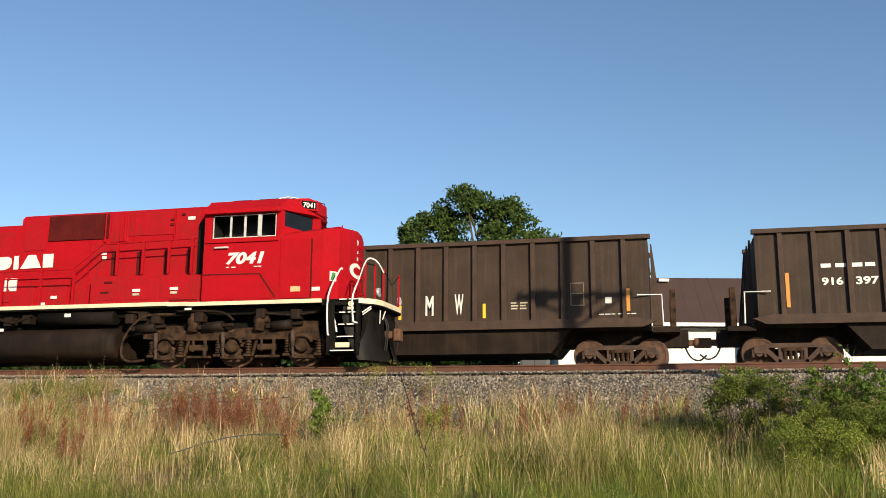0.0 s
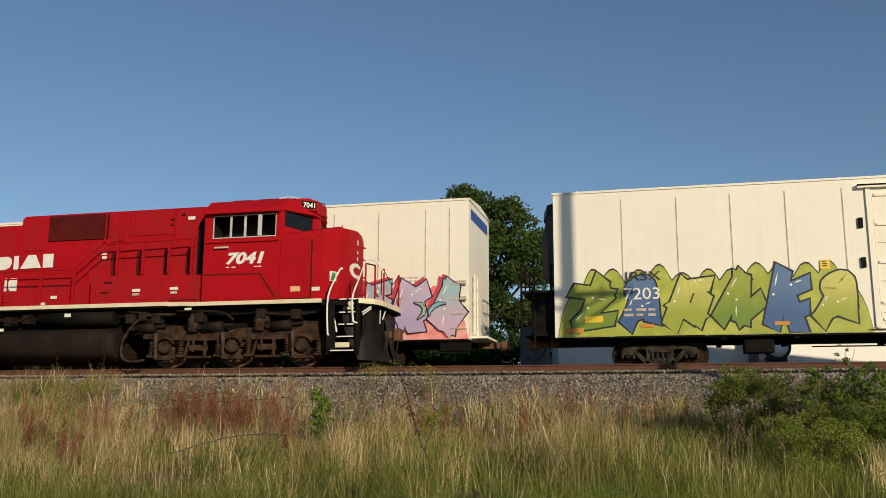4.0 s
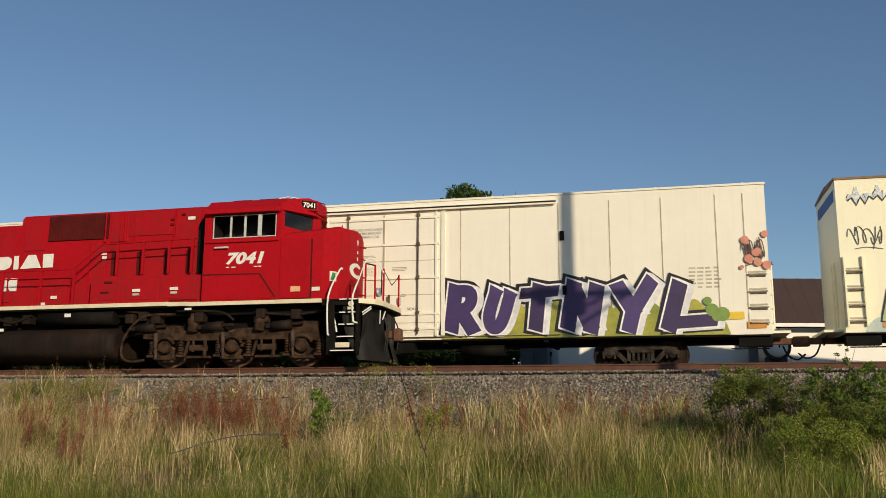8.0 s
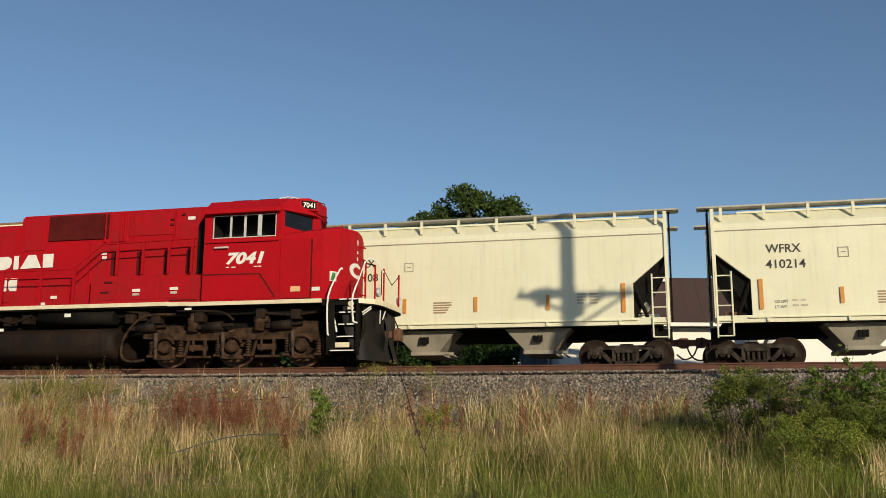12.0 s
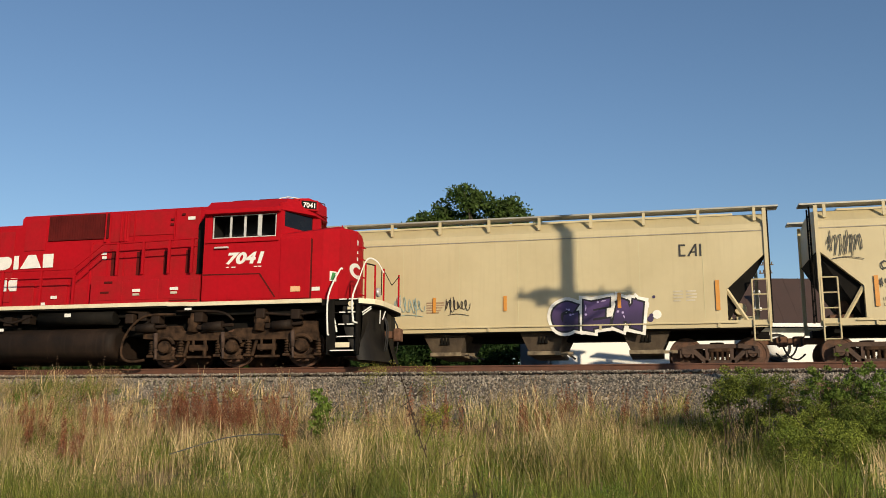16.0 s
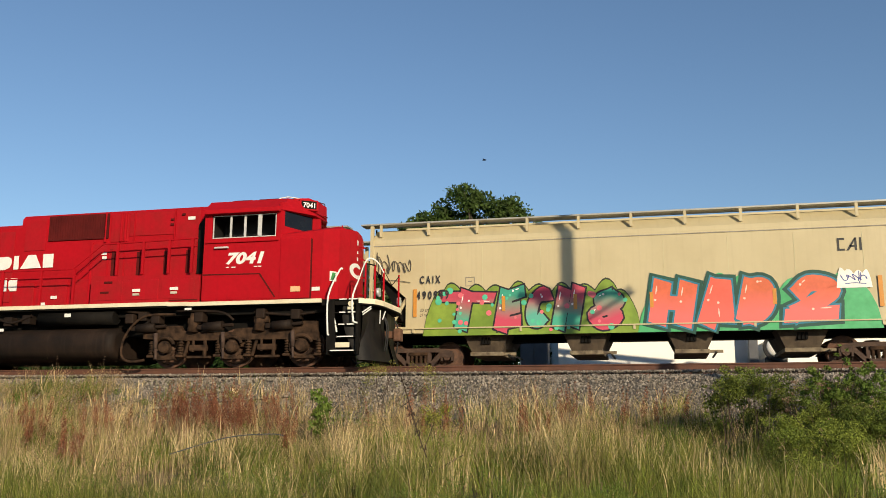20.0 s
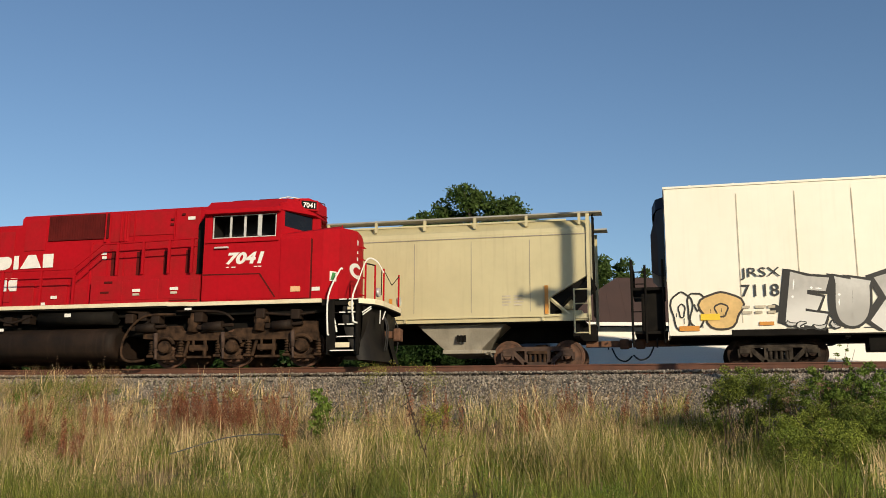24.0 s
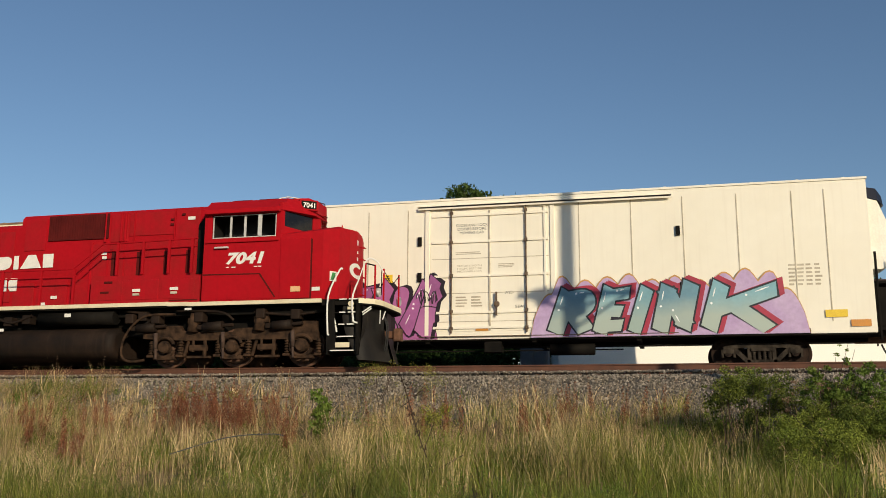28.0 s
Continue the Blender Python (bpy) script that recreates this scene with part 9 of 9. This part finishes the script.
def tufts(n, per, spread, seed, y0, y1, patch, cut, dry=False, fan=0.16):
    """Places and outward leans of blades that grow in tufts."""
    cx, cy = scatter(n, seed, y0, y1, patch, cut)
    cx, cy = bank_density(cx, cy, seed + 50)
    rng = np.random.default_rng(seed + 5)
    k = rng.integers(per // 2, per * 3 // 2, len(cx))
    ix = np.repeat(np.arange(len(cx)), k)
    off = rng.normal(size=(len(ix), 2)) * spread
    size = rng.uniform(0.6, 1.15, len(cx))
    lean = rng.normal(size=(len(cx), 2)) * 0.11
    xs, ys = cx[ix] + off[:, 0], cy[ix] + off[:, 1]
    if not dry:
        # the upper bank dries out, except at its western end
        keep = (rng.uniform(0, 1, len(ix)) < np.clip(1.0 - (ys - 16.2) / 3.2, 0.3, 1.0)) | (xs < -13.5)
        xs, ys, ix, off = xs[keep], ys[keep], ix[keep], off[keep]
    if dry:
        # straw is sparse where the bank turns lush towards the brambles
        keep = rng.uniform(0, 1, len(ix)) < np.clip(1.0 - (xs + 3.0) / 5.0, 0.30, 1.0) * np.clip(0.12 + (ys - 11.5) / 5.5 - xs * 0.06, 0.12, 1.0)
        for gx, gy, rx, ry in ((-4.7, 16.0, 0.75, 1.1), (-3.6, 12.0, 0.6, 1.2), (-4.6, 14.9, 0.35, 0.6), (-2.6, 16.6, 0.35, 0.5), (-0.2, 17.3, 0.5, 0.6), (-7.4, 15.8, 0.4, 0.7), (-10.9, 16.4, 0.5, 0.7), (1.5, 16.2, 0.9, 0.9), (2.4, 15.4, 1.0, 1.2)):
            keep &= (((xs - gx) / rx) ** 2 + ((ys - gy) / ry) ** 2 > 1.0) | (rng.uniform(0, 1, len(ix)) < 0.25)
        xs, ys, ix, off = xs[keep], ys[keep], ix[keep], off[keep]
    return xs, ys, size[ix], off / spread * fan + lean[ix]


def build_grass():
    heads = []
    for name, n, per, spread, seed, patch, cut, h0, h1, w, m, label, bend, seg, fan in (
            ("green_grass", 7000, 15, 0.08, 1, 1.4, -0.10, 0.15, 0.50, 0.0044, GRASS_GREEN, "tangled yellow-green grass on the bank", 0.55, 2, 0.16),
            ("green_tussocks", 2300, 46, 0.10, 51, 0.8, -0.10, 0.30, 0.80, 0.0048, GRASS_GREEN, "arching tussocks of yellow-green grass", 0.30, 3, 0.30),
            ("fresh_grass", 1500, 44, 0.11, 12, 0.7, 0.02, 0.25, 0.65, 0.0052, GRASS_FRESH, "tussocks of fresh green grass on the bank", 0.30, 3, 0.30),
            ("bright_straw", 3000, 8, 0.05, 41, 1.5, 0.0, 0.45, 0.95, 0.0060, GRASS_STRAW, "pale bright straw stems on the bank", 0.25, 3, 0.20),
            ("dry_grass", 1700, 40, 0.09, 2, 0.9, -0.06, 0.40, 1.05, 0.0028, GRASS_DRY, "clumps of dry straw-coloured grass on the bank", 0.18, 3, 0.22),
            ("dead_grass", 3400, 18, 0.11, 6, 0.9, -0.10, 0.12, 0.45, 0.0032, GRASS_GREY, "matted grey-brown dead grass on the bank", 0.8, 2, 0.16),
            ("seeding_grass", 3400, 7, 0.08, 3, 0.9, 0.0, 0.5, 1.1, 0.0019, GRASS_DRY, "tall dry seeding grass stems", 0.16, 3, 0.16),
            ("low_weeds", 3600, 22, 0.12, 4, 0.6, -0.05, 0.08, 0.28, 0.006, GRASS_GREEN, "low green weeds between the grass", 0.7, 2, 0.16)):
        xs, ys, size, lean = tufts(n, per, spread, seed, 9.0, 20.9, patch, cut, m in (GRASS_DRY, GRASS_GREY, GRASS_STRAW), fan)
        rng = np.random.default_rng(seed + 9)
        swell = np.array([0.82 + 0.8 * noise.noise((x * 0.55, y * 0.4, 5.0)) for x, y in zip(xs, ys)])
        hs = rng.uniform(h0, h1, len(xs)) * size * swell * (0.68 + 0.32 * np.clip((20.3 - ys) / 3, 0, 1))
        blades(name, xs, ys, hs, w, bend, m, seed, label, seg=seg, toward=lean)
        if name == "seeding_grass":
            # loose panicles near the stem tips
            pick = np.arange(0, len(xs), 2)
            for i in pick.tolist():
                for t in (0.80, 0.90, 0.98):
                    heads.append((xs[i] + lean[i, 0] * hs[i] * t * t, ys[i] + lean[i, 1] * hs[i] * t * t, ground_z(xs[i], ys[i]) + hs[i] * (t - 0.02), 0.030 * (1.25 - t) ** 0.5))
    tagged(new("grass_panicles", leaf_cloud("grass_panicles", heads, 70000, 0.0085, GRASS_HEAD, 17, 1.8)), "dusty pink-brown grass panicles over the bank", "grass", kind="stuff")
    # separate strong clumps: x, y, blades, spread, height, material
    rng = np.random.default_rng(91)
    for m, name, label, w, rows in (
            (GRASS_STRAW, "straw_clumps", "tall clumps of bright straw leaning on the bank", 0.0068,
             ((-4.95, 13.8, 60, 0.16, 0.95), (-4.6, 13.2, 40, 0.10, 0.9), (-4.1, 13.4, 34, 0.10, 0.95), (-1.9, 14.6, 80, 0.20, 1.15), (-1.5, 13.9, 50, 0.12, 1.0), (-0.6, 14.2, 60, 0.30, 0.9), (0.3, 13.0, 60, 0.30, 0.8),
              (2.85, 13.2, 130, 0.20, 0.75), (3.1, 13.6, 90, 0.2, 0.8), (2.75, 12.2, 80, 0.2, 0.6), (-8.0, 14.2, 60, 0.2, 1.0), (-9.3, 14.0, 40, 0.15, 1.0), (-6.9, 13.4, 40, 0.15, 0.9), (-2.9, 12.4, 30, 0.2, 0.8), (0.9, 12.0, 60, 0.35, 0.6))),
            (GRASS_FRESH, "fresh_clumps", "lush clumps of fresh green grass on the bank", 0.0070,
             ((-3.9, 14.8, 160, 0.28, 0.75), (-3.2, 14.6, 110, 0.25, 0.7), (1.3, 12.4, 160, 0.30, 0.5), (2.1, 12.6, 240, 0.30, 0.55), (2.0, 14.3, 240, 0.30, 0.75), (2.6, 14.6, 200, 0.30, 0.7), (0.4, 11.2, 160, 0.3, 0.45), (-0.9, 11.4, 120, 0.3, 0.45), (-1.9, 11.6, 120, 0.25, 0.45)))):
        xs = np.concatenate([rng.normal(x, s_, k) for x, y, k, s_, h in rows])
        ys = np.concatenate([rng.normal(y, s_, k) for x, y, k, s_, h in rows])
        hs = np.concatenate([h * rng.uniform(0.55, 1.05, k) for x, y, k, s_, h in rows])
        blades(name, xs, ys, hs, w, 0.28, m, 92, label, seg=4, toward=rng.normal(size=(len(xs), 2)) * 0.14)
    rng = np.random.default_rng(15)
    lobes = []
    xs, ys = scatter(800, 8, 9.5, 19.8, 0.6, 0.0)
    xs, ys = bank_density(xs, ys, 61)
    for x, y in zip(xs.tolist(), ys.tolist()):
        lobes.append((x, y, ground_z(x, y) + rng.uniform(0.1, 0.4), rng.uniform(0.08, 0.24)))
    for i in range(90):
        x, y = rng.uniform(-19.5, -14.2), rng.uniform(19.2, 20.7)
        lobes.append((x, y, ground_z(x, y) + rng.uniform(0.05, 0.32), rng.uniform(0.07, 0.18)))
    tagged(new("leafy_weeds", leaf_cloud("leafy_weeds", lobes, 30000, 0.015, LEAF_LIGHT, 16)), "leafy green weeds mixed into the grass", "weeds", kind="stuff")
    # russet dock: feathery seed plumes on thin stalks in loose patches
    rng = np.random.default_rng(77)
    plumes, sx_, sy_ = [], [], []
    for cx, cy, sx, sy, k in ((-10.3, 18.2, 0.20, 0.25, 8), (-9.6, 18.1, 0.22, 0.25, 13), (-8.8, 18.0, 0.30, 0.25, 15), (-7.9, 17.8, 0.25, 0.25, 9), (-2.2, 18.3, 0.5, 0.25, 7), (-0.4, 18.2, 0.5, 0.25, 7), (-3.9, 16.3, 0.25, 0.3, 4), (-13.2, 16.6, 0.2, 0.2, 5), (-11.7, 15.2, 0.12, 0.2, 5), (-12.6, 16.2, 0.2, 0.2, 4), (-9.5, 13.2, 0.10, 0.2, 4), (-10.4, 14.6, 0.12, 0.2, 5), (-6.4, 15.0, 0.10, 0.2, 5), (-9.9, 17.4, 0.5, 0.3, 22), (-8.6, 17.3, 0.45, 0.3, 18), (-12.0, 17.2, 0.4, 0.3, 8), (-4.8, 17.6, 0.5, 0.3, 6), (-2.35, 16.4, 0.2, 0.2, 6)):
        for i in range(k):
            x, y = rng.normal(cx, sx), min(rng.normal(cy, sy), 19.6)
            z, h = ground_z(x, y), rng.uniform(0.75, 1.3)
            lx = rng.normal() * 0.1
            sx_ += [x, x + 0.01]
            sy_ += [y, y]
            for q in range(9):
                t = 0.38 + 0.62 * q / 8
                plumes.append((x + lx * t * t, y, z + h * t, 0.090 * (1.12 - t) ** 0.8 * rng.uniform(0.4, 1.3)))
    tagged(new("russet_dock", leaf_cloud("russet_dock", plumes, 76000, 0.011, GRASS_RED, 78, 2.0)), "russet feathery dock plumes on the bank", "dock", kind="stuff")
    xs, ys = np.array(sx_), np.array(sy_)
    blades("dock_stalks", xs, ys, rng.uniform(0.5, 0.9, len(xs)), 0.004, 0.2, GRASS_RED, 79, "russet dock stalks on the bank", seg=2)


build_grass()


def leafy_bush(name, label, spots_, leaves, size, material, seed, stems=14, category="bush"):
    b = thing(name, spots_[0][0], spots_[0][1], ground_z(spots_[0][0], spots_[0][1]), label, category)
    ox, oy, oz = b.location
    cs = [(x - ox, y - oy, z - oz, r) for x, y, z, r in spots_]
    tagged(part("leaves", leaf_cloud("leaves", cs, leaves, size, material, seed), None, b), kind="stuff")
    rng = random.Random(seed)
    bm = bmesh.new()
    for i in range(stems):
        c = rng.choice(cs)
        base = (c[0] * 0.6 + rng.uniform(-0.2, 0.2), c[1] * 0.6 + rng.uniform(-0.2, 0.2), ground_z(ox + c[0] * 0.6, oy + c[1] * 0.6) - oz - 0.05)
        rod(bm, base, (c[0] + rng.uniform(-0.2, 0.2), c[1], c[2] + c[3] * 0.7), 0.008, 5, 0.003)
    tagged(part("stem_tangle", bm, DEAD_STEM, b), kind="stuff")
    return b


rb = random.Random(21)


def bush_lobes(n, x0, x1, y0, y1, z0, z1, r0, r1):
    return [(rb.uniform(x0, x1), rb.uniform(y0, y1), rb.uniform(z0, z1), rb.uniform(r0, r1)) for i in range(n)]


def low_lobes(n, x0, x1, y0, y1, h0, h1, r0, r1):
    """Lobes at a height above the ground below them."""
    return [(x, y, ground_z(x, y) + rb.uniform(h0, h1), rb.uniform(r0, r1)) for x, y in [(rb.uniform(x0, x1), rb.uniform(y0, y1)) for i in range(n)]]


# a thicket with an overhanging crown and a hollow under it
leafy_bush("bramble_bush", "green bramble thicket with a dark hollow under its crown", bush_lobes(22, 0.9, 2.2, 16.3, 17.3, -1.05, -0.75, 0.07, 0.20) + bush_lobes(24, 0.95, 1.75, 16.5, 17.2, -0.85, -0.50, 0.03, 0.10) + bush_lobes(12, 0.65, 0.95, 16.4, 17.2, -1.5, -0.8, 0.03, 0.09) + bush_lobes(56, 0.8, 3.9, 17.4, 18.1, -1.6, -0.80, 0.10, 0.24), 30000, 0.020, LEAF_BUSH, 31, 24)
leafy_bush("bramble_bush", "lush green bramble running down the bank", low_lobes(80, 1.45, 3.2, 13.2, 15.9, 0.15, 0.80, 0.06, 0.20), 32000, 0.015, GRASS_FRESH, 32, 20)
leafy_bush("bramble_bush", "dark green bramble below the sapling", low_lobes(56, 2.0, 4.1, 15.5, 16.5, 0.1, 0.9, 0.08, 0.22), 26000, 0.018, LEAF_BUSH, 40, 20)
crown = [(2.3 + 1.4 * ((i * 0.618) % 1.0) + rb.uniform(-0.1, 0.1), 16.7 + rb.uniform(-0.25, 0.25), -1.35 + 0.80 * (i / 70.0) ** 0.8 + rb.uniform(-0.08, 0.08), rb.uniform(0.03, 0.11)) for i in range(70)]
leafy_bush("sapling", "leafy yellow-green sapling beside the rails", crown + [(2.95 + rb.uniform(-0.1, 0.1), 16.8, -0.46 + 0.08 * i, 0.06 - 0.009 * i) for i in range(5)], 5200, 0.029, LEAF_LIGHT, 33, 30, "shrub")
leafy_bush("dead_bramble", "dry russet leaves and canes inside the brambles", bush_lobes(22, 2.3, 3.2, 16.35, 16.75, -1.45, -0.8, 0.02, 0.09) + bush_lobes(10, 1.85, 2.1, 16.2, 16.5, -1.4, -0.75, 0.02, 0.06), 1100, 0.016, GRASS_GREY, 38, 16, "shrub")
leafy_bush("weed", "bright green broad-leaved weed on the bank", [(-6.46 + rb.uniform(-0.1, 0.1), 16.5, -1.6 + 0.085 * i, 0.17 - 0.008 * i) for i in range(9)], 420, 0.06, LEAF_LIGHT, 34, 6, "weed")
leafy_bush("weed", "yellow-flowering weed beside the rail", [(-6.0 + rb.uniform(-0.95, 1.1), 20.3 + rb.uniform(-0.2, 0.1), -0.95 + rb.uniform(0, 0.72), rb.uniform(0.06, 0.17)) for i in range(34)] + [(-6.2 + rb.uniform(-0.5, 0.25), 20.3, -0.3 + rb.uniform(0, 0.25), rb.uniform(0.03, 0.09)) for i in range(8)], 2600, 0.013, LEAF_LIME, 35, 16, "weed")
leafy_bush("weed", "lime-green weed tuft in the dry grass", [(-4.2 + rb.uniform(-0.28, 0.22), 16.9 + rb.uniform(-0.15, 0.15), -1.66 + rb.uniform(0, 0.5), rb.uniform(0.05, 0.13)) for i in range(26)], 1900, 0.019, LEAF_LIME, 39, 10, "weed")
leafy_bush("weed", "green weed tuft at the edge of the ballast", [(1.6 + rb.uniform(-0.35, 0.35), 20.1, -0.85 + rb.uniform(0, 0.45), rb.uniform(0.08, 0.16)) for i in range(12)], 700, 0.024, LEAF_LIGHT, 36, 8, "weed")
leafy_bush("weed", "fine green weeds at the edge of the ballast", [(-17 + i * 0.42 + rb.uniform(-0.2, 0.2), 19.9 + rb.uniform(-0.5, 0.3), -0.95 + rb.uniform(-0.1, 0.2), rb.uniform(0.06, 0.14)) for i in range(22)], 2200, 0.018, LEAF_LIGHT, 37, 30, "weed")


def build_dead_stalk():
    s = thing("dead_stalk", -3.55, 12.5, ground_z(-3.55, 12.5), "dry brown dead weed stalk leaning on the bank", "dead plant")
    bm = bmesh.new()
    pipe(bm, smooth_line([(0.44, 0, -0.1), (0.36, 0, 0.2), (0.13, 0, 0.77), (-0.02, 0, 1.25), (-0.17, 0, 1.68)], 4), 0.008, 6)
    for a, b in (((0.24, 0, 0.55), (0.34, 0, 0.80)), ((0.10, 0, 0.98), (-0.06, 0, 1.12)), ((0.02, 0, 1.2), (-0.12, 0, 1.10)), ((-0.06, 0, 1.42), (0.02, 0, 1.52)), ((0.34, 0, 0.3), (-0.5, 0, 0.12)), ((0.36, 0, 0.22), (0.80, 0, 0.46))):
        rod(bm, a, b, 0.006, 5)
    part("stem", bm, DEAD_STEM, s)
    curled = [(-0.04, 0, 1.40, 0.05), (-0.10, 0, 1.48, 0.03), (0.05, 0, 1.0, 0.06), (0.09, 0, 0.9, 0.07), (0.14, 0, 0.75, 0.06), (0.0, 0, 1.1, 0.04), (0.22, 0, 0.55, 0.05)]
    tagged(part("withered_leaves", leaf_cloud("withered_leaves", curled, 130, 0.020, DEAD_STEM, 44), None, s), kind="stuff")
    w = thing("fence_wire", -7.3, 13.0, ground_z(-7.3, 13.0), "pale bent old wire lying in the grass", "wire")
    bm = bmesh.new()
    pipe(bm, smooth_line([(-0.25, 0, 0.38), (0.7, 0, 0.64), (1.35, 0.1, 0.70), (1.6, 0.1, 0.68)], 4), 0.008, 6)
    part("strand", bm, GREY_METAL, w)


build_dead_stalk()


# ---- ballast stones and ties ----
def build_stones():
    rng = np.random.default_rng(9)
    n = 56000
    xs = rng.uniform(-19.5, 9.0, n)
    ys = rng.uniform(18.7, 22.62, n)
    keep = rng.uniform(0, 1, n) < np.clip((ys - 18.5) / 1.2, 0.15, 1)
    xs, ys = xs[keep], ys[keep]
    n = len(xs)
    zs = np.array([ground_z(x, y) for x, y in zip(xs, ys)]) + rng.uniform(0.0, 0.045, n)
    zs = np.where(ys > 21.5, np.maximum(zs, -0.405 + rng.uniform(0, 0.03, n)), zs)
    zs = np.where(ys > 21.95, np.maximum(zs, -0.285 + rng.uniform(0, 0.03, n)), zs)
    s = rng.uniform(0.014, 0.040, n)
    base = np.array([(1, 0, 0), (0, 1, 0), (-1, 0, 0), (0, -1, 0), (0.2, 0.1, 0.85), (-0.1, 0.15, -0.8)])
    q = rng.normal(size=(n, 4))
    q /= np.linalg.norm(q, axis=1)[:, None]
    w, x, y, z = q.T
    R = np.stack([1 - 2 * (y * y + z * z), 2 * (x * y - z * w), 2 * (x * z + y * w), 2 * (x * y + z * w), 1 - 2 * (x * x + z * z), 2 * (y * z - x * w), 2 * (x * z - y * w), 2 * (y * z + x * w), 1 - 2 * (x * x + y * y)], 1).reshape(n, 3, 3)
    pts = base[None] * rng.uniform(0.6, 1.25, (n, 6, 1)) * s[:, None, None]
    v = (np.einsum("nij,nkj->nki", R, pts) + np.stack([xs, ys, zs], 1)[:, None]).reshape(-1, 3)
    t = np.array([(0, 1, 4), (1, 2, 4), (2, 3, 4), (3, 0, 4), (1, 0, 5), (2, 1, 5), (3, 2, 5), (0, 3, 5)])
    f = (np.arange(n) * 6)[:, None, None] + t[None]
    me = bpy.data.meshes.new("ballast_stones")
    me.from_pydata(v.tolist(), [], f.reshape(-1, 3).tolist())
    me.materials.append(STONE)
    tagged(new("ballast_stones", me), "loose grey crushed-stone ballast along the rails", "ballast", kind="stuff")


build_stones()


def build_ties():
    me = cached("tie", lambda bm: box(bm, -0.115, 0.115, -1.3, 1.3, -0.33, -0.176, 0.012))
    for tr in (TRACK_1, TRACK_2):
        for i in range(120):
            t = part("tie", me, TIE, tr)
            t.matrix_basis = pose(-32 + i * 0.52, 0, random.uniform(-0.004, 0.0), 0, 0, random.uniform(-0.8, 0.8))


build_ties()


# ---- movement ----
def motions():
    for car, x0 in CARS:
        walk(car, [(t, pose(x0 - CAR_SPEED * t, FAR, 0.0)) for t in (0.0, 7.0, 14.0, 21.0, 28.0)])
    turn = math.degrees(CAR_SPEED / WHEEL_R / FPS)
    rolling = {}
    for w in WHEELSETS:
        x, y, z = w.location
        if x not in rolling:
            walk(w, [(i / FPS, pose(x, y, z, 0, -turn * i, 0)) for i in range(28 * FPS + 1)])
            rolling[x] = w.animation_data
        else:
            # every leading or trailing axle of a truck rolls alike, so they share one set of keys
            w.rotation_mode = "QUATERNION"
            keys = w.animation_data_create()
            keys.action, keys.action_slot = rolling[x].action, rolling[x].action_slot
    walk(BIRD, [(t, pose(BIRD_AT[0] + (t - 20.0) * BIRD_V[0], BIRD_AT[1], BIRD_AT[2] + (t - 20.0) * BIRD_V[2], 0, 0, 0)) for t in (0.0, 10.0, 20.0, 28.0)])
    for w, s in WINGS:
        walk(w, [(i * 0.1, pose(0, 0, 0, s * 32 * math.sin(i * 1.9), 0, 0)) for i in range(281)])


BIRD_AT, BIRD_V = (-2.35, 12.0, 2.14), (-16.10, 0.0, -2.23)
motions()
